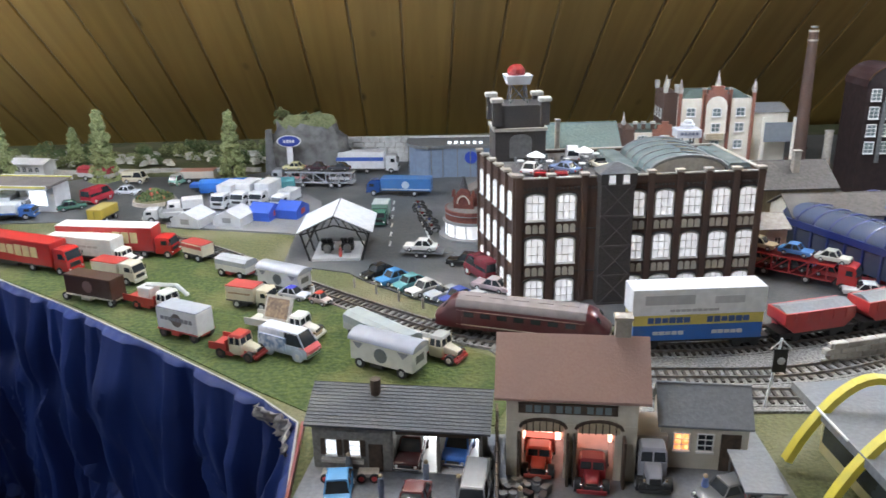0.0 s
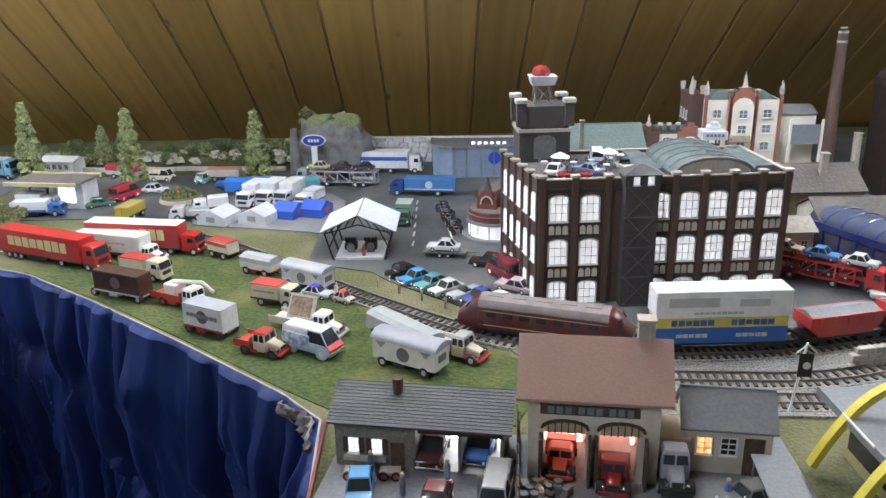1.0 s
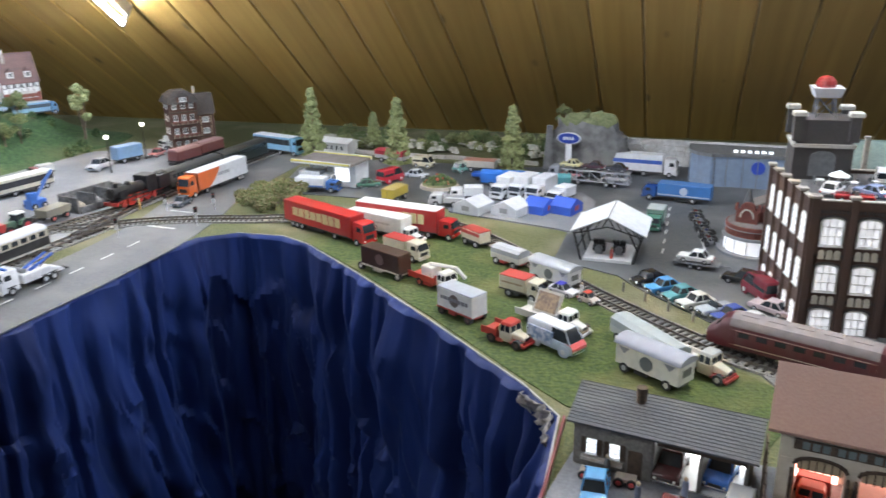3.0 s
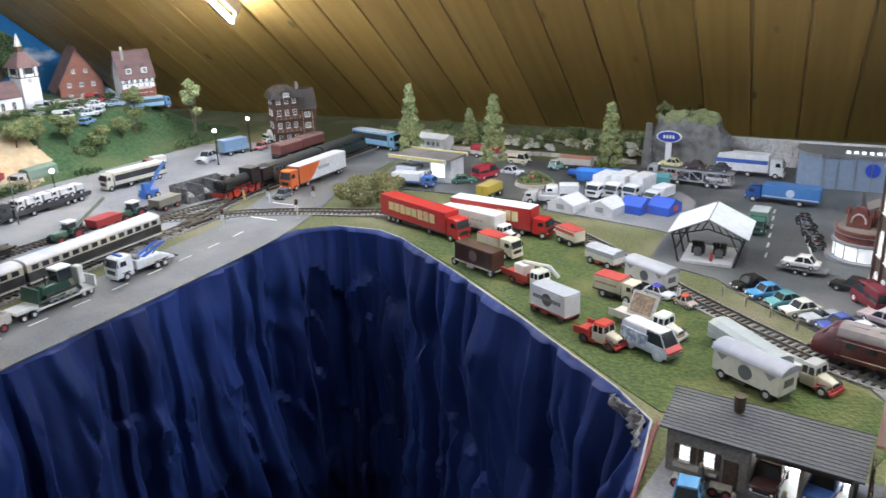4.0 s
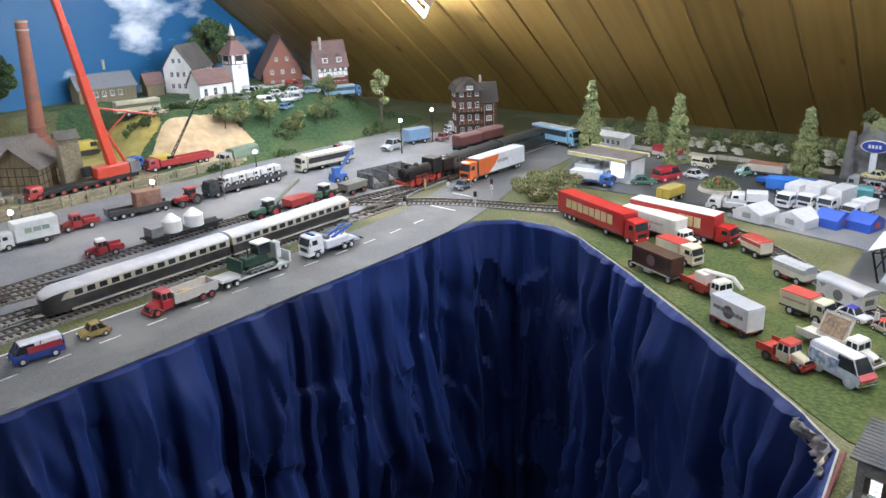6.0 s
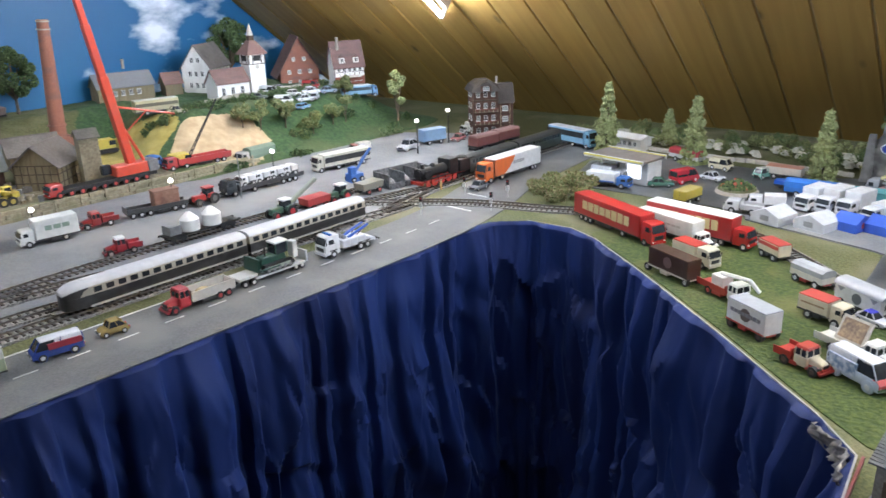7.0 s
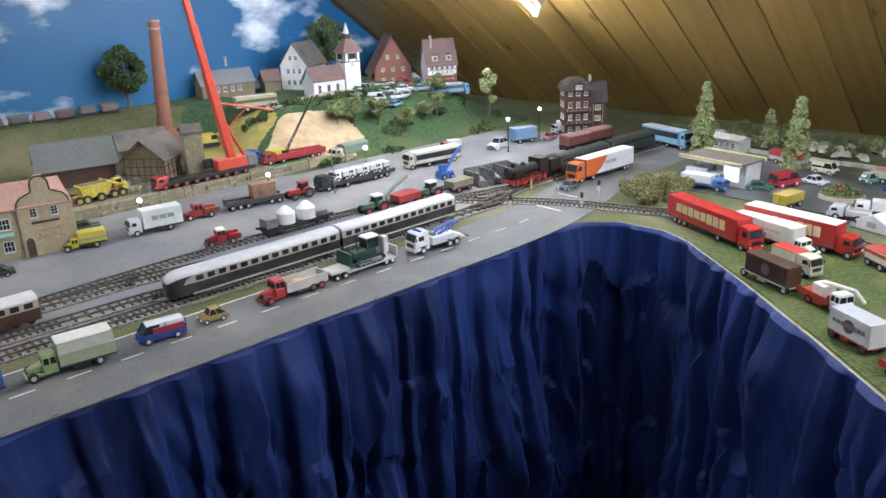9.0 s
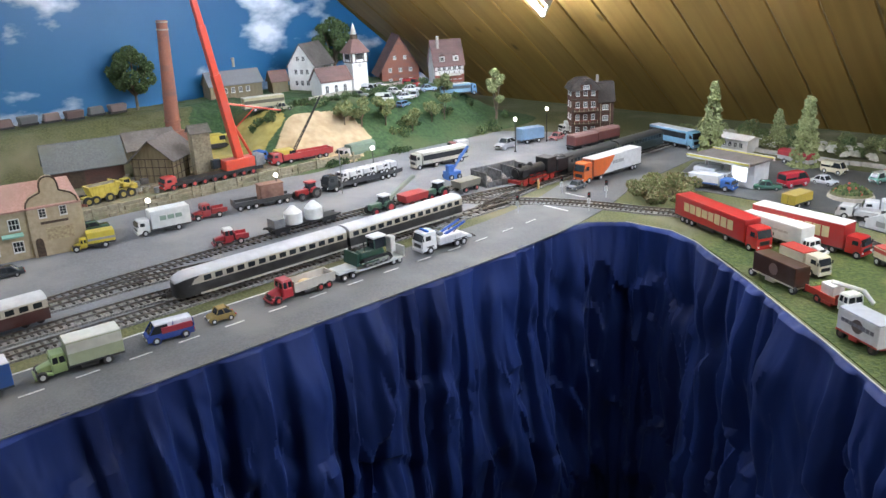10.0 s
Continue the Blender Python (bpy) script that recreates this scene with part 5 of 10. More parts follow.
def display_tower():
    t = thing("advertising_tower", "white display platform on a dark mast under a model car", "sign", m=pose(0.364, 1.27, 0.10))
    for x in (-0.008, 0.008):
        for y in (-0.008, 0.008):
            part("leg", Mesh().box((x, y, 0.019), (0.002, 0.002, 0.038), M_BLACK), t)
    part("brace", Mesh().box((0, -0.008, 0.028), (0.018, 0.001, 0.006), M_BLACK), t)
    pl = part("platform", Mesh().box((0, 0, 0.0445), (0.036, 0.03, 0.012), paint((0.7, 0.71, 0.74)), b=0.0008), t, "white lettered platform")
    for i in range(5):
        part("lettering", Mesh().box((-0.011 + i * 0.0055, -0.0153, 0.045), (0.004, 0.0006, 0.004), paint((0.2, 0.22, 0.3))), pl)
    part("display_car", Mesh().box((0, 0, 0.0555), (0.02, 0.011, 0.006), paint((0.75, 0.76, 0.78), 0.25), b=0.0025).box((0.001, 0, 0.0605), (0.012, 0.0095, 0.006), paint((0.72, 0.73, 0.76), 0.25), b=0.0025), t, "round white model car")


display_tower()


def factory_chimney(label, m, H, r0, r1, mat):
    t = thing("factory_chimney", label, "chimney", "", m)
    part("shaft", Mesh().cyl((0, 0, 0), (0, 0, H), r0, mat, r1, n=18), t, smooth=60)
    part("base", Mesh().box((0, 0, H * 0.09), (r0 * 2.5, r0 * 2.5, H * 0.18), mat, b=0.001), t)
    for z in (0.25, 0.93, 0.985):
        rr = r0 + (r1 - r0) * z
        part("ring", Mesh().cyl((0, 0, H * z), (0, 0, H * z + 0.003), rr * 1.14, M_CAP if z > 0.9 else mat, n=18), t, smooth=60)
    return t


factory_chimney("tall brown brick factory chimney", pose(0.628, 1.5, 0), 0.272, 0.0135, 0.0075, M_BRICK)
nest = thing("stork_nest", "white bird figure on the chimney rim", "figure", m=pose(0.628, 1.5, 0.2745))
part("nest", Mesh().cyl((0, 0, 0), (0, 0, 0.003), 0.005, M_STONE, 0.007, n=8), nest)
factory_chimney("slender pale square chimney", pose(0.632, 1.4, 0), 0.118, 0.0075, 0.006, M_CAP)
factory_chimney("tall red brick works chimney", pose(-1.755, 0.765, 0.03, -2, 2, 0), 0.296, 0.0185, 0.0115, M_RED_BRICK)

gable_house("green_roof_hall", "factory hall with a grey green pitched roof", pose(0.192, 1.24, 0, 0, 0, 4), 0.118, 0.10, 0.125, 0.04, M_BRICK, M_GREEN_ROOF, chimneys=((-0.03, -0.04, 0.13, 0.178, 0.006),), category="hall")
gable_house("brown_hall", "low works hall with a brown felt roof", pose(0.50, 1.27, 0, 0, 0, 3), 0.14, 0.10, 0.07, 0.028, M_OLD_WOOD, M_WORKS_ROOF, chimneys=((0.02, -0.02, 0.08, 0.118, 0.010),), category="hall")
gable_house("grey_hall", "low works hall with a grey green roof", pose(0.55, 1.17, 0, 0, 0, 3), 0.15, 0.075, 0.055, 0.02, M_CREAM, M_WORKS_ROOF, category="hall", windows=[("front", -0.05 + 0.033 * i, 0.035, 0.02, 0.02, M_GLASS_PALE) for i in range(4)])
gable_house("stone_hut", "small cream stone hut beside the tracks", pose(0.435, 1.12, 0, 0, 0, 5), 0.04, 0.05, 0.05, 0.012, M_CREAM, M_CAP, category="hut", windows=[("front", -0.008, 0.03, 0.008, 0.016, M_GLASS_DARK), ("front", 0.008, 0.03, 0.008, 0.016, M_GLASS_DARK)])


def build_red_tower_house():
    t = thing("grain_mill", "tall dark red mill with arched gable and pale windows", "mill", m=pose(0.735, 1.42, 0, 0, 0, 0))
    W, H = 0.085, 0.185
    part("wall", Mesh().box((0, 0.04, H / 2), (W, 0.08, H), mixed("mill_boards", (0.016, 0.009, 0.009), (0.03, 0.016, 0.015), 90, 0.6, 0, 0.4)), t)
    part("gable_roof", vault(-W / 2 - 0.002, W / 2 + 0.002, -0.001, 0.081, H, 0.035, paint((0.03, 0.011, 0.012), 0.6)), t, "curved dark red roof")
    part("gable_end", vault_end(-W / 2, W / 2, -0.0005, H, 0.034, mat=paint((0.02, 0.010, 0.011), 0.6)), t)
    for z in (0.172, 0.143, 0.114, 0.085):
        for x in (-0.027, -0.003, 0.021):
            window(t, x, z, 0.015, 0.019, pose(0, -0.0006, 0), M_GLASS_PALE, cols=2, rows=3)
    part("ladder", Mesh().box((-0.012, -0.003, 0.11), (0.006, 0.003, 0.1), M_METAL), t)
    part("side_bay", Mesh().box((W / 2 + 0.012, 0.03, 0.1), (0.022, 0.07, 0.2), M_CREAM), t)


build_red_tower_house()


def glass_hall(label, m, W, D, H, R):
    """Blue framed hall with a barrel roof of glass panes."""
    t = thing("glass_hall", label, "station hall", "glass halls", m)
    blue = paint((0.015, 0.03, 0.16), 0.3)
    n = 9
    for j in range(n):
        y = -D / 2 + D * j / (n - 1)
        part("arch_rib", rib(-W / 2, W / 2, y, H, R, 0.0016, mat=blue), t)
        for s in (1, -1):
            part("post", Mesh().box((s * W / 2, y, H / 2), (0.003, 0.003, H), blue), t)
    for s in (1, -1):
        part("beam", Mesh().box((s * W / 2, 0, H - 0.003), (0.004, D, 0.009), blue), t)
        part("side_glass", Mesh().box((s * (W / 2 - 0.001), 0, H * 0.55), (0.0006, D, H * 0.55), paint((0.05, 0.06, 0.1), 0.1)), t)
    v = vault(-W / 2, W / 2, -D / 2, D / 2, H, R, paint((0.07, 0.09, 0.15), 0.1))
    part("glass_roof", v, t, "dark reflecting glass roof", smooth=60)
    part("floor_slab", Mesh().box((0, 0, 0.002), (W, D, 0.004), M_PAVE), t)


glass_hall("blue framed station hall with barrel glass roof", pose(0.545, 1.065, 0, 0, 0, 25), 0.075, 0.21, 0.052, 0.017)
glass_hall("second blue station hall with barrel glass roof", pose(0.655, 1.11, 0, 0, 0, 25), 0.075, 0.21, 0.052, 0.017)

# workshop row
def build_shed():
    t = thing("repair_shed", "low timber repair shed with slate roof and two lit bays", "shed", m=pose(-0.016, 0.657, 0, 0, 0, -6))
    W, D, H = 0.132, 0.05, 0.042
    wd = mixed("shed_boards", (0.16, 0.15, 0.13), (0.24, 0.225, 0.2), 300, 0.85, 0, 0.3, (0.12, 0.11, 0.1), 20)
    part("back_wall", Mesh().box((0, D / 2, H / 2 + 0.004), (W, 0.002, H + 0.008), wd), t)
    for x in (-W / 2, -0.004, 0.033, W / 2):
        part("side_wall", Mesh().box((x, 0, H / 2), (0.003, D, H), wd), t)
    part("front_wall", Mesh().box((-W / 4 - 0.002, -D / 2, H / 2), (W / 2 - 0.004, 0.002, H), wd), t)
    part("lintel", Mesh().box((W / 4, -D / 2, H - 0.003), (W / 2, 0.002, 0.006), M_DARK_WOOD), t)
    # glowing back walls stand in for bay lamps; floors are white to look lit
    for x in (0.0145, 0.049):
        part("bay_glow_wall", Mesh().box((x, D / 2 - 0.002, H * 0.5), (0.034, 0.001, H * 0.9), M_GLOW_BAY), t, "back wall glowing white in place of the bay's lamp")
        part("bay_floor", Mesh().box((x, 0, 0.0025), (0.033, D, 0.001), M_FRAME), t)
    nr = 13
    for i in range(nr):
        for s, y0, y1, z0, z1 in ((-1, -D / 2 - 0.006, 0.006, H, H + 0.018), (1, 0.006, D / 2 + 0.006, H + 0.018, H + 0.004)):
            if s > 0 and i > 4:
                continue
            k = i / nr if s < 0 else i / 5
            k2 = (i + 1.1) / nr if s < 0 else (i + 1) / 5
            ya, yb, za, zb = y0 + (y1 - y0) * k, y0 + (y1 - y0) * k2, z0 + (z1 - z0) * k, z0 + (z1 - z0) * k2
            v = [(x, y, z) for x in (-W / 2 - 0.006, W / 2 + 0.008) for y, z in ((ya, za), (yb, zb), (yb, zb + 0.0012), (ya, za + 0.0017))]
            part("roof_course", Mesh().raw(v, [(0, 1, 2, 3), (7, 6, 5, 4), (0, 4, 5, 1), (1, 5, 6, 2), (2, 6, 7, 3), (3, 7, 4, 0)], M_SLATE), t)
    part("chimney", Mesh().cyl((-0.02, -0.001, H + 0.014), (-0.02, -0.001, H + 0.028), 0.004, M_DARK_WOOD, 0.0045, n=8), t)
    for x in (-0.052, -0.033):
        window(t, x, 0.022, 0.0085, 0.013, pose(0, -D / 2 - 0.001, 0), M_LIT_WHITE, cols=2, rows=3)
        for s in (1, -1):
            part("shutter", Mesh().box((x + s * 0.0065, -D / 2 - 0.0016, 0.022), (0.004, 0.001, 0.014), M_DARK_WOOD), t)
    part("door", Mesh().box((-0.0165, -D / 2 - 0.0014, 0.0135), (0.011, 0.001, 0.025), M_DARK_WOOD), t)
    part("flower_box", Mesh().box((-0.043, -D / 2 - 0.003, 0.011), (0.034, 0.004, 0.003), M_STONE), t)


build_shed()


def build_fire_station():
    t = thing("fire_station", "cream fire station with brown roof and two red lit bays", "fire station", m=pose(0.118, 0.652, 0, 0, 0, -5))
    W, D, H, R = 0.098, 0.055, 0.075, 0.033
    for x in (-W / 2 + 0.0015, W / 2 - 0.0015):
        part("side_wall", Mesh().prism([(-D / 2, 0), (D / 2, 0), (D / 2, H), (0, H + R), (-D / 2, H)], 0.003, M_CREAM, Matrix.Translation((x, 0, 0)) @ Matrix.Rotation(math.pi / 2, 4, "Z")), t)
    part("back_wall", Mesh().box((0, D / 2, H / 2), (W, 0.003, H), M_CREAM), t)
    part("front_wall", Mesh().box((0, -D / 2, H * 0.82), (W, 0.003, H * 0.36), M_CREAM), t)
    for x, w in ((-W / 2 + 0.006, 0.012), (0.0, 0.01), (W / 2 - 0.008, 0.016)):
        part("pier", Mesh().box((x, -D / 2, H * 0.33), (w, 0.0035, H * 0.66), M_CREAM), t)
    # back walls glow red to give the bays their lamp light
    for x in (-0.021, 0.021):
        part("bay_glow_wall", Mesh().box((x, D / 2 - 0.003, 0.024), (0.031, 0.001, 0.046), M_GLOW_RED), t, "back wall glowing red in place of the bay's lamp")
        part("bay_arch", ribbon_arch(x, 0.0455, 0.0165, 0.003, M_DARK_WOOD), t, m=pose(0, -D / 2 - 0.001, 0))
        part("arch_light", arch_panel(x, 0.047, 0.031, 0.009, M_OCHRE, pose(0, -D / 2 - 0.0012, 0)), t)
        for k in range(6):
            part("arch_bar", Mesh().box((x - 0.0125 + k * 0.005, -D / 2 - 0.0022, 0.0465), (0.0009, 0.0008, 0.009), M_DARK_WOOD), t)
        for s in (1, -1):
            part("door_leaf", Mesh().box((x + s * 0.0185, -D / 2 - 0.006, 0.021), (0.002, 0.014, 0.042), M_DARK_WOOD), t)
    fr = part("window_band", Mesh().box((-0.003, -D / 2 - 0.0018, 0.0625), (0.074, 0.001, 0.0085), M_DARK_WOOD), t)
    for i in range(9):
        part("pane", Mesh().box((-0.032 + i * 0.0066 + (i // 3) * 0.003, -D / 2 - 0.0025, 0.0625), (0.0048, 0.0008, 0.0058), M_GLASS_PALE), fr)
    for s in (1, -1):
        y = s * (D / 2 + 0.005)
        z = H - R * 0.005 / (D / 2)
        v = [(x, yy, zz + dz) for dz in (0.0005, 0.0028) for x, yy, zz in ((-W / 2 - 0.009, y, z), (W / 2 + 0.009, y, z), (W / 2 + 0.009, 0, H + R), (-W / 2 - 0.009, 0, H + R))]
        part("roof_slope", Mesh().raw(v, [(0, 1, 2, 3), (7, 6, 5, 4), (0, 4, 5, 1), (1, 5, 6, 2), (2, 6, 7, 3), (3, 7, 4, 0)], M_BROWN_ROOF), t, "plain reddish brown roof slope")
    c = part("chimney", Mesh().box((0.038, 0.004, H + R + 0.003), (0.012, 0.010, 0.026), M_CAP), t)
    part("chimney_cap", Mesh().box((0.038, 0.004, H + R + 0.017), (0.014, 0.012, 0.002), M_CAP), c)


build_fire_station()
gable_house("site_office", "small cream office with grey felt roof and lit window", pose(0.222, 0.655, 0, 0, 0, -6), 0.066, 0.04, 0.042, 0.022, M_CREAM, M_GREY_ROOF, 0.003, windows=[("front", -0.017, 0.026, 0.012, 0.015, M_LIT_ORANGE), ("front", 0.001, 0.026, 0.012, 0.015, M_GLASS_DARK)], doors=[("front", 0.02, 0.015, 0.034, M_DARK_WOOD)], category="office")


def carport():
    t = thing("carport", "pale flat carport roof on thin posts", "carport", m=pose(0.247, 0.597, 0, 0, 0, -4))
    part("roof_panel", Mesh().box((0, 0, 0.026), (0.029, 0.053, 0.0016), M_GREY_ROOF), t)
    for x in (-0.012, 0.012):
        for y in (-0.024, 0.024):
            part("post", Mesh().cyl((x, y, 0), (x, y, 0.026), 0.0008, M_METAL, n=5), t)


carport()


def drive_in():
    t = thing("drive_in_restaurant", "flat grey roofed diner with yellow arches through the roof", "restaurant", m=pose(0.352, 0.61, 0, 0, 0, 4))
    part("wall", Mesh().box((0.012, 0, 0.024), (0.075, 0.11, 0.048), paint((0.45, 0.4, 0.2), 0.6)), t)
    part("glazing", Mesh().box((-0.026, 0, 0.026), (0.002, 0.1, 0.03), M_GLASS_DARK), t, "dark shop window")
    part("roof_slab", Mesh().box((0.005, 0, 0.05), (0.098, 0.15, 0.005), M_GREY_ROOF, b=0.0008), t)
    part("fascia", Mesh().box((-0.0445, 0, 0.05), (0.0012, 0.15, 0.007), M_METAL), t)
    part("edge_strip", Mesh().box((-0.0455, 0.01, 0.0535), (0.0014, 0.045, 0.0016), M_FRAME), t)
    yel = paint((0.62, 0.52, 0.06), 0.4)
    for y in (0.03, -0.03):
        P = [(-0.065 + 0.12 * i / 16, y, 0.078 * math.sin(math.pi * min(1, (i + 0.4) / 16.8)) ** 0.8) for i in range(17)]
        rings = []
        for k, q in enumerate(P):
            d = (Vector(P[min(k + 1, 16)]) - Vector(P[max(k - 1, 0)])).normalized()
            up = Vector((-d.z, 0, d.x))
            rings.append([tuple(Vector(q) + Vector((0, sy * 0.004, 0)) + up * sz * 0.0028) for sy, sz in ((-1, -1), (1, -1), (1, 1), (-1, 1))])
        part("arch", loft(rings, yel), t, "yellow parabolic arch")


drive_in()


def flag_mast():
    t = thing("banner_mast", "white mast with a hanging black banner", "flag", m=pose(0.301, 0.727, 0))
    part("pole", Mesh().cyl((0, 0, 0), (0.008, 0, 0.07), 0.0011, paint((0.75, 0.75, 0.75)), n=6), t)
    part("banner", Mesh().box((0.008, -0.0015, 0.049), (0.012, 0.0008, 0.022), M_BLACK), t, "black banner")
    part("banner_mark", Mesh().cyl((0.009, -0.0019, 0.049), (0.009, -0.0023, 0.049), 0.0035, paint((0.6, 0.6, 0.6)), n=10), t)
    for s in (1, -1):
        part("hanger", Mesh().cyl((0.008, -0.001, 0.069), (0.008 + s * 0.009, -0.001, 0.06), 0.0007, paint((0.75, 0.75, 0.75)), n=5), t)


flag_mast()

# pavilion on the show ground
def pavilion():
    t = thing("show_pavilion", "white tent pavilion on a black lattice frame", "pavilion", m=pose(-0.145, 1.165, 0.0014, 0, 0, 2))
    W, D, E, R = 0.104, 0.09, 0.04, 0.024
    roof = paint((0.62, 0.65, 0.67), 0.6)
    for s in (1, -1):
        v = [(x, y, z + dz) for dz in (0, 0.0015) for x, y, z in ((s * W / 2, -D / 2, E), (s * W / 2, D / 2, E), (0, D / 2, E + R), (0, -D / 2, E + R))]
        part("roof_panel", Mesh().raw(v, [(0, 1, 2, 3), (7, 6, 5, 4), (0, 4, 5, 1), (1, 5, 6, 2), (2, 6, 7, 3), (3, 7, 4, 0)], roof), t, "white canvas roof panel")
    part("ridge_cap", Mesh().cyl((0, -D / 2, E + R + 0.001), (0, D / 2, E + R + 0.001), 0.001, M_METAL, n=6), t)
    for y in (-D / 2 + 0.002, 0.0, D / 2 - 0.002):
        tr = Mesh()
        for s in (1, -1):
            tr.cyl((s * 0.036, y, 0), (s * 0.047, y, E), 0.0014, M_BLACK, n=5)
            tr.cyl((s * 0.041, y, 0.018), (s * 0.028, y, E + 0.006), 0.001, M_BLACK, n=5)
            tr.cyl((s * W / 2, y, E), (0, y, E + R), 0.0012, M_BLACK, n=5)
            tr.cyl((s * 0.047, y, E - 0.002), (0, y, E + R * 0.45), 0.001, M_BLACK, n=5)
            for k in range(5):
                a, b = k / 5, (k + 1) / 5
                tr.cyl((s * 0.047 * (1 - a), y, E - 0.002 + R * 0.47 * a), (s * W / 2 * (1 - b), y, E + R * b), 0.0007, M_BLACK, n=4)
        part("truss", tr, t, "black lattice truss")
    part("stage_floor", Mesh().box((0, -0.008, 0.002), (0.066, 0.074, 0.004), paint((0.74, 0.74, 0.74))), t, "white stage floor")
    rnd = random.Random(4)
    for k in (-0.014, 0.014):
        en = part("display_engine", Mesh().box((k, -0.018, 0.013), (0.017, 0.014, 0.009), M_BLACK, b=0.001), t, "black display engine on a stand")
        part("stand", Mesh().box((k, -0.018, 0.006), (0.01, 0.01, 0.005), M_METAL), en)
        for c in range(4):
            part("cylinder", Mesh().cyl((k - 0.006 + c * 0.004, -0.018, 0.017), (k - 0.006 + c * 0.004 + rnd.uniform(-0.002, 0.002), -0.02, 0.0245), 0.0019, M_BLACK, 0.0024, n=7), en)
        part("flywheel", Mesh().cyl((k, -0.0252, 0.013), (k, -0.028, 0.013), 0.0055, M_METAL, n=14), en)


pavilion()


def tent(label, c, m, L=0.045, W=0.04, E=0.014, R=0.011, group="show tents", mark=None):
    t = thing("tent", label, "tent", group, m)
    part("canvas", Mesh().prism([(-W / 2, 0), (W / 2, 0), (W / 2, E), (0, E + R), (-W / 2, E)], L, c), t)
    part("roof_seam", Mesh().cyl((0, -L / 2, E + R), (0, L / 2, E + R), 0.0006, c, n=5), t)
    if mark:
        part("marking", Mesh().box((0, -L / 2 - 0.0003, E * 0.7), (W * 0.3, 0.0005, E * 0.6), mark), t)


WT, BT = paint((0.62, 0.63, 0.65), 0.6), paint((0.03, 0.1, 0.5), 0.5)
for x, y in ((-0.40, 1.30), (-0.335, 1.305)):
    tent("white canvas show tent with dark horse marking", WT, pose(x, y, 0.0027, 0, 0, -15), 0.05, 0.05, mark=paint((0.3, 0.3, 0.3)))
for x, y in ((-0.293, 1.33), (-0.25, 1.34)):
    tent("bright blue canvas show tent", BT, pose(x, y, 0.0027, 0, 0, 75), 0.04, 0.045, mark=paint((0.5, 0.06, 0.05)))


def glass_showroom():
    t = thing("glass_showroom", "blue grey glass car showroom with rounded corner", "showroom", m=pose(0.0, 1.6, 0, 0, 0, 0))
    ring = [(-0.078, 0.03), (-0.074, 0.01), (-0.06, -0.008), (-0.035, -0.018), (-0.005, -0.012), (0.1, -0.012), (0.1, 0.06), (-0.078, 0.06)]
    part("glazed_wall", Mesh().sheet(ring, 0.0015, 0.058, paint((0.22, 0.28, 0.38), 0.15)), t, "blue tinted glazed wall")
    part("roof_slab", Mesh().sheet([(x * 1.03, y * 1.1 - 0.001) for x, y in ring], 0.058, 0.064, M_METAL), t)
    for i in range(6):
        part("roof_light", Mesh().box((0.005 + i * 0.012, -0.006 + 0.012, 0.0655), (0.006, 0.012, 0.002), M_LIT_WHITE), t)
    for x in (-0.03, -0.008, 0.02, 0.045, 0.07):
        part("mullion", Mesh().box((x, -0.0135 if x > -0.01 else -0.0175, 0.03), (0.0016, 0.002, 0.056), M_METAL), t)
    part("oval_sign", Mesh().cyl((0.046, -0.0128, 0.04), (0.046, -0.0142, 0.04), 0.012, paint((0.02, 0.06, 0.4)), n=20, m=Matrix.Diagonal((1, 1, 1, 1))), t, "dark blue sign plate")


glass_showroom()


def oval_sign():
    t = thing("pylon_sign", "white pylon with a blue and white oval sign", "sign", m=pose(-0.305, 1.6, 0))
    part("pylon", Mesh().box((0, 0, 0.032), (0.011, 0.004, 0.064), paint((0.75, 0.75, 0.76))), t)
    rim = Matrix.Translation((0, 0, 0.074)) @ Matrix.Diagonal((1.9, 1, 0.9, 1))
    o = part("oval_plate", Mesh().cyl((0, 0.002, 0), (0, -0.002, 0), 0.0125, paint((0.78, 0.78, 0.8)), n=24, m=rim), t)
    part("oval_face", Mesh().cyl((0, -0.002, 0), (0, -0.0026, 0), 0.0112, paint((0.01, 0.04, 0.3)), n=24, m=rim), o, "dark blue oval face")
    for k in range(4):
        part("lettering", Mesh().box((-0.0085 + k * 0.0057, -0.003, 0.074), (0.0038, 0.0006, 0.006), paint((0.78, 0.78, 0.8))), o)


oval_sign()


M_MAROON = mixed("maroon_brick", (0.12, 0.035, 0.028), (0.19, 0.06, 0.045), 400, 0.8, 0, 0.4)


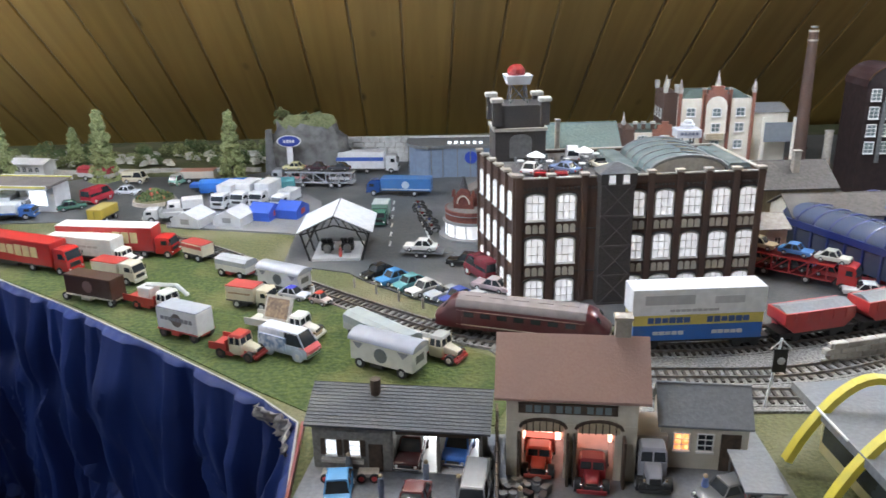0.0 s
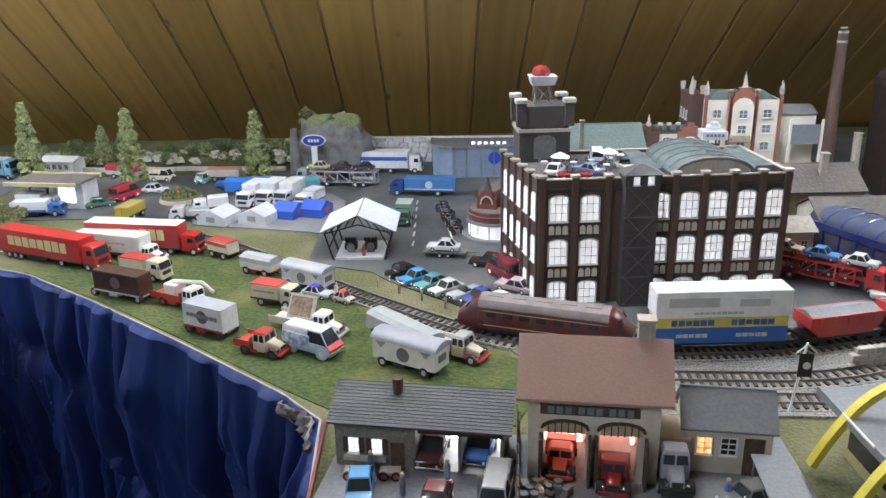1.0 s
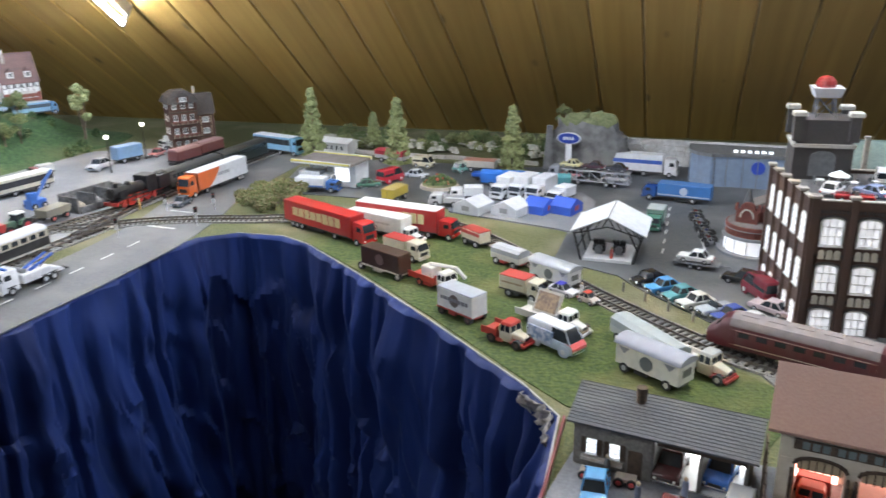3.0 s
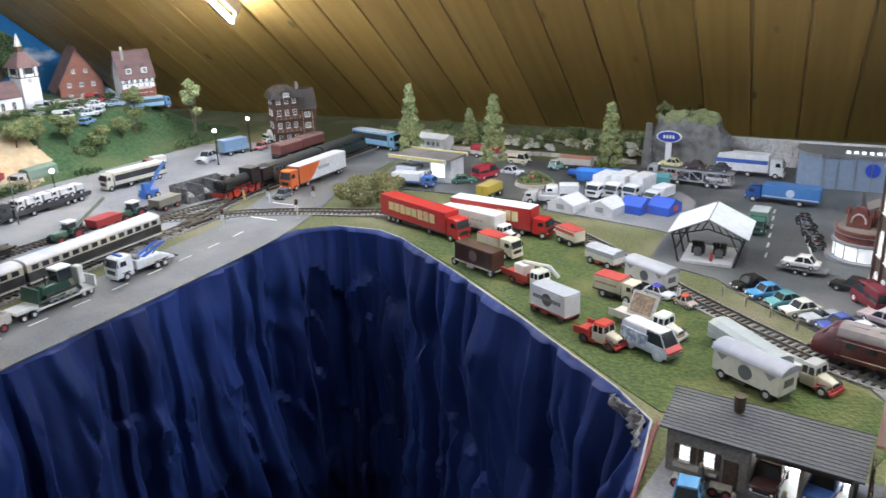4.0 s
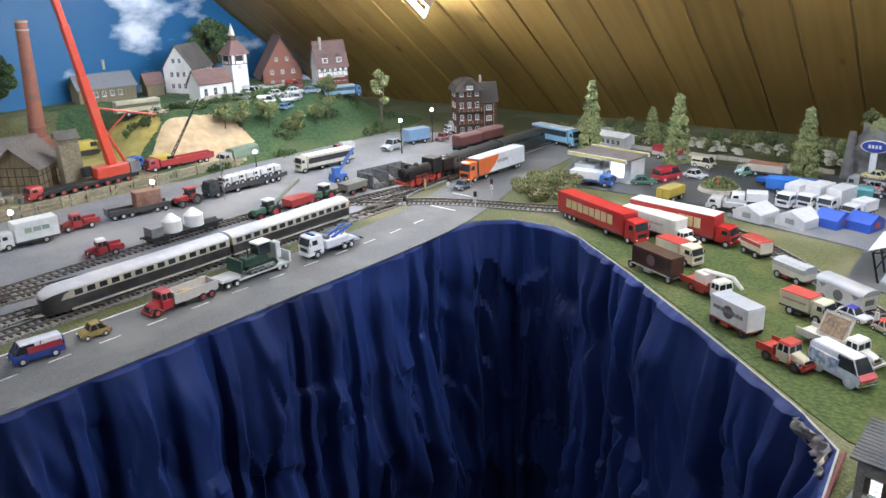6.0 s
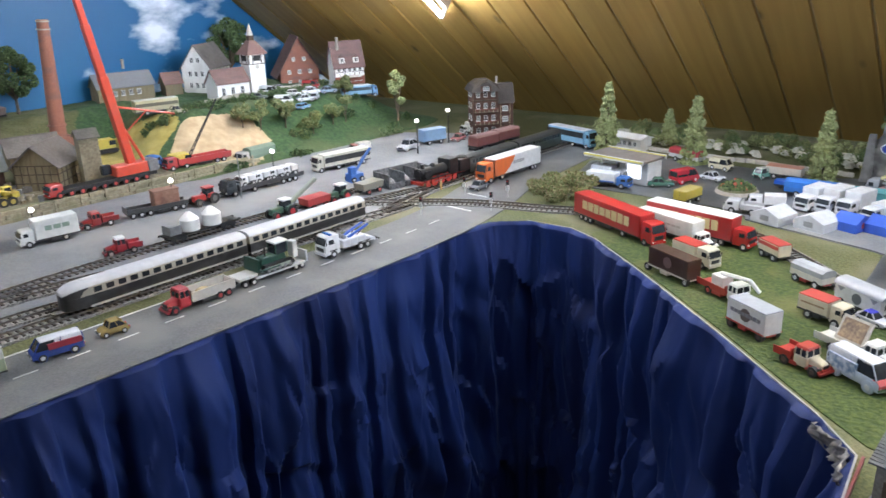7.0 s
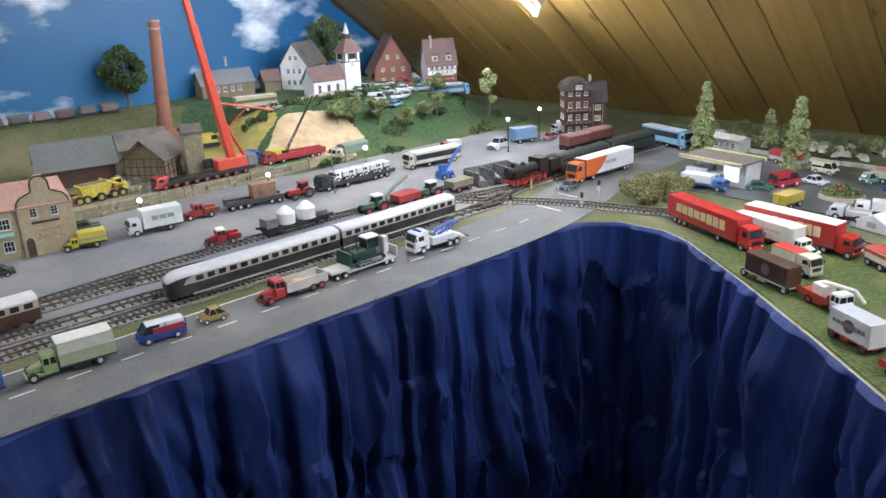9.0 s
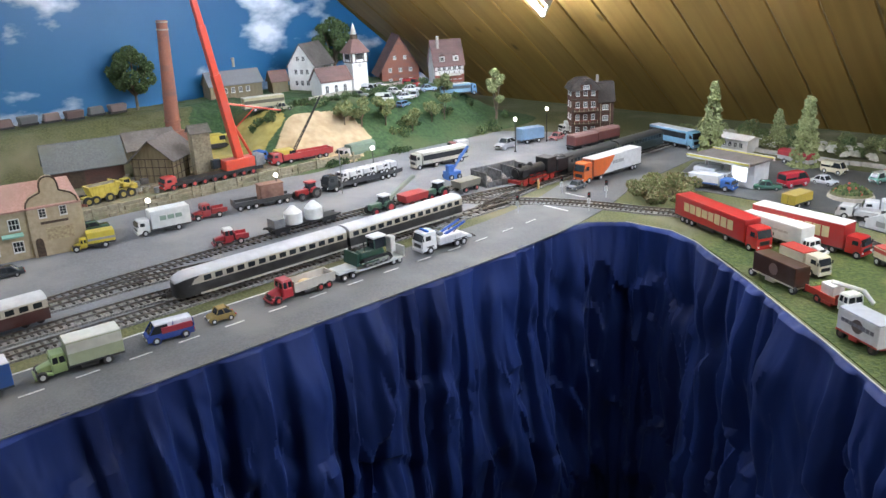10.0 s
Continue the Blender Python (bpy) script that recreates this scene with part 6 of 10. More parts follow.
def corner_shop():
    t = thing("round_showroom", "round red brick showroom with bright shop windows and arches", "shop", m=pose(0.045, 1.235, 0.0015, 0, 0, 0))
    part("plinth", Mesh().cyl((0, 0, 0), (0, 0, 0.004), 0.05, M_PAVE, n=28), t)
    part("shop_window", Mesh().cyl((0, 0, 0.004), (0, 0, 0.024), 0.040, M_LIT, n=28), t, "bright curved shop window")
    for i in range(14):
        a = math.pi * 2 * i / 14
        part("mullion", Mesh().cyl((0.0405 * math.cos(a), 0.0405 * math.sin(a), 0.004), (0.0405 * math.cos(a), 0.0405 * math.sin(a), 0.024), 0.0008, M_METAL, n=5), t)
    part("fascia", Mesh().cyl((0, 0, 0.024), (0, 0, 0.028), 0.0435, M_GREY_ROOF, 0.0425, n=28), t)
    part("upper_wall", Mesh().cyl((0, 0, 0.028), (0, 0, 0.037), 0.040, M_MAROON, 0.0395, n=28), t)
    part("terrace", Mesh().cyl((0, 0, 0.037), (0, 0, 0.0378), 0.0415, M_GREY_ROOF, n=28), t)
    part("parapet", Mesh().cyl((0, 0, 0.0378), (0, 0, 0.043), 0.0402, M_MAROON, n=28).cyl((0, 0, 0.043), (0, 0, 0.0436), 0.038, M_OLD_ROOF, n=28), t, "low red brick parapet")
    part("hall", Mesh().box((0.014, 0.016, 0.05), (0.044, 0.04, 0.026), M_MAROON), t, "red brick upper hall")
    part("hall_roof", Mesh().prism([(-0.026, 0.063), (0.026, 0.063), (0, 0.076)], 0.044, M_OLD_ROOF, pose(0.014, 0.016, 0)), t)
    for k, a in ((-0.012, -14), (0.024, 10)):
        mm = pose(k, -0.012, 0, 0, 0, a)
        g = part("gable", Mesh().prism([(-0.015, 0.038), (0.015, 0.038), (0.015, 0.062), (0.011, 0.062), (0.009, 0.069), (0.004, 0.073), (-0.004, 0.073), (-0.009, 0.069), (-0.011, 0.062), (-0.015, 0.062)], 0.006, M_MAROON, mm), t, "curved red brick gable")
        part("pale_arch", rib(-0.009, 0.009, -0.0034, 0.051, 0.012, 0.0012, mat=M_STONE), g, m=mm)
        for q in (-0.015, 0.015):
            part("pinnacle", Mesh().box((q, 0, 0.066), (0.005, 0.007, 0.01), M_MAROON, mm, top=(0.6, 0.6)), g)
    part("slate_turret", Mesh().cyl((-0.012, 0.012, 0.06), (-0.012, 0.012, 0.086), 0.009, M_SLATE, 0.002, n=8), t, "grey slate turret")


corner_shop()


# ---------------------------------------------------------------- hill and village
def ss(a, b, x):
    t = max(0.0, min(1.0, (x - a) / (b - a)))
    return t * t * (3 - 2 * t)


def hill_z(x, y):
    terrace = 0.022 * ss(-1.448, -1.456, x) * ss(1.12, 1.0, y)
    ridge = 0.02 + 0.09 * ss(-1.70, -1.90, x) if x < -1.46 else 0.0
    ridge *= ss(1.3, 1.0, y)
    hill = 0.108 * ss(-1.42 - 0.06 * noise.noise((y * 5, 0, 0)), -1.66, x) * ss(0.80, 1.02, y) * ss(1.74, 1.47, y)
    bump = 0.006 * noise.noise((x * 14, y * 14, 3)) + 0.003 * noise.noise((x * 40, y * 40, 1))
    z = max(terrace, ridge, hill)
    return z + bump * min(1, max(0, z - 0.024) / 0.02) - 0.002 + 0.0021 * (z > 0.001)


M_PALE_TIMBER = mixed("pale_timber", (0.22, 0.19, 0.13), (0.33, 0.29, 0.2), 200, 0.9, 0, 0.4, (0.18, 0.17, 0.1), 20)


def build_hill():
    nx, ny, x0, x1, y0, y1 = 190, 520, -2.14, -1.405, -0.95, 1.80
    vs = [(x0 + (x1 - x0) * i / nx, y0 + (y1 - y0) * j / ny) for j in range(ny + 1) for i in range(nx + 1)]
    vs = [(x, y, hill_z(x, y)) for x, y in vs]
    me = Mesh()
    quads = {M_HILL: [], M_EARTH: [], M_YELLOW_EARTH: [], M_GRASS: [], M_DIRT: []}
    for j in range(ny):
        for i in range(nx):
            a = j * (nx + 1) + i
            x, y, z = vs[a]
            k = 0.05 * noise.noise((x * 12, y * 12, 7))
            if ((x + 1.53) / 0.085) ** 2 + ((y - 1.035) / 0.12) ** 2 < 1 + 8 * k:
                m = M_EARTH
            elif ((x + 1.68) / 0.10) ** 2 + ((y - 0.86) / 0.13) ** 2 < 1 + 8 * k:
                m = M_YELLOW_EARTH
            elif x > -1.62 + k and y < 0.86:
                m = M_DIRT
            elif y > 0.84 + k:
                m = M_HILL
            else:
                m = M_GRASS
            quads[m].append((a, a + 1, a + nx + 2, a + nx + 1))
    me.v = vs
    for m, q in quads.items():
        if q:
            s = me.slot(m)
            me.f += q
            me.m += [s] * len(q)
    tagged(part("hill", me, smooth=180), "green flocked hill with a sandy quarry slope", "hill", "", "structure")
    # retaining wall of timbers
    t = thing("retaining_wall", "low retaining wall of weathered pale timbers", "wall")
    for row in range(3):
        for i in range(7):
            y = 0.45 + i * 0.09 + (row % 2) * 0.03
            part("plank", Mesh().box((-1.445 + 0.0012 * random.uniform(-1, 1), y, 0.0042 + row * 0.0078), (0.005, 0.0885, 0.0072), M_PALE_TIMBER, b=0.0008), t)
    for i in range(14):
        part("post", Mesh().box((-1.4415, 0.42 + i * 0.048, 0.0125), (0.003, 0.004, 0.025), M_PALE_TIMBER), t)


build_hill()


def on_hill(x, y, rz=0, dz=-0.004):
    return pose(x, y, hill_z(x, y) + dz, 0, 0, rz)


WD = M_GLASS_DARK


def church():
    t = thing("village_church", "white village church with brown roofs and a pointed spire", "church", m=pose(-1.745, 1.22, 0.100, 0, 0, 84))
    # local x runs along the nave, the camera sees its -y side
    part("nave_wall", Mesh().box((-0.017, 0, 0.023), (0.089, 0.06, 0.046), M_WHITE_WALL), t)
    for s in (1, -1):
        v = [(x, y, z + dz) for dz in (0, 0.002) for x, y, z in ((-0.065, s * 0.035, 0.044), (0.03, s * 0.035, 0.044), (0.03, 0, 0.078), (-0.065, 0, 0.078))]
        part("nave_roof", Mesh().raw(v, [(0, 1, 2, 3), (7, 6, 5, 4), (0, 4, 5, 1), (1, 5, 6, 2), (2, 6, 7, 3), (3, 7, 4, 0)], M_TILE), t)
    part("gable", Mesh().prism([(-0.03, 0.045), (0.03, 0.045), (0, 0.077)], 0.089, M_WHITE_WALL, Matrix.Translation((-0.017, 0, 0)) @ Matrix.Rotation(math.pi / 2, 4, "Z")), t)
    tw = part("tower", Mesh().box((0.055, -0.008, 0.055), (0.044, 0.044, 0.11), M_WHITE_WALL), t)
    bf = part("belfry", Mesh().box((0.055, -0.008, 0.098), (0.047, 0.047, 0.026), M_WHITE_WALL), tw, "white half-timbered belfry")
    for mm in (pose(0.055, -0.0318, 0), pose(0.0315, -0.008, 0, 0, 0, -90), pose(0.0785, -0.008, 0, 0, 0, 90)):
        part("sound_opening", Mesh().box((0, 0, 0.1), (0.02, 0.001, 0.014), M_BLACK, mm), bf)
        for x in (-0.0225, -0.012, 0.012, 0.0225):
            part("timber", Mesh().box((x, -0.0004, 0.098), (0.0018, 0.0012, 0.026), M_DARK_WOOD, mm), bf)
        for z in (0.0855, 0.1105):
            part("rail", Mesh().box((0, -0.0004, z), (0.047, 0.0012, 0.0018), M_DARK_WOOD, mm), bf)
    part("tower_roof", Mesh().box((0.055, -0.008, 0.126), (0.06, 0.06, 0.034), M_TILE, top=(0.28, 0.28)), tw, "brown pyramid tower roof")
    part("lantern", Mesh().box((0.055, -0.008, 0.149), (0.014, 0.014, 0.014), M_DARK_WOOD), tw)
    part("spire", Mesh().cyl((0.055, -0.008, 0.155), (0.055, -0.008, 0.185), 0.009, M_STONE, 0.0004, n=8), tw, "pale pointed spire")
    part("clock", Mesh().cyl((0.055, -0.0298, 0.078), (0.055, -0.0308, 0.078), 0.0055, M_STONE, n=16), tw)
    for x in (-0.046, -0.02, 0.006):
        window(t, x, 0.026, 0.009, 0.02, pose(0, -0.0302, 0), WD, arch=True, cols=2, rows=2, sill=False)


church()
wall_rows = lambda z: [("front", -0.03 + 0.02 * i, zz, 0.009, 0.012, WD) for i in range(4) for zz in z]
gable_house("white_farmhouse", "white half-timbered village house with dark roof", pose(-1.905, 1.245, 0.108, 0, 0, 116), 0.10, 0.085, 0.066, 0.056, M_WHITE_WALL, M_OLD_ROOF, windows=wall_rows((0.02, 0.05)) + [("left", -0.018 + 0.018 * i, z, 0.009, 0.013, WD) for i in range(3) for z in (0.02, 0.05)] + [("left", x, 0.085, 0.009, 0.012, WD) for x in (-0.009, 0.009)], timber=("front",))
gable_house("brick_farmhouse", "red brick barn house with a steep brown roof", pose(-1.87, 1.52, 0.085, 0, 0, 62), 0.11, 0.10, 0.055, 0.09, M_RED_BRICK, M_TILE, 0.014, axis="y", windows=[("front", x, z, 0.009, 0.010, M_GLASS_PALE) for x in (-0.03, 0.0, 0.03) for z in (0.02, 0.05)] + [("front", x, 0.085, 0.008, 0.009, M_GLASS_PALE) for x in (-0.015, 0.015)], doors=[("front", 0.045, 0.014, 0.026, M_DARK_WOOD)])
inn = gable_house("village_inn", "white village inn with a steep maroon roof", pose(-1.68, 1.545, 0.105, 0, 0, 66), 0.085, 0.06, 0.052, 0.062, M_WHITE_WALL, M_TILE, windows=[("front", -0.03 + 0.015 * i, z, 0.009, 0.012, WD) for i in range(5) for z in (0.016, 0.04)], chimneys=((-0.025, -0.008, 0.09, 0.125, 0.007),), timber=("front",))
for x in (-0.02, 0.02):
    dm = part("dormer", Mesh().box((x, -0.022, 0.066), (0.014, 0.02, 0.014), M_WHITE_WALL), inn, "small white dormer")
    part("dormer_roof", Mesh().prism([(-0.01, 0.073), (0.01, 0.073), (0, 0.081)], 0.024, M_TILE, pose(x, -0.02, 0)), dm)
    window(dm, x, 0.066, 0.009, 0.010, pose(0, -0.0322, 0), M_GLASS_DARK, cols=2, rows=2)
part("shop_front", Mesh().box((0, -0.0312, 0.012), (0.084, 0.002, 0.02), mixed("shop_red", (0.22, 0.06, 0.04), (0.32, 0.12, 0.08), 160, 0.7)), inn, "red painted ground floor")
part("awning", Mesh().prism([(0, 0.024), (-0.012, 0.02), (-0.012, 0.0212), (0, 0.0256)], 0.06, paint((0.5, 0.45, 0.4), 0.7), pose(0, -0.0322, 0, 0, 0, 90)), inn)
gable_house("village_barn", "long grey timber barn on the hill", pose(-1.96, 1.03, 0.095, 0, 0, 80), 0.14, 0.07, 0.05, 0.03, M_OLD_WOOD, M_GREY_ROOF, windows=wall_rows((0.035,)), category="barn", chimneys=((0.01, 0.0, 0.09, 0.112, 0.006),))
gable_house("village_hut", "small brown hut with red roof on the hill", pose(-1.93, 1.15, 0.105, 0, 0, 80), 0.045, 0.04, 0.035, 0.024, M_OLD_WOOD, M_TILE, category="hut")
gable_house("sawmill_barn", "long brick works shed with grey roof", pose(-1.67, 0.535, 0.02, 0, 0, 78), 0.14, 0.085, 0.045, 0.042, M_SAW_BRICK, M_SAW_ROOF, 0.008, doors=[("front", -0.02, 0.03, 0.034, M_DARK_WOOD)], category="shed")
gable_house("sawmill_hall", "open timber works hall with weathered roof", pose(-1.575, 0.665, 0.02, 0, 0, 40), 0.085, 0.10, 0.052, 0.035, M_OLD_WOOD, M_OLD_ROOF, 0.008, axis="y", category="shed", timber=("front", "right", "left"))
gable_house("back_shed", "small weathered shed with brown roof behind the works", pose(-1.74, 0.70, 0.03, 0, 0, 80), 0.10, 0.07, 0.034, 0.03, M_OLD_WOOD, M_OLD_ROOF, 0.006, category="shed")
gable_house("hopper_tower", "narrow weathered timber hopper tower", pose(-1.52, 0.722, 0.02, 0, 0, 80), 0.036, 0.034, 0.095, 0.012, M_PALE_TIMBER, M_OLD_ROOF, 0.004, category="tower")


M_OLD_TIMBER = mixed("timber_wall", (0.075, 0.033, 0.024), (0.125, 0.062, 0.042), 180, 0.8, 0, 0.2)
M_RED_TRIM = paint((0.26, 0.07, 0.05), 0.6)
M_DARK_ROOF = mixed("dark_tile_roof", (0.045, 0.038, 0.035), (0.075, 0.062, 0.056), 300, 0.85, 0, 0.5, (0.1, 0.085, 0.075), 25, stretch=(1, 1, 3))


def town_house():
    t = thing("timbered_tower_house", "tall half-timbered house with balconies and dark roof", "house", m=pose(-1.215, 1.585, 0.002, 0, 0, 52))
    part("wall", Mesh().box((-0.008, 0, 0.0575), (0.062, 0.06, 0.115), M_OLD_TIMBER), t)
    for k, z in enumerate((0.004, 0.034, 0.064, 0.092)):
        part("storey_beam", Mesh().box((-0.008, -0.031, z), (0.066, 0.004, 0.0028), M_DARK_WOOD), t)
        for i in range(7):
            part("timber", Mesh().box((-0.036 + i * 0.0093, -0.0304, z + 0.013), (0.0014, 0.0012, 0.024), M_DARK_WOOD), t)
        if k in (1, 2):
            b = part("balcony", Mesh().box((-0.008, -0.036, z), (0.058, 0.011, 0.0022), M_DARK_WOOD), t, "wooden balcony with red railing")
            part("railing", Mesh().box((-0.008, -0.041, z + 0.0085), (0.058, 0.0012, 0.0016), M_RED_TRIM), b)
            for i in range(11):
                part("baluster", Mesh().box((-0.036 + i * 0.0056, -0.041, z + 0.0045), (0.0011, 0.001, 0.008), M_RED_TRIM if i % 2 else M_OCHRE), b)
        for x in (-0.027, -0.008, 0.011):
            window(t, x, z + 0.0155, 0.0085, 0.0125, pose(0, -0.0304, 0), M_GLASS_DARK if (k + int(x * 1000)) % 2 else M_GLASS_PALE, cols=2, rows=2)
        for y in (-0.012, 0.01):
            window(t, -y, z + 0.0155, 0.0085, 0.0125, pose(-0.0392, 0, 0, 0, 0, -90), M_GLASS_PALE, cols=2, rows=2)
    part("roof", Mesh().prism([(-0.038, 0.113), (0.038, 0.113), (0.03, 0.128), (0.014, 0.14), (-0.014, 0.14), (-0.03, 0.128)], 0.078, M_DARK_ROOF, Matrix.Translation((-0.008, 0, 0)), tops=[1, 1, 0.86, 0.62, 0.62, 0.86]), t, "dark mansard roof")
    d = part("dormer", Mesh().box((-0.008, -0.03, 0.122), (0.026, 0.016, 0.014), M_OLD_TIMBER), t)
    part("dormer_roof", Mesh().prism([(-0.017, 0.128), (0.017, 0.128), (0, 0.139)], 0.024, M_DARK_ROOF, pose(-0.008, -0.03, 0)), d)
    window(d, -0.008, 0.122, 0.014, 0.008, pose(0, -0.0382, 0), M_GLASS_PALE, cols=3, rows=2)
    w = part("wing", Mesh().box((0.043, 0.004, 0.042), (0.042, 0.052, 0.084), M_OLD_TIMBER), t, "lower half-timbered wing")
    part("wing_roof", Mesh().prism([(-0.032, 0.082), (0.032, 0.082), (0.013, 0.128), (-0.013, 0.128)], 0.05, M_DARK_ROOF, Matrix.Translation((0.042, 0.004, 0)) @ Matrix.Rotation(math.pi / 2, 4, "Z")), w, "steep dark roof")
    part("chimney", Mesh().box((0.028, 0.004, 0.132), (0.006, 0.006, 0.026), M_CAP), t)
    for z in (0.004, 0.03, 0.056, 0.08):
        part("storey_beam", Mesh().box((0.043, -0.0224, z), (0.043, 0.0014, 0.0022), M_DARK_WOOD), w)
        if z < 0.07:
            for i in range(6):
                part("timber", Mesh().box((0.024 + i * 0.0078, -0.0224, z + 0.013), (0.0012, 0.0012, 0.024), M_OCHRE if i in (1, 4) else M_DARK_WOOD), w)
            window(w, 0.043, z + 0.0135, 0.013, 0.011, pose(0, -0.0226, 0), M_GLASS_PALE, cols=3, rows=2)


town_house()


def station():
    t = thing("station_building", "ochre station building with curved gable and pink roof", "station", m=pose(-1.335, 0.366, 0.002, 0, 0, 80))
    part("wall", Mesh().box((-0.06, 0.0, 0.04), (0.22, 0.07, 0.08), M_OCHRE), t)
    pink = mixed("pink_tiles", (0.42, 0.24, 0.19), (0.5, 0.3, 0.25), 300, 0.8, 0, 0.3, (0.36, 0.22, 0.18), 15)
    for s in (1, -1):
        v = [(x, y, z + dz) for dz in (0, 0.0025) for x, y, z in ((-0.17, s * 0.042, 0.078), (0.05, s * 0.042, 0.078), (0.04, 0, 0.112), (-0.17, 0, 0.112))]
        part("roof_slope", Mesh().raw(v, [(0, 1, 2, 3), (7, 6, 5, 4), (0, 4, 5, 1), (1, 5, 6, 2), (2, 6, 7, 3), (3, 7, 4, 0)], pink), t, "pale pink tiled roof")
    g = [(-0.03, 0), (0.046, 0), (0.046, 0.08), (0.044, 0.089), (0.038, 0.096), (0.029, 0.1), (0.0215, 0.103), (0.021, 0.114)] + [(0.008 + 0.013 * math.cos(a), 0.114 + 0.013 * math.sin(a)) for a in [math.pi * i / 6 for i in range(1, 6)]] + [(-0.005, 0.114), (-0.0055, 0.103), (-0.013, 0.1), (-0.022, 0.096), (-0.028, 0.089), (-0.03, 0.08)]
    gb = part("curved_gable", Mesh().prism(g, 0.012, M_OCHRE, y0=-0.034), t, "curved ochre gable front")
    edge = Mesh()
    for a, b in zip(g[2:], g[3:]):
        edge.cyl((a[0], -0.0405, a[1]), (b[0], -0.0405, b[1]), 0.0014, M_DARK_WOOD, n=5)
    part("coping", edge, gb, "dark brown coping")
    for x in (-0.008, 0.022):
        window(gb, x, 0.07, 0.01, 0.014, pose(0, -0.0402, 0), WD)
    part("sign_band", Mesh().box((0.007, -0.041, 0.054), (0.04, 0.001, 0.004), M_DARK_WOOD), gb)
    part("poster", Mesh().box((0.012, -0.041, 0.035), (0.04, 0.001, 0.02), mixed("poster", (0.5, 0.42, 0.25), (0.3, 0.22, 0.14), 260, 0.7)), gb)
    part("side_door", arch_panel(-0.02, 0.016, 0.012, 0.03, M_DARK_WOOD, pose(0, -0.0405, 0)), gb)
    part("door_canopy", Mesh().box((-0.055, -0.045, 0.043), (0.03, 0.02, 0.002), paint((0.3, 0.6, 0.48))), t, "pale green canopy")
    for x in (-0.05, -0.085, -0.12, -0.155):
        for z in (0.022, 0.058):
            window(t, x, z, 0.015, 0.017, pose(0, -0.0352, 0), WD, cols=3, rows=2)


station()


# ---------------------------------------------------------------- railway stock
def bogie(t, x, r=0.005):
    b = part("bogie", Mesh().box((x, 0, r + 0.001), (0.03, 0.02, 0.004), M_BLACK, b=0.0006), t)
    for k in (-0.009, 0.009):
        for s in (1, -1):
            part("wheel", Mesh().cyl((x + k, s * 0.0085, r), (x + k, s * 0.0105, r), r, M_BLACK, n=12), b)


def diesel(m):
    t = thing("diesel_locomotive", "dark red diesel locomotive with grey roof and cream lines", "locomotive", m=m)
    L, W = 0.186, 0.033
    h, z0 = L / 2, 0.008
    red = paint((0.075, 0.009, 0.013), 0.28)

    def ring(x, w, top):
        half = [(0.5, z0), (0.5, 0.029), (0.47, 0.0335), (0.36, 0.0385), (0.16, 0.0408)]
        pts = [(W * w * y, min(z, z0 + (z - z0) * top)) for y, z in half]
        return [(x, y, z) for y, z in pts] + [(x, -y, z) for y, z in reversed(pts)]
    xs = [(-h, 0.72, 0.42), (-h + 0.003, 0.82, 0.52), (-h + 0.009, 0.92, 0.66), (-h + 0.015, 0.97, 0.9), (-h + 0.022, 1.0, 1.0)]
    body = part("body", loft([ring(*q) for q in xs] + [ring(-x, w, k) for x, w, k in reversed(xs)], red), t, smooth=28)
    top = [(-0.49, 0.0318), (-0.475, 0.0342), (-0.365, 0.0392), (-0.16, 0.0416), (0.16, 0.0416), (0.365, 0.0392), (0.475, 0.0342), (0.49, 0.0318)]
    roof = part("roof", loft([[(x, W * y, z) for y, z in top] for x in (-h + 0.024, h - 0.024)], mixed("dusty_roof", (0.16, 0.135, 0.13), (0.21, 0.18, 0.175), 90, 0.6, 0, 0.1)), t, "dull brownish grey roof", smooth=30)
    for i in range(5):
        part("roof_hatch", Mesh().box((-0.052 + i * 0.026, 0, 0.0418), (0.017, 0.011, 0.0009), paint((0.2, 0.17, 0.165), 0.6), b=0.0003), roof)
    for s in (1, -1):
        part("cream_line", Mesh().box((0, s * (W / 2 + 0.0002), 0.0125), (L - 0.05, 0.0006, 0.0008), paint((0.5, 0.44, 0.34))), t)
        part("cream_line", Mesh().box((0, s * (W / 2 + 0.0002), 0.0285), (L - 0.05, 0.0006, 0.0006), paint((0.42, 0.3, 0.26))), t)
        for i in range(7):
            part("side_window", Mesh().box((-0.054 + i * 0.018, s * (W / 2 + 0.0002), 0.0245), (0.0105, 0.0007, 0.0052), WD), t)
        for x in (-h + 0.028, h - 0.028):
            part("cab_door", Mesh().box((x, s * (W / 2 + 0.0001), 0.0195), (0.006, 0.0008, 0.019), paint((0.085, 0.01, 0.014), 0.3), b=0.0002), t)
        for k in (-1, 1):
            part("windscreen", Mesh().box((0, 0, 0), (0.0012, W * 0.36, 0.0065), WD, Matrix.Translation((s * (h - 0.0118), k * W * 0.21, 0.0318)) @ Matrix.Rotation(s * -0.62, 4, "Y")), t)
            part("headlight", Mesh().cyl((s * (h - 0.001), k * 0.0085, 0.0165), (s * (h + 0.001), k * 0.0085, 0.0165), 0.0019, paint((0.7, 0.68, 0.6)), n=8), t)
            part("buffer", Mesh().cyl((s * (h - 0.002), k * 0.009, 0.0105), (s * (h + 0.004), k * 0.009, 0.0105), 0.0017, M_BLACK, n=8), t)
    for x in (-0.062, -0.036, 0.036, 0.062):
        bogie(t, x)
    part("tank", Mesh().box((0, 0, 0.006), (0.036, 0.024, 0.006), M_BLACK, b=0.001), t)


TZ = 0.0072


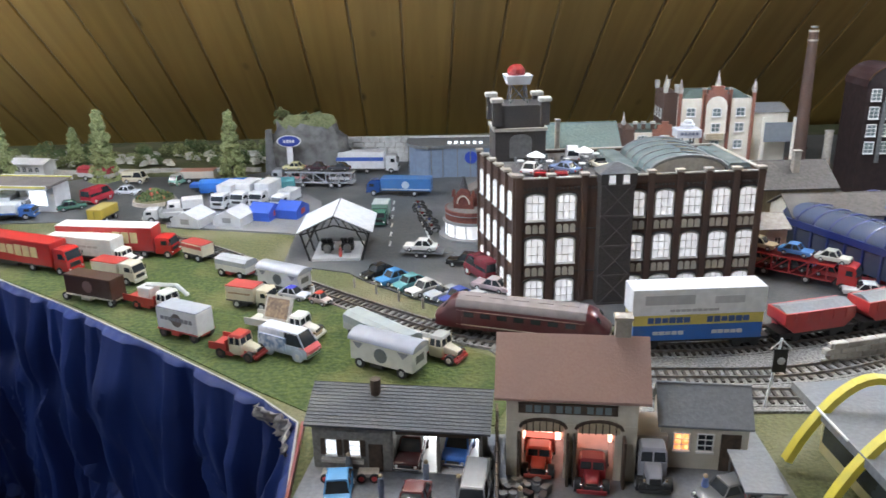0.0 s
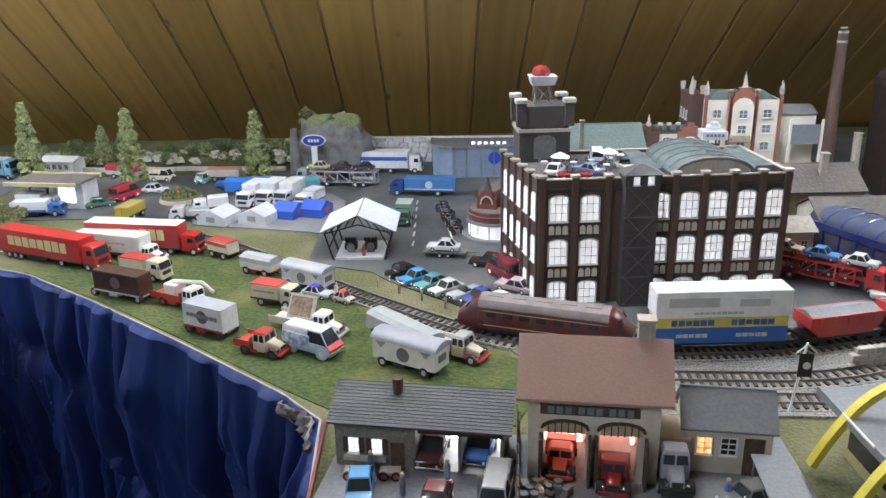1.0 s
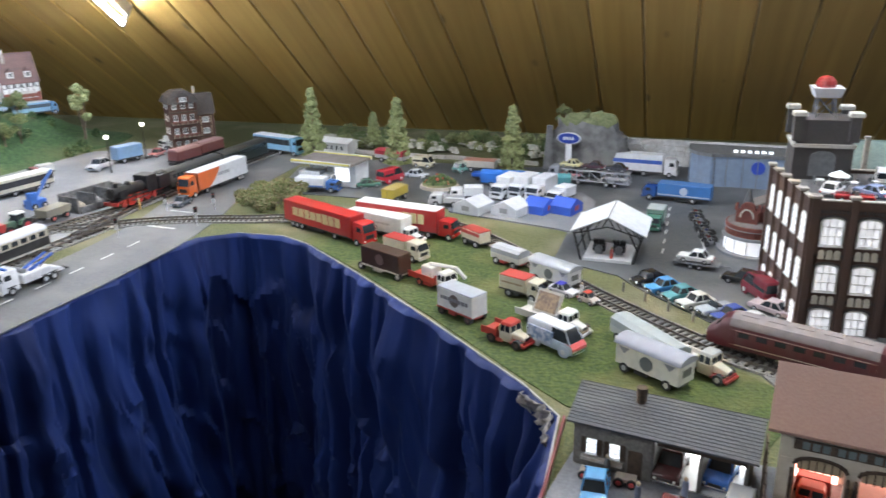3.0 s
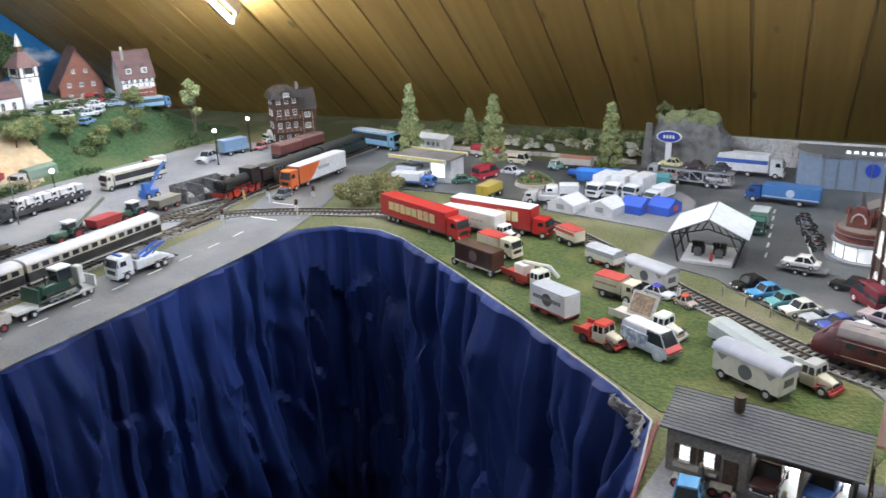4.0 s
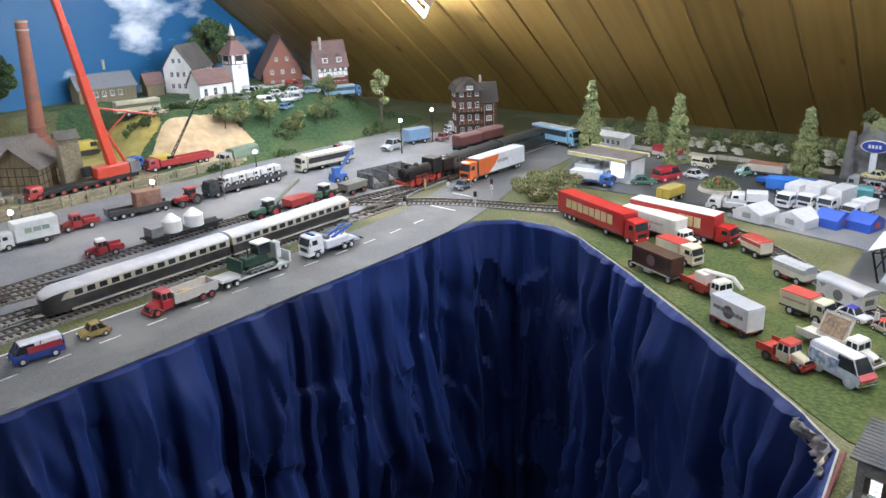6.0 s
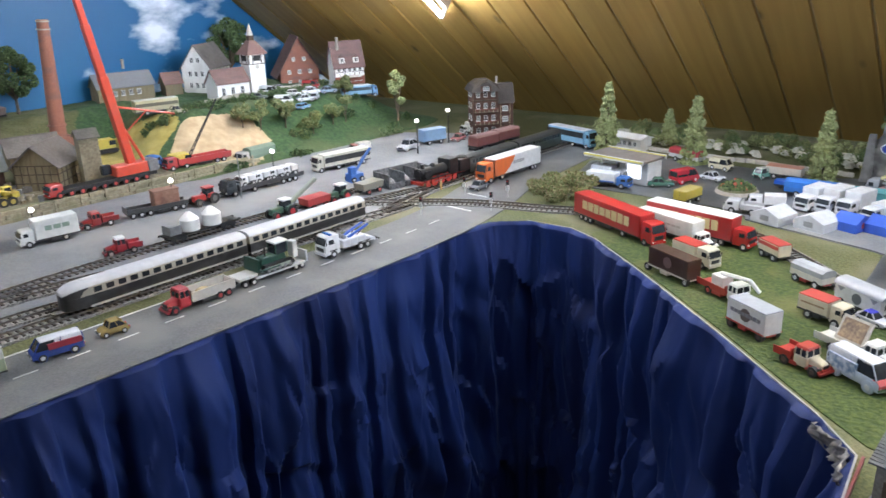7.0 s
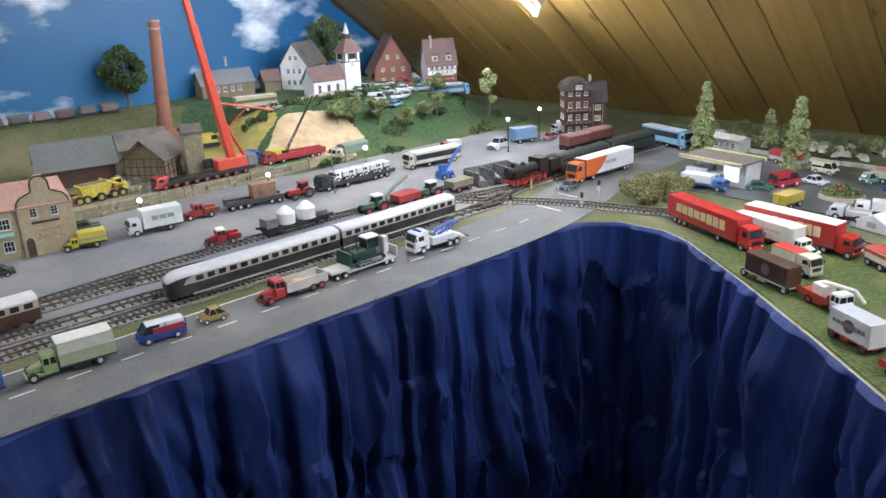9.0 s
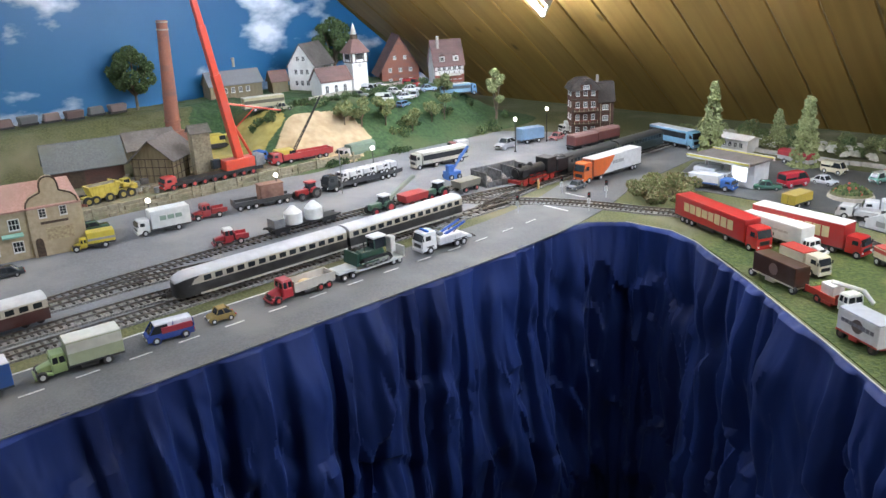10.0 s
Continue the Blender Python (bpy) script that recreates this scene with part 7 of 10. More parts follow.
def rolling(x, length):
    """Front and rear, on the branch line, of a vehicle whose front stands at x."""
    P = [p for p in smooth_path(BRANCH, 0.002) if p.x > -0.3]
    i = min(range(len(P)), key=lambda k: abs(P[k].x - x))
    j = next(k for k in range(i, len(P)) if (P[k] - P[i]).length >= length)
    return P[i], P[j]


TRAIN = [rolling(0.006, 0.186)]
for length in (0.15, 0.09, 0.09):
    TRAIN.append(rolling(TRAIN[-1][1].x + 0.009, length))
diesel(along(*TRAIN[0], 0, TZ))


def wagon_frame(t, L, W=0.029):
    part("underframe", Mesh().box((0, 0, 0.0105), (L, W * 0.9, 0.003), M_BLACK), t)
    for x in (-L * 0.35, L * 0.35):
        bogie(t, x)
    for s in (1, -1):
        for k in (-1, 1):
            part("buffer", Mesh().cyl((s * L / 2, k * 0.01, 0.011), (s * (L / 2 + 0.004), k * 0.01, 0.011), 0.0016, M_BLACK, n=8), t)


def container_wagon(m):
    t = thing("container_wagon", "flat wagon with white over yellow and blue swap bodies", "wagon", m=m)
    wagon_frame(t, 0.15)
    L = 0.132
    part("lower_container", Mesh().box((0, 0, 0.0205), (L, 0.029, 0.017), paint((0.02, 0.12, 0.42)), b=0.0005), t, "blue and yellow swap body")
    part("yellow_band", Mesh().box((0, 0, 0.034), (L, 0.0292, 0.0105), paint((0.62, 0.5, 0.12)), b=0.0005), t)
    for s in (1, -1):
        for k in (-0.03, 0.03):
            part("lettering", bars(6, k - 0.022, k + 0.022, 0.034, 0.006, (0.05, 0.1, 0.25), s * 0.0148, 5), t)
            part("lettering", bars(5, k - 0.016, k + 0.016, 0.02, 0.004, (0.55, 0.55, 0.55), s * 0.0147, 6), t)
    part("upper_container", Mesh().box((0, 0, 0.0535), (L + 0.003, 0.03, 0.0275), paint((0.74, 0.74, 0.75)), b=0.0006), t, "white swap body")
    for s in (1, -1):
        part("picture_panel", Mesh().box((0.03, s * 0.0152, 0.056), (0.05, 0.0004, 0.010), paint((0.45, 0.45, 0.47))), t)
        part("picture_panel", Mesh().box((-0.03, s * 0.0152, 0.055), (0.03, 0.0004, 0.008), paint((0.5, 0.5, 0.52))), t)
        part("lettering", bars(9, -0.02, 0.03, 0.0445, 0.003, (0.4, 0.4, 0.42), s * 0.0152, 8), t)


container_wagon(along(*TRAIN[1], 0.0, TZ))


def red_hopper(m):
    t = thing("hopper_wagon", "red hopper wagon with grey top", "wagon", "hopper wagons", m=m)
    wagon_frame(t, 0.09)
    rd = paint((0.42, 0.035, 0.035))
    part("hopper", Mesh().prism([(-0.03, 0.012), (0.03, 0.012), (0.042, 0.022), (0.042, 0.034), (-0.042, 0.034), (-0.042, 0.022)], 0.03, rd), t, soft=0.0006)
    for x in (-0.03, -0.015, 0.0, 0.015, 0.03):
        for s in (1, -1):
            part("side_rib", Mesh().box((x, s * 0.0153, 0.028), (0.0014, 0.001, 0.011), rd), t)
    part("lid", Mesh().prism([(-0.013, 0.034), (0.013, 0.034), (0, 0.038)], 0.08, M_GREY_ROOF, Matrix.Rotation(math.pi / 2, 4, "Z")), t, "grey ridged lid")
    for k in (-0.025, 0.025):
        part("chute", Mesh().box((k, -0.013, 0.012), (0.014, 0.008, 0.01), paint((0.55, 0.05, 0.05)), top=(1.3, 1)), t)


for ends in TRAIN[2:]:
    red_hopper(along(*ends, 0, TZ))


def railcar(name, label, m, L, lower, upper, roofc, nose=True, z=0.038, W=0.033, n=14, skirt=None):
    t = thing(name, label, "train", m=m)
    h = L / 2
    pl, pu, pr = paint(lower, 0.3), paint(upper, 0.35), paint(roofc, 0.4)
    x1 = h - (0.03 if nose else 0)
    part("lower_body", Mesh().box(((x1 - h) / 2, 0, 0.0135), (x1 + h, W, 0.015), pl), t)
    if skirt:
        part("skirt", Mesh().box(((x1 - h) / 2, 0, 0.0065), (x1 + h, W * 1.01, 0.003), paint(skirt)), t)
    part("window_band", Mesh().box(((x1 - h) / 2, 0, 0.0265), (x1 + h, W * 0.99, 0.011), pu), t)
    arc = [(W * 0.5 * math.cos(a), 0.032 + (z - 0.032) * math.sin(a)) for a in [math.pi * i / 8 for i in range(9)]]
    part("roof", Mesh().prism(arc, x1 + h, pr, Matrix.Translation(((x1 - h) / 2, 0, 0)) @ Matrix.Rotation(math.pi / 2, 4, "Z")), t, "silver grey rounded roof", smooth=50)
    for i in range(n):
        x = -h + 0.012 + (x1 + h - 0.024) * i / (n - 1)
        for s in (1, -1):
            part("side_window", Mesh().box((x, s * W * 0.497, 0.0265), ((x1 + h) / n * 0.62, 0.0006, 0.007), WD), t)
    if nose:
        steps = [(0.0, 1.0, 1.0), (0.3, 0.985, 0.99), (0.55, 0.94, 0.96), (0.75, 0.85, 0.91), (0.9, 0.70, 0.84), (1.0, 0.46, 0.76)]

        def nose_ring(k, w, top, shape):
            return [(x1 + 0.03 * k, W * w * y, 0.006 + (zz - 0.006) * (top if zz > 0.025 else 1.0)) for y, zz in shape]
        for nm, shape, mat in (("nose_lower", [(-0.5, 0.006), (0.5, 0.006), (0.5, 0.021), (-0.5, 0.021)], pl),
                               ("nose_band", [(-0.495, 0.021), (0.495, 0.021), (0.495, 0.032), (-0.495, 0.032)], pl),
                               ("nose_roof", [(math.cos(a) * 0.5, 0.0318 + (z - 0.032) * math.sin(a)) for a in [math.pi * i / 8 for i in range(9)]], pr)):
            part(nm, loft([nose_ring(k, w, tp, shape) for k, w, tp in steps], mat), t, smooth=40)
        for s in (1, -1):
            part("cream_sweep", Mesh().prism([(x1 - 0.004, 0.0215), (x1 + 0.011, 0.0215), (x1 + 0.006, 0.028), (x1 - 0.004, 0.0315)], 0.0012, pu, y0=s * W * 0.492), t)
        part("windscreen", Mesh().box((h - 0.0035, 0, 0.0265), (0.002, W * 0.5, 0.006), WD), t)
    for x in (-h + 0.03, x1 - 0.02):
        bogie(t, x)
    return t


railcar("streamlined_railcar", "black and cream streamlined railcar with silver roof", along((-0.948, 0.405), (-0.948, 0.671), 0, TZ), 0.266, (0.02, 0.018, 0.018), (0.42, 0.38, 0.3), (0.5, 0.51, 0.53), skirt=(0.4, 0.38, 0.34))
railcar("railcar_trailer", "black and cream trailer car with silver roof", along((-0.948, 0.676), (-0.95, 0.908), 0, TZ), 0.232, (0.02, 0.018, 0.018), (0.42, 0.38, 0.3), (0.5, 0.51, 0.53), nose=False, skirt=(0.4, 0.38, 0.34))
railcar("passenger_coach", "brown and cream passenger coach with pale roof", along((-1.018, 0.267), (-1.018, 0.067), 0, TZ), 0.2, (0.07, 0.02, 0.015), (0.5, 0.45, 0.36), (0.6, 0.6, 0.6), nose=False, n=12)
railcar("express_coach", "dark green express coach with grey roof", along((-0.995, 1.237), (-0.995, 1.398), 0, TZ), 0.16, (0.022, 0.03, 0.025), (0.03, 0.04, 0.033), (0.03, 0.033, 0.034), nose=False)
railcar("express_coach", "dark green express coach with grey roof", along((-0.995, 1.403), (-0.995, 1.564), 0, TZ), 0.16, (0.022, 0.03, 0.025), (0.03, 0.04, 0.033), (0.03, 0.033, 0.034), nose=False)


def steam_engine(m):
    t = thing("steam_locomotive", "black steam locomotive with red wheels and tender", "locomotive", m=m)
    red = paint((0.42, 0.03, 0.02), 0.4)
    part("frame", Mesh().box((0, 0, 0.011), (0.13, 0.018, 0.004), red), t)
    part("boiler", Mesh().cyl((-0.01, 0, 0.026), (0.062, 0, 0.026), 0.0105, M_BLACK, n=18), t, smooth=50)
    part("smokebox_door", Mesh().cyl((0.062, 0, 0.026), (0.0645, 0, 0.026), 0.0085, M_BLACK, n=18), t)
    part("chimney", Mesh().cyl((0.05, 0, 0.034), (0.05, 0, 0.044), 0.004, M_BLACK, n=12), t)
    part("dome", Mesh().ball((0.022, 0, 0.036), 0.006, M_BLACK), t)
    part("cab", Mesh().box((-0.024, 0, 0.029), (0.026, 0.032, 0.03), M_BLACK, b=0.001), t)
    part("running_board", Mesh().box((0.02, 0, 0.0165), (0.085, 0.031, 0.0015), M_BLACK), t)
    part("buffer_beam", Mesh().box((0.066, 0, 0.0105), (0.003, 0.031, 0.006), red), t)
    for s in (1, -1):
        part("smoke_deflector", Mesh().box((0.05, s * 0.0145, 0.026), (0.018, 0.001, 0.014), M_BLACK), t)
        for x, r in ((-0.012, 0.0095), (0.008, 0.0095), (0.028, 0.0095), (0.047, 0.006), (-0.03, 0.006)):
            part("driving_wheel", Mesh().cyl((x, s * 0.0085, r), (x, s * 0.0115, r), r, red, n=16), t)
        part("coupling_rod", Mesh().box((0.008, s * 0.0125, 0.009), (0.045, 0.001, 0.002), M_CHROME), t)
    part("tender", Mesh().box((-0.066, 0, 0.0245), (0.048, 0.031, 0.024), M_BLACK, b=0.0012), t)
    part("coal", Mesh().ball((-0.066, 0, 0.036), 0.013, M_BLACK, sz=0.4), t)
    for x in (-0.08, -0.053):
        bogie(t, x)


steam_engine(along((-0.994, 1.095), (-0.995, 1.235), 0, TZ))


def silo_wagon(m):
    t = thing("silo_wagon", "black flat wagon carrying two white cement silos", "wagon", m=m)
    wagon_frame(t, 0.13)
    for x in (-0.022, 0.018):
        s = part("silo", Mesh().cyl((x, 0, 0.012), (x, 0, 0.03), 0.0155, paint((0.72, 0.72, 0.7)), n=16), t, "white silo", smooth=50)
        part("silo_top", Mesh().cyl((x, 0, 0.03), (x, 0, 0.041), 0.0155, paint((0.72, 0.72, 0.7)), 0.004, n=16), s, smooth=50)
        part("silo_label", Mesh().box((x, -0.0155, 0.02), (0.01, 0.001, 0.004), paint((0.5, 0.05, 0.05))), s)
    part("platform_box", Mesh().box((0.05, 0, 0.02), (0.02, 0.024, 0.014), M_METAL), t)


silo_wagon(along((-1.1, 0.63), (-1.1, 0.765), 0, 0.0055))
for i in range(2):
    bx = thing("goods_wagon", "reddish brown covered goods wagon", "wagon", "goods wagons", along((-1.128, 1.425 + i * 0.082), (-1.122, 1.50 + i * 0.082), 0, 0.002))
    wagon_frame(bx, 0.075)
    part("body", Mesh().box((0, 0, 0.022), (0.073, 0.03, 0.02), paint((0.16, 0.05, 0.045), 0.6), b=0.0005), bx)
    part("roof", Mesh().box((0, 0, 0.0335), (0.076, 0.031, 0.004), paint((0.22, 0.12, 0.11), 0.7), b=0.001, top=(1, 0.7)), bx)
for i in range(6):
    y = 0.02 + i * 0.175
    x = -1.90 - 0.0 * i
    bx = thing("ore_wagon", "small dusty freight wagon on the upper line", "wagon", "upper line wagons", pose(-1.93, 0.46 + i * 0.05, hill_z(-1.93, 0.46 + i * 0.05) + 0.002, 0, 0, 92))
    part("body", Mesh().box((0, 0, 0.016), (0.036, 0.022, 0.016), paint(((0.15, 0.10, 0.09), (0.13, 0.13, 0.13), (0.2, 0.15, 0.14))[i % 3], 0.8), b=0.002, top=(1.15, 1.2) if i % 2 else (0.9, 0.6)), bx)
    part("underframe", Mesh().box((0, 0, 0.006), (0.04, 0.016, 0.006), M_BLACK), bx)


# ---------------------------------------------------------------- circus convoy on the meadow
CR, RD, CW = (0.62, 0.56, 0.42), (0.42, 0.04, 0.03), (0.72, 0.70, 0.64)
REDB = (0.45, 0.024, 0.022)
LET = (0.70, 0.58, 0.30)
G1 = 0.0012
truck("red circus articulated lorry with cream lettering", along((-0.494, 1.069), (-0.671, 1.138), 0.0145, G1), 0.19, 0.029, 0.042, "modern", REDB, boxc=REDB, letters=(8, LET, 0.36, 0.44), group="circus lorries", axles=[0.08, 0.03, -0.05, -0.062, -0.074])
truck("red circus lorry with white roof and cream lettering", along((-0.378, 1.137), (-0.55, 1.157), 0.0145, G1), 0.172, 0.029, 0.044, "modern", REDB, boxc=REDB, roofc=(0.75, 0.74, 0.72), letters=(8, LET, 0.36, 0.44), group="circus lorries", capH=0.03, axles=[0.08, 0.045, -0.05, -0.065])
truck("cream white circus lorry with a long box body", along((-0.425, 1.105), (-0.555, 1.14), 0.0145, G1), 0.135, 0.028, 0.035, "bonnet", CW, boxc=CW, capH=0.021, nose=0.028, letters=(7, (0.5, 0.47, 0.4), 0.3, 0.12), axles=[0.058, -0.05, -0.038, 0.02])
truck("dark brown closed circus trailer on white frame", along((-0.386, 0.963), (-0.458, 0.991), 0.011, G1), 0.074, 0.024, 0.034, "none", boxc=(0.05, 0.022, 0.012), chassis=(0.6, 0.56, 0.48), medallion=(0.2, 0.13, 0.12), axles=[-0.038, 0.034], category="trailer")
truck("cream and red circus bus with red roof", along((-0.388, 1.03), (-0.455, 1.055), 0.012, G1), 0.07, 0.024, 0.028, "modern", CR, boxc=CR, roofc=RD, capH=0.029, chassis=RD, wing=RD)


def crane_truck(m):
    t = truck("white and red circus crane truck", m, 0.085, 0.027, 0.024, "bonnet", CW, RD, load="flat", boxc=RD, chassis=RD, rim=(0.45, 0.05, 0.04))
    part("crane_base", Mesh().box((-0.012, 0, 0.02), (0.02, 0.018, 0.014), paint(CW), b=0.001), t)
    part("crane_jib", Mesh().cyl((-0.014, 0, 0.028), (0.03, 0.004, 0.033), 0.003, paint(CW), 0.002, n=6), t)
    part("jib_head", Mesh().cyl((0.03, 0.004, 0.033), (0.045, 0.006, 0.022), 0.0025, paint((0.6, 0.6, 0.6)), n=6), t)


crane_truck(along((-0.305, 0.935), (-0.372, 0.967), 0.013, G1))
truck("white circus box trailer with grey roof and oval emblem", along((-0.25, 0.862), (-0.305, 0.888), 0.0125, G1), 0.058, 0.026, 0.0345, "none", boxc=(0.66, 0.66, 0.65), roofc=(0.33, 0.35, 0.38), chassis=RD, letters=(8, (0.2, 0.2, 0.22), 0.4, 0.18), medallion=(0.12, 0.09, 0.08), axles=[-0.022, 0.022], rim=(0.06, 0.03, 0.03), category="trailer")
truck("cream and red circus tractor truck with red roof", along((-0.178, 0.818), (-0.232, 0.838), 0.0115, G1), 0.056, 0.026, 0.022, "bonnet", CR, RD, RD, load="flat", boxc=RD, chassis=RD, rim=(0.08, 0.04, 0.03), capH=0.026)
tv = car("white and blue printed delivery van with red bonnet", (0.50, 0.56, 0.66), along((-0.125, 0.815), (-0.182, 0.845), 0.0115, G1), 0.064, 0.024, 0.029, "van", roof=(0.66, 0.67, 0.70), category="van")
part("bonnet", Mesh().prism([(0.022, 0.0155), (0.0325, 0.009), (0.0328, 0.0125), (0.0285, 0.0163)], 0.0225, paint((0.5, 0.04, 0.04))), tv, "red bonnet")
part("printed_side", Mesh().box((-0.012, 0, 0.016), (0.034, 0.0243, 0.014), mixed("blue_print", (0.12, 0.2, 0.36), (0.55, 0.6, 0.68), 170, 0.4)), tv, "blue and white printed side")
t = truck("cream circus flatbed carrying a framed painting", along((-0.125, 0.862), (-0.212, 0.897), 0.013, G1), 0.09, 0.026, 0.022, "bonnet", CW, CW, load="flat", boxc=(0.55, 0.53, 0.48), chassis=(0.3, 0.2, 0.1))
pn = thing("painted_panel", "large framed picture panel leaning on the flatbed", "picture", m=along((-0.125, 0.862), (-0.212, 0.897), 0.013, G1 + 0.012) @ pose(-0.012, 0, 0))
part("frame", Mesh().box((0, 0, 0.014), (0.034, 0.003, 0.028), M_STONE, pose(0, 0, 0, -28, 0, 0)), pn)
part("picture", Mesh().box((0, -0.002, 0.014), (0.028, 0.001, 0.022), mixed("print", (0.35, 0.25, 0.15), (0.15, 0.1, 0.08), 260, 0.6), pose(0, 0, 0, -28, 0, 0)), pn)
truck("cream circus panel van with red roof and lettering", along((-0.196, 0.947), (-0.25, 0.965), 0.0115, G1), 0.058, 0.024, 0.027, "modern", CR, boxc=CR, roofc=(0.45, 0.06, 0.05), capH=0.026, capL=0.017, letters=(7, (0.3, 0.2, 0.12), 0.4, 0.12), category="van")
truck("white living wagon with grey rounded roof and garlands", along((-0.165, 0.992), (-0.232, 1.028), 0.0125, G1), 0.066, 0.026, 0.034, "none", load="wagon", boxc=(0.62, 0.62, 0.6), roofc=(0.34, 0.35, 0.37), medallion=(0.12, 0.13, 0.14), axles=[-0.022, 0.022], group="living wagons", category="wagon")
truck("cream circus stall trailer with red roof", along((-0.325, 1.115), (-0.365, 1.14), 0.01, G1), 0.042, 0.022, 0.025, "none", boxc=CR, roofc=(0.42, 0.05, 0.04), stripe=((0.42, 0.05, 0.04), 0.75, 0.3), axles=[-0.012, 0.012], category="trailer")
truck("grey tarpaulin circus truck with red chassis", along((-0.25, 1.05), (-0.295, 1.072), 0.011, G1), 0.052, 0.024, 0.026, "none", load="tilt", boxc=(0.6, 0.57, 0.5), roofc=(0.36, 0.37, 0.38), chassis=RD, axles=[-0.016, 0.016], category="trailer")
car("red and white striped tiny car on the meadow", (0.55, 0.45, 0.4), along((-0.132, 0.962), (-0.152, 0.974), 0.006, G1), 0.026, 0.014, 0.014, "bug", roof=(0.5, 0.06, 0.04))
car("small white police style car beside the living wagon", (0.62, 0.62, 0.66), along((-0.158, 0.975), (-0.198, 0.992), 0.008, G1), 0.04, 0.017, 0.014, "saloon", roof=(0.06, 0.06, 0.4))
truck("long grey tarpaulin trailer on the meadow", along((-0.03, 0.818), (-0.095, 0.882), 0.013, G1), 0.10, 0.027, 0.028, "none", load="tilt", boxc=(0.34, 0.35, 0.33), roofc=(0.3, 0.33, 0.32), axles=[-0.036, 0.036], rim=(0.6, 0.58, 0.5), category="trailer")
truck("white living wagon with grey rounded roof and round picture", along((-0.018, 0.779), (-0.078, 0.812), 0.0135, G1), 0.074, 0.027, 0.038, "none", load="wagon", boxc=(0.66, 0.64, 0.58), roofc=(0.3, 0.31, 0.35), medallion=(0.12, 0.13, 0.14), axles=[-0.026, 0.024], group="living wagons", category="wagon")
truck("cream circus tractor with red wings", along((0.026, 0.808), (-0.042, 0.845), 0.0115, G1), 0.078, 0.026, 0.02, "bonnet", CR, RD, (0.35, 0.35, 0.33), load="flat", boxc=(0.62, 0.6, 0.55), chassis=RD, rim=(0.6, 0.55, 0.45), capH=0.027)

# ---------------------------------------------------------------- parked cars and show ground
PARK = [((-0.088, 1.043), (0.012, 0.012, 0.014), "black vintage saloon car", "bug"), ((-0.067, 1.022), (0.08, 0.28, 0.55), "bright blue small parked car", "saloon"), ((-0.044, 1.003), (0.12, 0.33, 0.34), "teal green parked car", "bug"),
        ((-0.025, 0.985), (0.66, 0.64, 0.58), "cream white parked saloon car", "saloon"), ((-0.002, 0.972), (0.42, 0.44, 0.46), "silver grey open parked car", "open"), ((0.016, 0.957), (0.06, 0.09, 0.32), "dark blue parked saloon car", "saloon"), ((0.038, 0.945), (0.70, 0.70, 0.68), "white parked saloon car", "saloon"), ((0.060, 0.93), (0.36, 0.37, 0.38), "silver rounded parked car", "bug")]
for (x, y), c, lab, st in PARK:
    car(lab, c, pose(x + 0.009, y + 0.018, 0.0015, 0, 0, 222), 0.046, 0.0185, 0.0165, st, group="parked cars")
for i in range(7):
    p = thing("bollard", "small pale grey bollard by the track", "bollard", "bollards", pose(-0.105 + 0.03 * i, 1.025 - 0.0225 * i, 0))
    part("post", Mesh().cyl((0, 0, 0), (0, 0, 0.012), 0.0016, M_CAP, n=7), p)
    part("cap", Mesh().ball((0, 0, 0.0122), 0.0017, M_CAP, nu=7, nv=4), p)
tr = thing("car_trailer", "flat grey car trailer", "trailer", m=pose(-0.025, 1.14, 0.0015, 0, 0, 172))
part("bed", Mesh().box((0, 0, 0.007), (0.06, 0.022, 0.002), M_METAL), tr)
part("drawbar", Mesh().cyl((-0.03, 0, 0.006), (-0.045, 0, 0.006), 0.001, M_METAL, n=5), tr)
for x in (-0.006, 0.006):
    for s in (1, -1):
        wheel(tr, x, s * 0.011, 0.0035, 0.003)
car("white saloon car carried on a flat trailer", (0.70, 0.70, 0.67), pose(-0.027, 1.14, 0.0095, 0, 0, 172), 0.046, 0.019, 0.016)
car("black saloon towing a trailer", (0.02, 0.02, 0.02), pose(0.035, 1.098, 0.0015, 0, 0, 165), 0.05, 0.02, 0.018)
car("dark red panel van", (0.16, 0.02, 0.03), pose(0.056, 1.055, 0.0015, 0, 0, 120), 0.055, 0.024, 0.028, "van")
car("pale pink saloon beside the factory wall", (0.5, 0.4, 0.4), pose(0.068, 1.012, 0.0015, 0, 0, 150), 0.05, 0.02, 0.016)

white_box = (0.72, 0.72, 0.73)
for x, y, a in ((-0.375, 1.405, 258), (-0.345, 1.415, 258), (-0.312, 1.415, 256)):
    truck("white box lorry on the show ground", pose(x, y, 0.0027, 0, 0, a), 0.075, 0.027, 0.036, "modern", white_box, boxc=white_box, capH=0.027, group="white lorries")
truck("white delivery lorry beside blue tents", pose(-0.272, 1.395, 0.0027, 0, 0, 250), 0.06, 0.026, 0.026, "modern", white_box, boxc=white_box, capH=0.024, group="white lorries")
truck("white lorry with teal tarpaulin", pose(-0.31, 1.475, 0.0015, 0, 0, 10), 0.075, 0.027, 0.03, "none", load="tilt", boxc=(0.1, 0.3, 0.35), roofc=(0.08, 0.3, 0.33))
truck("long blue tarpaulin trailer", pose(-0.40, 1.475, 0.0015, 0, 0, 5), 0.085, 0.027, 0.03, "none", load="tilt", boxc=(0.03, 0.15, 0.5), roofc=(0.03, 0.18, 0.6))
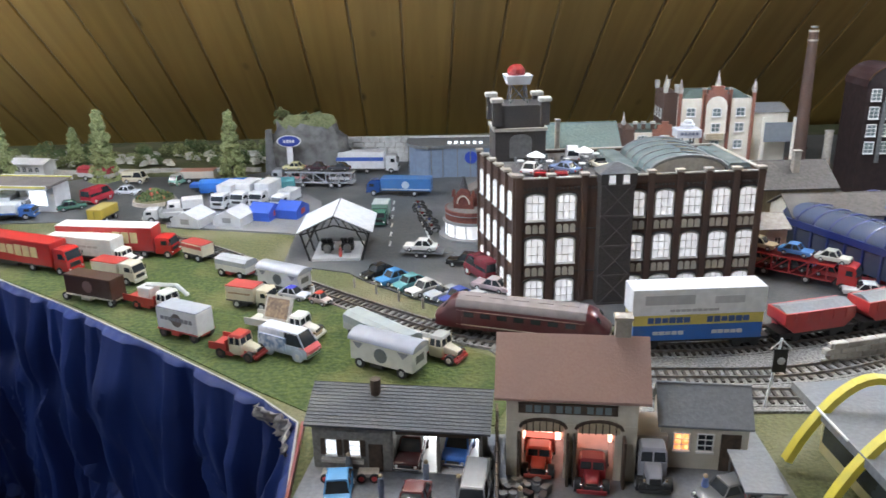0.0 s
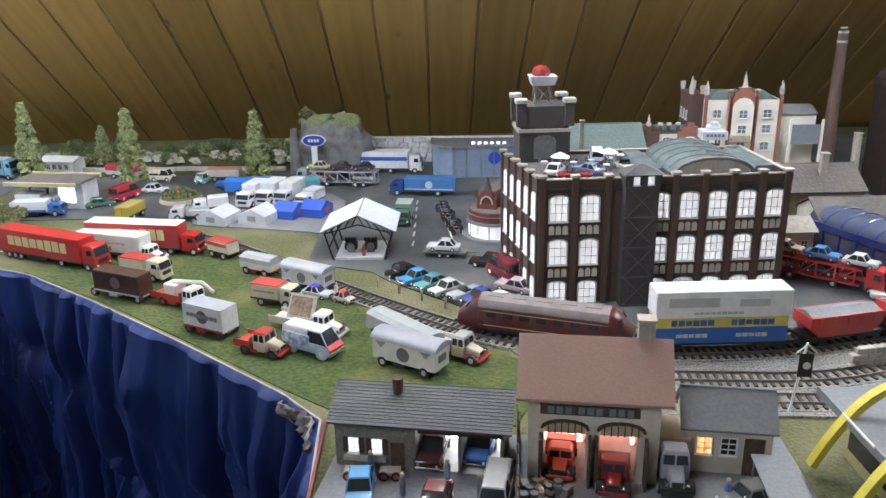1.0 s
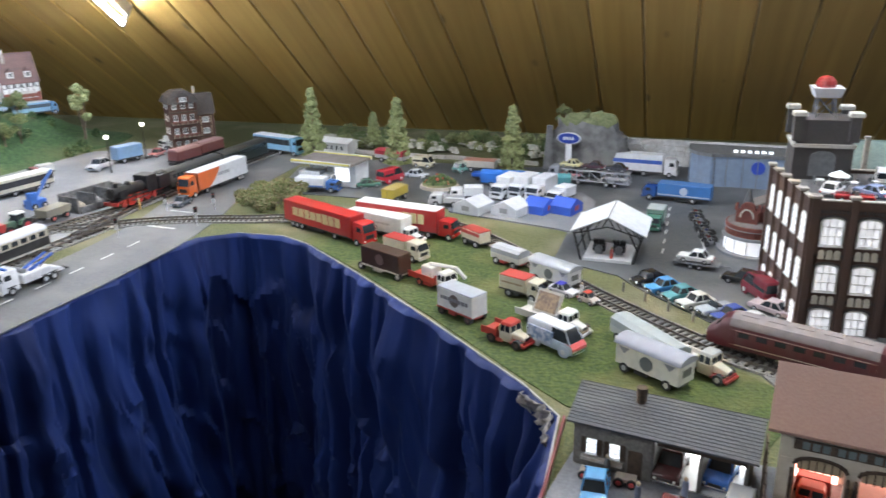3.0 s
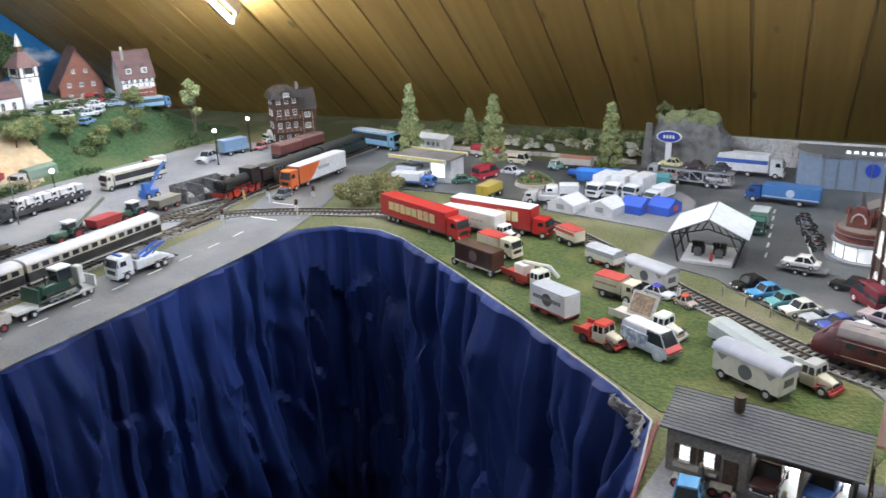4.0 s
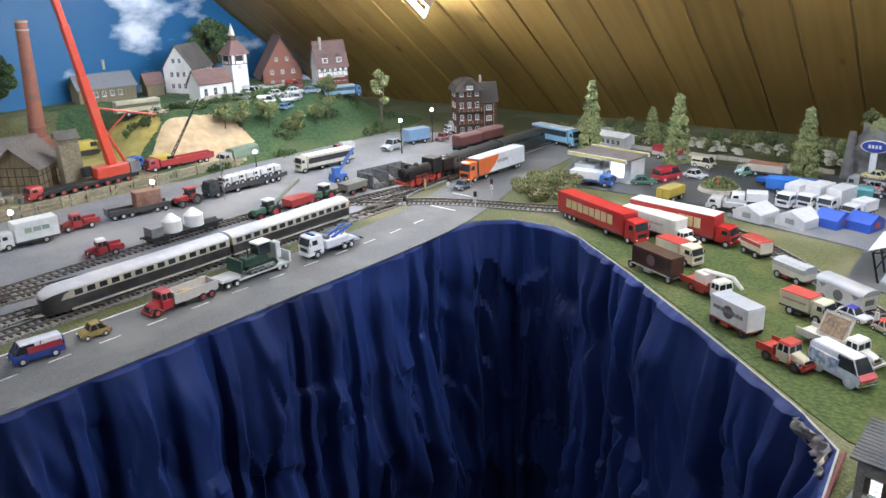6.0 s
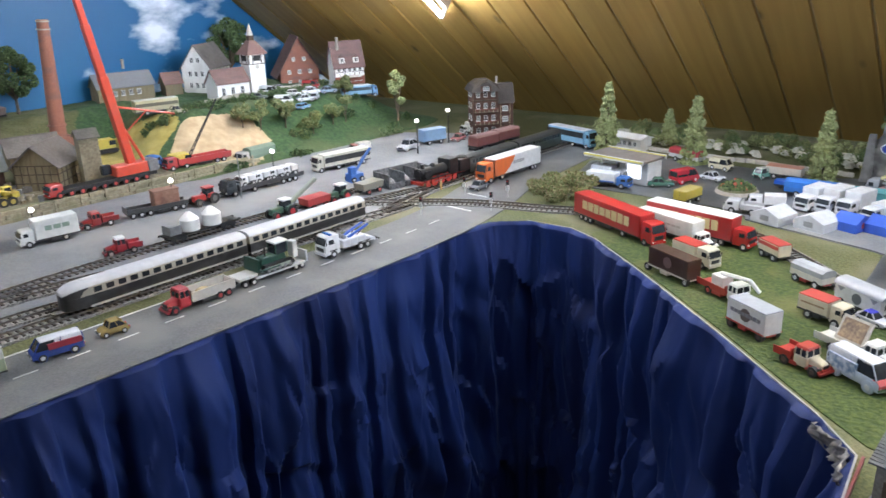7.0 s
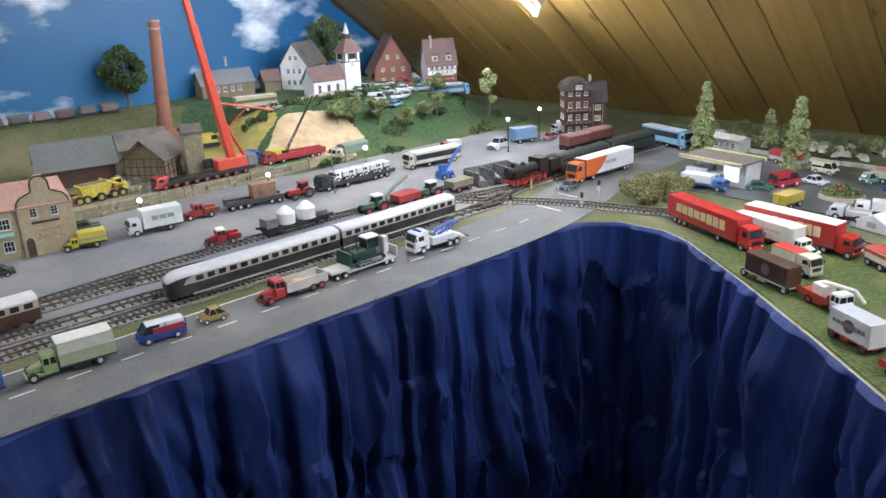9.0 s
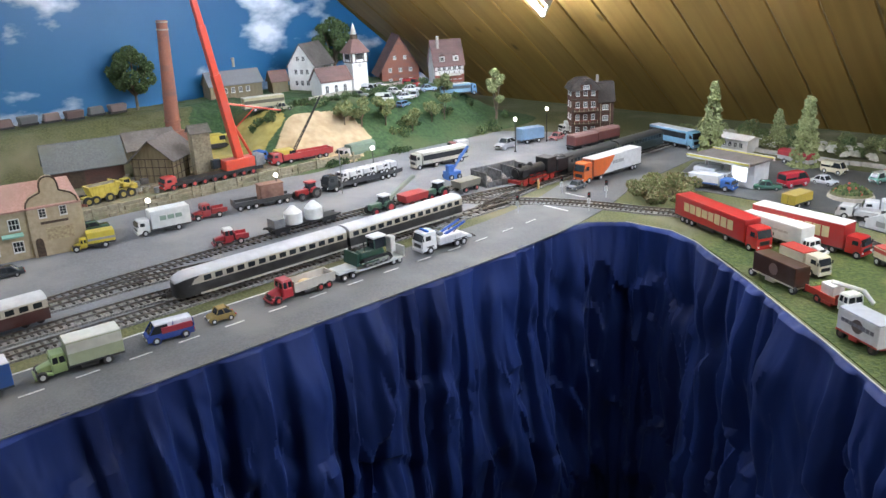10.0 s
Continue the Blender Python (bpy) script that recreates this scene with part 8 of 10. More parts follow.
truck("white roof lorry behind the show tents", pose(-0.435, 1.36, 0.0027, 0, 0, 200), 0.06, 0.026, 0.024, "modern", white_box, boxc=white_box, capH=0.022, group="white lorries")
truck("white and grey lorry at the edge of the show ground", pose(-0.455, 1.315, 0.0027, 0, 0, 190), 0.06, 0.026, 0.022, "modern", (0.6, 0.6, 0.6), load="flat", boxc=(0.5, 0.5, 0.5), capH=0.022)
truck("dark green lorry with pale load", pose(-0.1, 1.30, 0.0015, 0, 0, 268), 0.06, 0.026, 0.03, "modern", (0.05, 0.14, 0.1), boxc=(0.16, 0.25, 0.2), roofc=(0.45, 0.5, 0.48), capH=0.025)
truck("white articulated show lorry with blue oval marks", along((-0.10, 1.622), (-0.262, 1.630), 0.0145, 0.0015), 0.165, 0.029, 0.042, "modern", white_box, boxc=white_box, stripe=((0.05, 0.12, 0.45), 0.62, 0.22), capH=0.036)
truck("blue show lorry with white pictures", along((-0.142, 1.458), (-0.026, 1.446), -0.0145, 0.0015), 0.116, 0.029, 0.031, "modern", (0.02, 0.07, 0.24), boxc=(0.05, 0.17, 0.42), stripe=((0.5, 0.55, 0.62), 0.2, 0.08), capH=0.026, medallion=(0.55, 0.6, 0.68))


def car_carrier(label, m, c, cars, L=0.16):
    t = thing("car_transporter", label, "truck", "car transporters", m)
    p = paint(c, 0.35)
    modern_cab(t, L / 2, 0.022, 0.027, 0.032, c)
    for z in (0.009, 0.028):
        part("deck", Mesh().box((-0.012, 0, z), (L - 0.03, 0.027, 0.0016), p), t)
    for s in (1, -1):
        for i in range(6):
            x = -L / 2 + 0.006 + i * (L - 0.04) / 5
            part("post", Mesh().box((x, s * 0.013, 0.0185), (0.002, 0.0015, 0.02), p), t)
        for i in range(5):
            x = -L / 2 + 0.006 + i * (L - 0.04) / 5
            part("brace", Mesh().cyl((x, s * 0.013, 0.009), (x + (L - 0.04) / 5, s * 0.013, 0.028), 0.0009, p, n=5), t)
    for x in (-L * 0.32, -L * 0.22, L * 0.12, L * 0.4):
        for s in (1, -1):
            wheel(t, x, s * 0.011, 0.005, 0.005)
    for i, cc in enumerate(cars):
        car("small car loaded on a car transporter", cc, m @ pose(-L / 2 + 0.03 + (i % 3) * 0.044, 0, 0.0305 if i < 3 else 0.0115, 0, 0, 0), 0.04, 0.018, 0.0145, group="transported cars")


car_carrier("grey car transporter loaded with cars", pose(-0.248, 1.535, 0.0015, 0, 0, 174), (0.35, 0.36, 0.38), [(0.05, 0.05, 0.06), (0.06, 0.03, 0.04), (0.6, 0.55, 0.3), (0.55, 0.55, 0.55), (0.03, 0.03, 0.03), (0.6, 0.3, 0.3)])
car_carrier("red car transporter loaded with cars beside the factory", along((0.50, 1.005), (0.40, 1.085), 0.0, 0.0015), (0.42, 0.03, 0.03), [(0.5, 0.42, 0.28), (0.08, 0.22, 0.5), (0.55, 0.55, 0.5), (0.3, 0.2, 0.12), (0.05, 0.05, 0.05), (0.4, 0.05, 0.05)], 0.15)
for (x, y), c, lab, a in (((0.43, 1.125), (0.5, 0.42, 0.28), "beige car beside the factory", 140), ((0.465, 1.115), (0.45, 0.36, 0.24), "tan car beside the factory", 130), ((0.485, 1.08), (0.1, 0.25, 0.5), "blue car beside the factory", 135), ((0.52, 1.06), (0.4, 0.1, 0.1), "brown red car on the square", 140), ((0.53, 1.03), (0.45, 0.04, 0.05), "red coupe on the square", 150), ((0.51, 0.985), (0.68, 0.68, 0.66), "white sports car by the track", 165), ((0.53, 0.955), (0.05, 0.12, 0.4), "dark blue car by the track", 150)):
    car(lab, c, pose(x, y, 0.0015, 0, 0, a), 0.05, 0.02, 0.016, group="cars beside the factory")
rnd = random.Random(11)
for i in range(10):
    b = thing("motorcycle", "parked dark motorcycle in a row", "motorcycle", "motorcycles", pose(-0.011 - i * 0.0036 + rnd.uniform(-0.003, 0.003), 1.235 + i * 0.0165, 0.0015, rnd.uniform(-9, 9), 0, 205 + rnd.uniform(-25, 25)))
    tint = ((0.03, 0.03, 0.035), (0.16, 0.03, 0.03), (0.24, 0.25, 0.28), (0.05, 0.06, 0.14))[i % 4]
    for x in (-0.0085, 0.0085):
        w = part("wheel", Mesh().cyl((x, -0.0009, 0.0042), (x, 0.0009, 0.0042), 0.0042, M_TYRE, n=12), b)
        part("hub", Mesh().cyl((x, -0.0011, 0.0042), (x, 0.0011, 0.0042), 0.0018, M_CHROME, n=8), w)
    part("engine", Mesh().box((0, 0, 0.0052), (0.008, 0.0036, 0.0048), M_METAL, b=0.0006), b)
    part("fuel_tank", Mesh().ball((0.0022, 0, 0.0098), 0.0028, paint(tint, 0.25), nu=8, nv=6, sz=0.75), b)
    part("saddle", Mesh().box((-0.0048, 0, 0.0094), (0.008, 0.0034, 0.0018), M_BLACK, b=0.0006), b)
    part("fork", Mesh().cyl((0.0085, 0, 0.0042), (0.0055, 0, 0.0122), 0.0006, M_CHROME, n=5), b)
    part("handlebar", Mesh().cyl((0.0055, -0.0042, 0.0126), (0.0055, 0.0042, 0.0126), 0.0005, M_CHROME, n=5), b)
    part("headlight", Mesh().ball((0.0072, 0, 0.0112), 0.0012, M_CHROME, nu=7, nv=4), b)

# far square: filling station, roundabout and traffic
def filling_station():
    t = thing("filling_station", "white filling station with yellow striped canopy", "filling station", m=pose(-0.722, 1.395, 0.0015, 0, 0, -6))
    part("canopy", Mesh().box((0, 0, 0.048), (0.13, 0.075, 0.004), M_OLD_ROOF), t)
    for y in (-0.0385, 0.0385):
        part("fascia", Mesh().box((0, y, 0.049), (0.134, 0.003, 0.007), paint((0.74, 0.74, 0.72))), t)
        part("yellow_stripe", Mesh().box((0, y - 0.0018, 0.0505), (0.134, 0.001, 0.003), paint((0.65, 0.58, 0.12))), t)
    part("kiosk", Mesh().box((0.035, 0.012, 0.023), (0.05, 0.045, 0.046), paint((0.74, 0.75, 0.76))), t, "white kiosk")
    part("kiosk_window", Mesh().box((0.03, -0.0113, 0.024), (0.03, 0.001, 0.026), M_LIT_WHITE), t, "brightly lit kiosk window")
    for x in (-0.05, -0.015):
        part("post", Mesh().box((x, 0, 0.023), (0.004, 0.004, 0.046), paint((0.7, 0.7, 0.7))), t)
        part("fuel_pump", Mesh().box((x + 0.012, 0, 0.01), (0.007, 0.006, 0.02), paint((0.6, 0.62, 0.68)), b=0.0006), t)


filling_station()
truck("white and blue tanker lorry at the filling station", along((-0.68, 1.345), (-0.765, 1.335), 0.0, 0.0015), 0.085, 0.026, 0.026, "modern", (0.05, 0.15, 0.45), boxc=(0.7, 0.71, 0.73), capH=0.022, stripe=((0.06, 0.16, 0.45), 0.15, 0.25))
truck("second white and blue lorry at the pumps", along((-0.70, 1.375), (-0.78, 1.37), 0.0, 0.0015), 0.07, 0.026, 0.03, "modern", (0.6, 0.62, 0.66), boxc=(0.66, 0.68, 0.7), capH=0.026)
gable_house("white_bungalow", "flat white bungalow behind the filling station", pose(-0.85, 1.66, 0, 0, 0, -8), 0.075, 0.04, 0.026, 0.006, M_WHITE_WALL, M_WHITE_WALL, windows=[("front", -0.02 + 0.014 * i, 0.015, 0.008, 0.01, WD) for i in range(4)], category="bungalow")
truck("dark red tanker trailer", pose(-0.69, 1.60, 0.0015, 0, 0, -14), 0.075, 0.026, 0.028, "none", load="tilt", boxc=(0.45, 0.44, 0.43), roofc=(0.36, 0.03, 0.04), category="trailer")
car("bright red van beside a green car", (0.46, 0.03, 0.05), pose(-0.622, 1.445, 0.0015, 0, 0, 70), 0.055, 0.026, 0.026, "van")
car("dark green saloon at the filling station", (0.06, 0.16, 0.12), pose(-0.645, 1.395, 0.0015, 0, 0, 30), 0.048, 0.02, 0.016)
car("white car with bright headlights", (0.68, 0.7, 0.74), pose(-0.585, 1.49, 0.0015, 0, 0, -10), 0.045, 0.02, 0.016)
truck("yellow open skip lorry", pose(-0.558, 1.325, 0.0015, 0, 0, 82), 0.05, 0.026, 0.024, "none", load="box", boxc=(0.5, 0.38, 0.06), roofc=(0.42, 0.33, 0.1))
car("cream and red camper van", (0.62, 0.56, 0.40), pose(-0.605, 1.575, 0.0015, 0, 0, -6), 0.045, 0.021, 0.023, "van", roof=(0.65, 0.6, 0.45))
car("green and white camper", (0.2, 0.4, 0.33), pose(-0.515, 1.56, 0.0015, 0, 0, 250), 0.04, 0.02, 0.02, "van", roof=(0.5, 0.5, 0.45))
truck("caravan with a pale red awning", pose(-0.48, 1.575, 0.0015, 0, 0, 2), 0.065, 0.026, 0.024, "none", boxc=(0.5, 0.46, 0.4), roofc=(0.45, 0.2, 0.14), category="caravan")
truck("small bright blue skip", pose(-0.455, 1.50, 0.0015, 0, 0, 0), 0.03, 0.02, 0.016, "none", boxc=(0.02, 0.12, 0.5), axles=[], category="skip")


def roundabout(m):
    t = thing("roundabout", "round flower bed with stone kerb and red blooms", "flower bed", m=m)
    part("kerb", Mesh().cyl((0, 0, 0), (0, 0, 0.006), 0.038, M_CAP, 0.036, n=28), t)
    part("soil", Mesh().cyl((0, 0, 0.006), (0, 0, 0.009), 0.034, M_GRASS, 0.03, n=24), t)
    r, sh = random.Random(5), Mesh()
    for _ in range(160):
        a, d = r.uniform(0, 6.28), 0.03 * math.sqrt(r.random())
        sh.ball((d * math.cos(a), d * math.sin(a), 0.010 + 0.018 * (1 - d / 0.03) * r.random()), r.uniform(0.0015, 0.004), LEAF[r.randrange(3)] if r.random() < 0.93 else M_BLOOM, nu=5, nv=3)
    tagged(part("planting", sh, t, "green shrubs with red blooms"), kind="stuff")


M_BLOOM = mixed("red_bloom", (0.4, 0.06, 0.04), (0.5, 0.15, 0.1), 300, 0.8)
LEAF = [mixed("leaf_a", (0.06, 0.10, 0.035), (0.11, 0.16, 0.06), 160, 0.8, island=0.25), mixed("leaf_b", (0.10, 0.13, 0.05), (0.16, 0.19, 0.08), 160, 0.8, island=0.25), mixed("leaf_c", (0.03, 0.06, 0.02), (0.06, 0.09, 0.03), 160, 0.8, island=0.25)]
M_CONIFER = mixed("conifer_flock", (0.20, 0.225, 0.095), (0.33, 0.36, 0.17), 220, 0.95, 0, 0.6, island=0.2)
M_OLIVE = mixed("olive_flock", (0.12, 0.135, 0.05), (0.22, 0.23, 0.10), 220, 0.95, island=0.25)
M_BARK = mixed("bark", (0.09, 0.065, 0.045), (0.14, 0.11, 0.08), 200, 0.9)
roundabout(pose(-0.515, 1.435, 0.0015))


def leaf_cloud(mesh, r, c, rad, n, mats, size, squash=1.0):
    """Many small tilted leaf clumps filling an uneven ball."""
    size *= 0.68
    for _ in range(int(n * 2.2)):
        d = Vector((r.gauss(0, 1), r.gauss(0, 1), r.gauss(0, 1))).normalized() * rad * (0.35 + 0.65 * r.random() ** 0.5)
        p = Vector(c) + Vector((d.x, d.y, d.z * squash))
        s = size * r.uniform(0.6, 1.4)
        q = Euler((r.uniform(0, 3), r.uniform(0, 3), r.uniform(0, 6))).to_matrix()
        v = [p + q @ Vector(k) * s for k in ((-1, -0.6, 0), (1, -0.5, 0.3), (0.2, 1, -0.2), (0, 0, 0.9))]
        mesh.raw(v, [(0, 2, 1), (0, 1, 3), (1, 2, 3), (2, 0, 3)], mats[r.randrange(len(mats))])


def conifer(m, H, R, seed, mats=None, label="pale green columnar model conifer"):
    r = random.Random(seed)
    t = thing("conifer_tree", label, "tree", "conifers", m)
    part("trunk", Mesh().cyl((0, 0, -0.004), (0, 0, H * 0.9), H * 0.022, M_BARK, 0.0008, n=7), t)
    cr = Mesh()
    n = 900
    for i in range(n):
        k = r.random() ** 1.3
        z = H * (0.05 + 0.95 * k)
        rad = R * (1 - k) ** 0.62 * (0.78 + 0.22 * math.sin(k * 40 + r.random())) + R * 0.10
        a = r.uniform(0, 6.283)
        d = rad * (0.45 + 0.55 * r.random() ** 0.4)
        p = Vector((d * math.cos(a), d * math.sin(a), z - d * 0.25))
        s = R * r.uniform(0.13, 0.26)
        q = Euler((r.uniform(0, 3), r.uniform(0, 3), r.uniform(0, 6))).to_matrix()
        v = [p + q @ Vector(e) * s for e in ((-1, -0.6, 0), (1, -0.5, 0.3), (0.2, 1, -0.2), (0, 0, 0.9))]
        cr.raw(v, [(0, 2, 1), (0, 1, 3), (1, 2, 3), (2, 0, 3)], (mats or [M_CONIFER])[r.randrange(len(mats or [1]))])
    part("crown", cr, t)


def leafy(m, H, R, seed, mats, label, stem=0.4, size=0.12, n=420):
    r = random.Random(seed)
    t = thing("tree", label, "tree", "leafy trees", m)
    tr = Mesh().cyl((0, 0, -0.004), (0.002, 0, H * stem * 1.2), H * 0.028, M_BARK, H * 0.018, n=7)
    cr = Mesh()
    limbs = 15 if n > 1000 else 7
    for i in range(limbs):
        a = i * 2.4 + r.random()
        k = (i + 0.5) / limbs
        wide = math.sin(math.pi * (0.18 + 0.72 * k)) if n > 1000 else 0.79
        e = (R * 0.7 * wide * math.cos(a), R * 0.7 * wide * math.sin(a), H * (stem + (1 - stem) * (0.12 + 0.76 * k if n > 1000 else r.uniform(0.25, 0.85))))
        tr.cyl((0, 0, H * stem * 0.9), e, H * 0.014, M_BARK, H * 0.005, n=5)
        leaf_cloud(cr, r, e, R * (r.uniform(0.24, 0.42) if n > 1000 else r.uniform(0.38, 0.55)), n // limbs, mats, R * size, 0.8)
    part("trunk", tr, t)
    part("crown", cr, t)


def bush(m, R, H, seed, mats, label, n=300, size=0.1):
    r = random.Random(seed)
    t = thing("bush", label, "bush", "bushes", m)
    b, tw = Mesh(), Mesh()
    lobes = 26 if n > 1000 else 9
    for i in range(lobes):
        a, d = r.uniform(0, 6.28), R * (0.85 * math.sqrt(r.random()) if n > 1000 else 0.6 * r.random())
        c = (d * math.cos(a), d * math.sin(a), H * r.uniform(0.15, 0.75) * (1 - 0.5 * d / R))
        leaf_cloud(b, r, c, R * (r.uniform(0.16, 0.3) if n > 1000 else 0.42), n // lobes, mats, R * size, min(1.0, H / R))
        tw.cyl((0, 0, -0.002), c, 0.0009, M_BARK, 0.0005, n=4)
    part("branchwork", tw, t)
    part("leaves", b, t)


conifer(pose(-0.875, 1.59, -0.001), 0.155, 0.027, 1)
conifer(pose(-0.675, 1.60, -0.001), 0.138, 0.028, 2)
conifer(pose(-0.415, 1.585, -0.001), 0.136, 0.026, 3)
conifer(pose(-0.83, 1.80, 0), 0.07, 0.02, 4)
bush(pose(-0.76, 1.245, 0), 0.075, 0.05, 6, [M_OLIVE, M_OLIVE, mixed("dry_twigs", (0.16, 0.13, 0.06), (0.26, 0.22, 0.12), 200, 0.95, island=0.25)], "dry olive brown bush beside the road", 2200, 0.05)
# hedgerow gardens along the roof's foot
r = random.Random(21)
for i in range(46):
    x = -1.02 + 0.0152 * i
    y = 1.72 + r.uniform(-0.03, 0.13)
    bush(pose(x, y, 0), r.uniform(0.02, 0.035), r.uniform(0.018, 0.04), 100 + i, [[LEAF[1], M_OLIVE], [M_OLIVE, M_CONIFER], [LEAF[0], LEAF[1]]][i % 3], "low green garden bush", 200, 0.12)
M_GARDEN_ROCK = mixed("garden_rock", (0.34, 0.33, 0.27), (0.5, 0.48, 0.4), 120, 0.9, 0, 0.5)
for i in range(62):
    x = -1.0 + 0.0116 * i + r.uniform(-0.01, 0.01)
    s = thing("garden_rock", "pale grey rock among the garden bushes", "rock", "garden rocks", pose(x, 1.71 + r.uniform(0, 0.1), 0.004, r.uniform(-20, 20), 0, r.uniform(0, 180)))
    part("rock", Mesh().box((0, 0, 0.006), (r.uniform(0.02, 0.045), 0.016, 0.009), M_GARDEN_ROCK, b=0.003, top=(0.8, 0.6)), s)


def fence_wall():
    t = thing("garden_wall", "low pale stone garden wall", "wall")
    for i in range(30):
        part("stone", Mesh().box((-1.0 + i * 0.021, 1.665 + 0.004 * math.sin(i), 0.004), (0.02, 0.008, 0.008), M_STONE, b=0.001), t)


fence_wall()


def rock_arch():
    t = thing("rock_hill", "grey rock with a mossy green top beside the showroom", "rock", m=pose(-0.278, 1.66, 0))
    vs, fs, nu, nv = [], [], 26, 12
    for j in range(nv + 1):
        for i in range(nu):
            a, b = 2 * math.pi * i / nu, math.pi / 2 * j / nv
            rr = 1 + 0.18 * noise.noise((3 * math.cos(a), 3 * math.sin(a), b * 4)) + 0.08 * noise.noise((9 * math.cos(a), 9 * math.sin(a), b * 9))
            vs.append((0.085 * rr * math.cos(a) * math.cos(b) ** 0.6, 0.045 * rr * math.sin(a) * math.cos(b) ** 0.6, 0.11 * math.sin(b) * rr))
    rock, moss = mixed("grey_rock", (0.09, 0.088, 0.085), (0.18, 0.178, 0.175), 60, 0.9, 0, 0.8, (0.17, 0.17, 0.16), 20), mixed("moss", (0.12, 0.14, 0.06), (0.20, 0.215, 0.11), 200, 0.95, 0, 0.6)
    me = Mesh().raw(vs, [(j * nu + i, j * nu + (i + 1) % nu, (j + 1) * nu + (i + 1) % nu, (j + 1) * nu + i) for j in range(8) for i in range(nu)], rock)
    me.raw(vs, [(j * nu + i, j * nu + (i + 1) % nu, (j + 1) * nu + (i + 1) % nu, (j + 1) * nu + i) for j in range(8, nv) for i in range(nu)], moss)
    part("rock", me, t, smooth=50)
    part("stone_pillar", Mesh().box((-0.075, -0.02, 0.045), (0.022, 0.02, 0.09), rock, top=(0.5, 0.5)), t)


rock_arch()
leafy(pose(-0.335, 1.69, 0), 0.13, 0.02, 31, [M_OLIVE], "thin pale green tree behind the rock", 0.6, 0.2, 120)


def stone_wall():
    t = thing("boundary_wall", "pale rough stone wall behind the showroom", "wall")
    rr = random.Random(8)
    for row in range(5):
        x = -0.23 + (row % 2) * 0.008
        while x < 0.30:
            w = rr.uniform(0.014, 0.026)
            part("stone", Mesh().box((x + w / 2, 1.735 + rr.uniform(-0.0015, 0.0015), 0.0055 + row * 0.0108), (w - 0.001, 0.012, 0.0102), M_WHITE_STONE, b=0.0015), t)
            x += w
    part("core", Mesh().box((0.035, 1.738, 0.027), (0.53, 0.008, 0.053), M_STONE), t)


stone_wall()


def brick_edge():
    t = thing("embankment_wall", "low grey stone embankment wall between the tracks", "wall")
    rr = random.Random(9)
    part("core", Mesh().box((0.12, 0.0005, 0.0115), (0.245, 0.0055, 0.023), M_CAP, pose(0.395, 0.812, 0, 0, 0, 15)), t)
    for row in range(4):
        for i in range(14):
            part("stone", Mesh().box((i * 0.0171 + (row % 2) * 0.008, rr.uniform(-0.0006, 0.0006), 0.003 + row * 0.006), (0.0167, 0.008, 0.0057), M_STONE if rr.random() < 0.5 else M_CAP, pose(0.395, 0.812, 0, 0, 0, 15), b=0.0009), t)


brick_edge()

# ---------------------------------------------------------------- goods yard and road on the long side
GR, G2 = 0.0015, 0.002
truck("red lorry with pale tipper body and sand", along((-0.846, 0.492), (-0.846, 0.589), -0.0125, GR), 0.097, 0.027, 0.03, "bonnet", (0.42, 0.03, 0.04), (0.38, 0.03, 0.04), load="tipper", boxc=(0.5, 0.47, 0.42), rim=(0.4, 0.04, 0.04), capH=0.029, axles=[0.04, -0.025, -0.038])


def low_loader(m):
    t = thing("low_loader", "grey low loader trailer", "trailer", m=m)
    p = paint((0.55, 0.56, 0.55))
    part("deck", Mesh().box((-0.008, 0, 0.0085), (0.085, 0.028, 0.003), p), t)
    part("gooseneck", Mesh().box((0.046, 0, 0.013), (0.03, 0.026, 0.004), p, b=0.0006), t)
    part("ramp", Mesh().box((-0.054, 0, 0.016), (0.003, 0.026, 0.016), p), t)
    for x in (-0.045, -0.034, 0.038, 0.052):
        for s in (1, -1):
            wheel(t, x, s * 0.011, 0.0048, 0.005, (0.6, 0.6, 0.58))


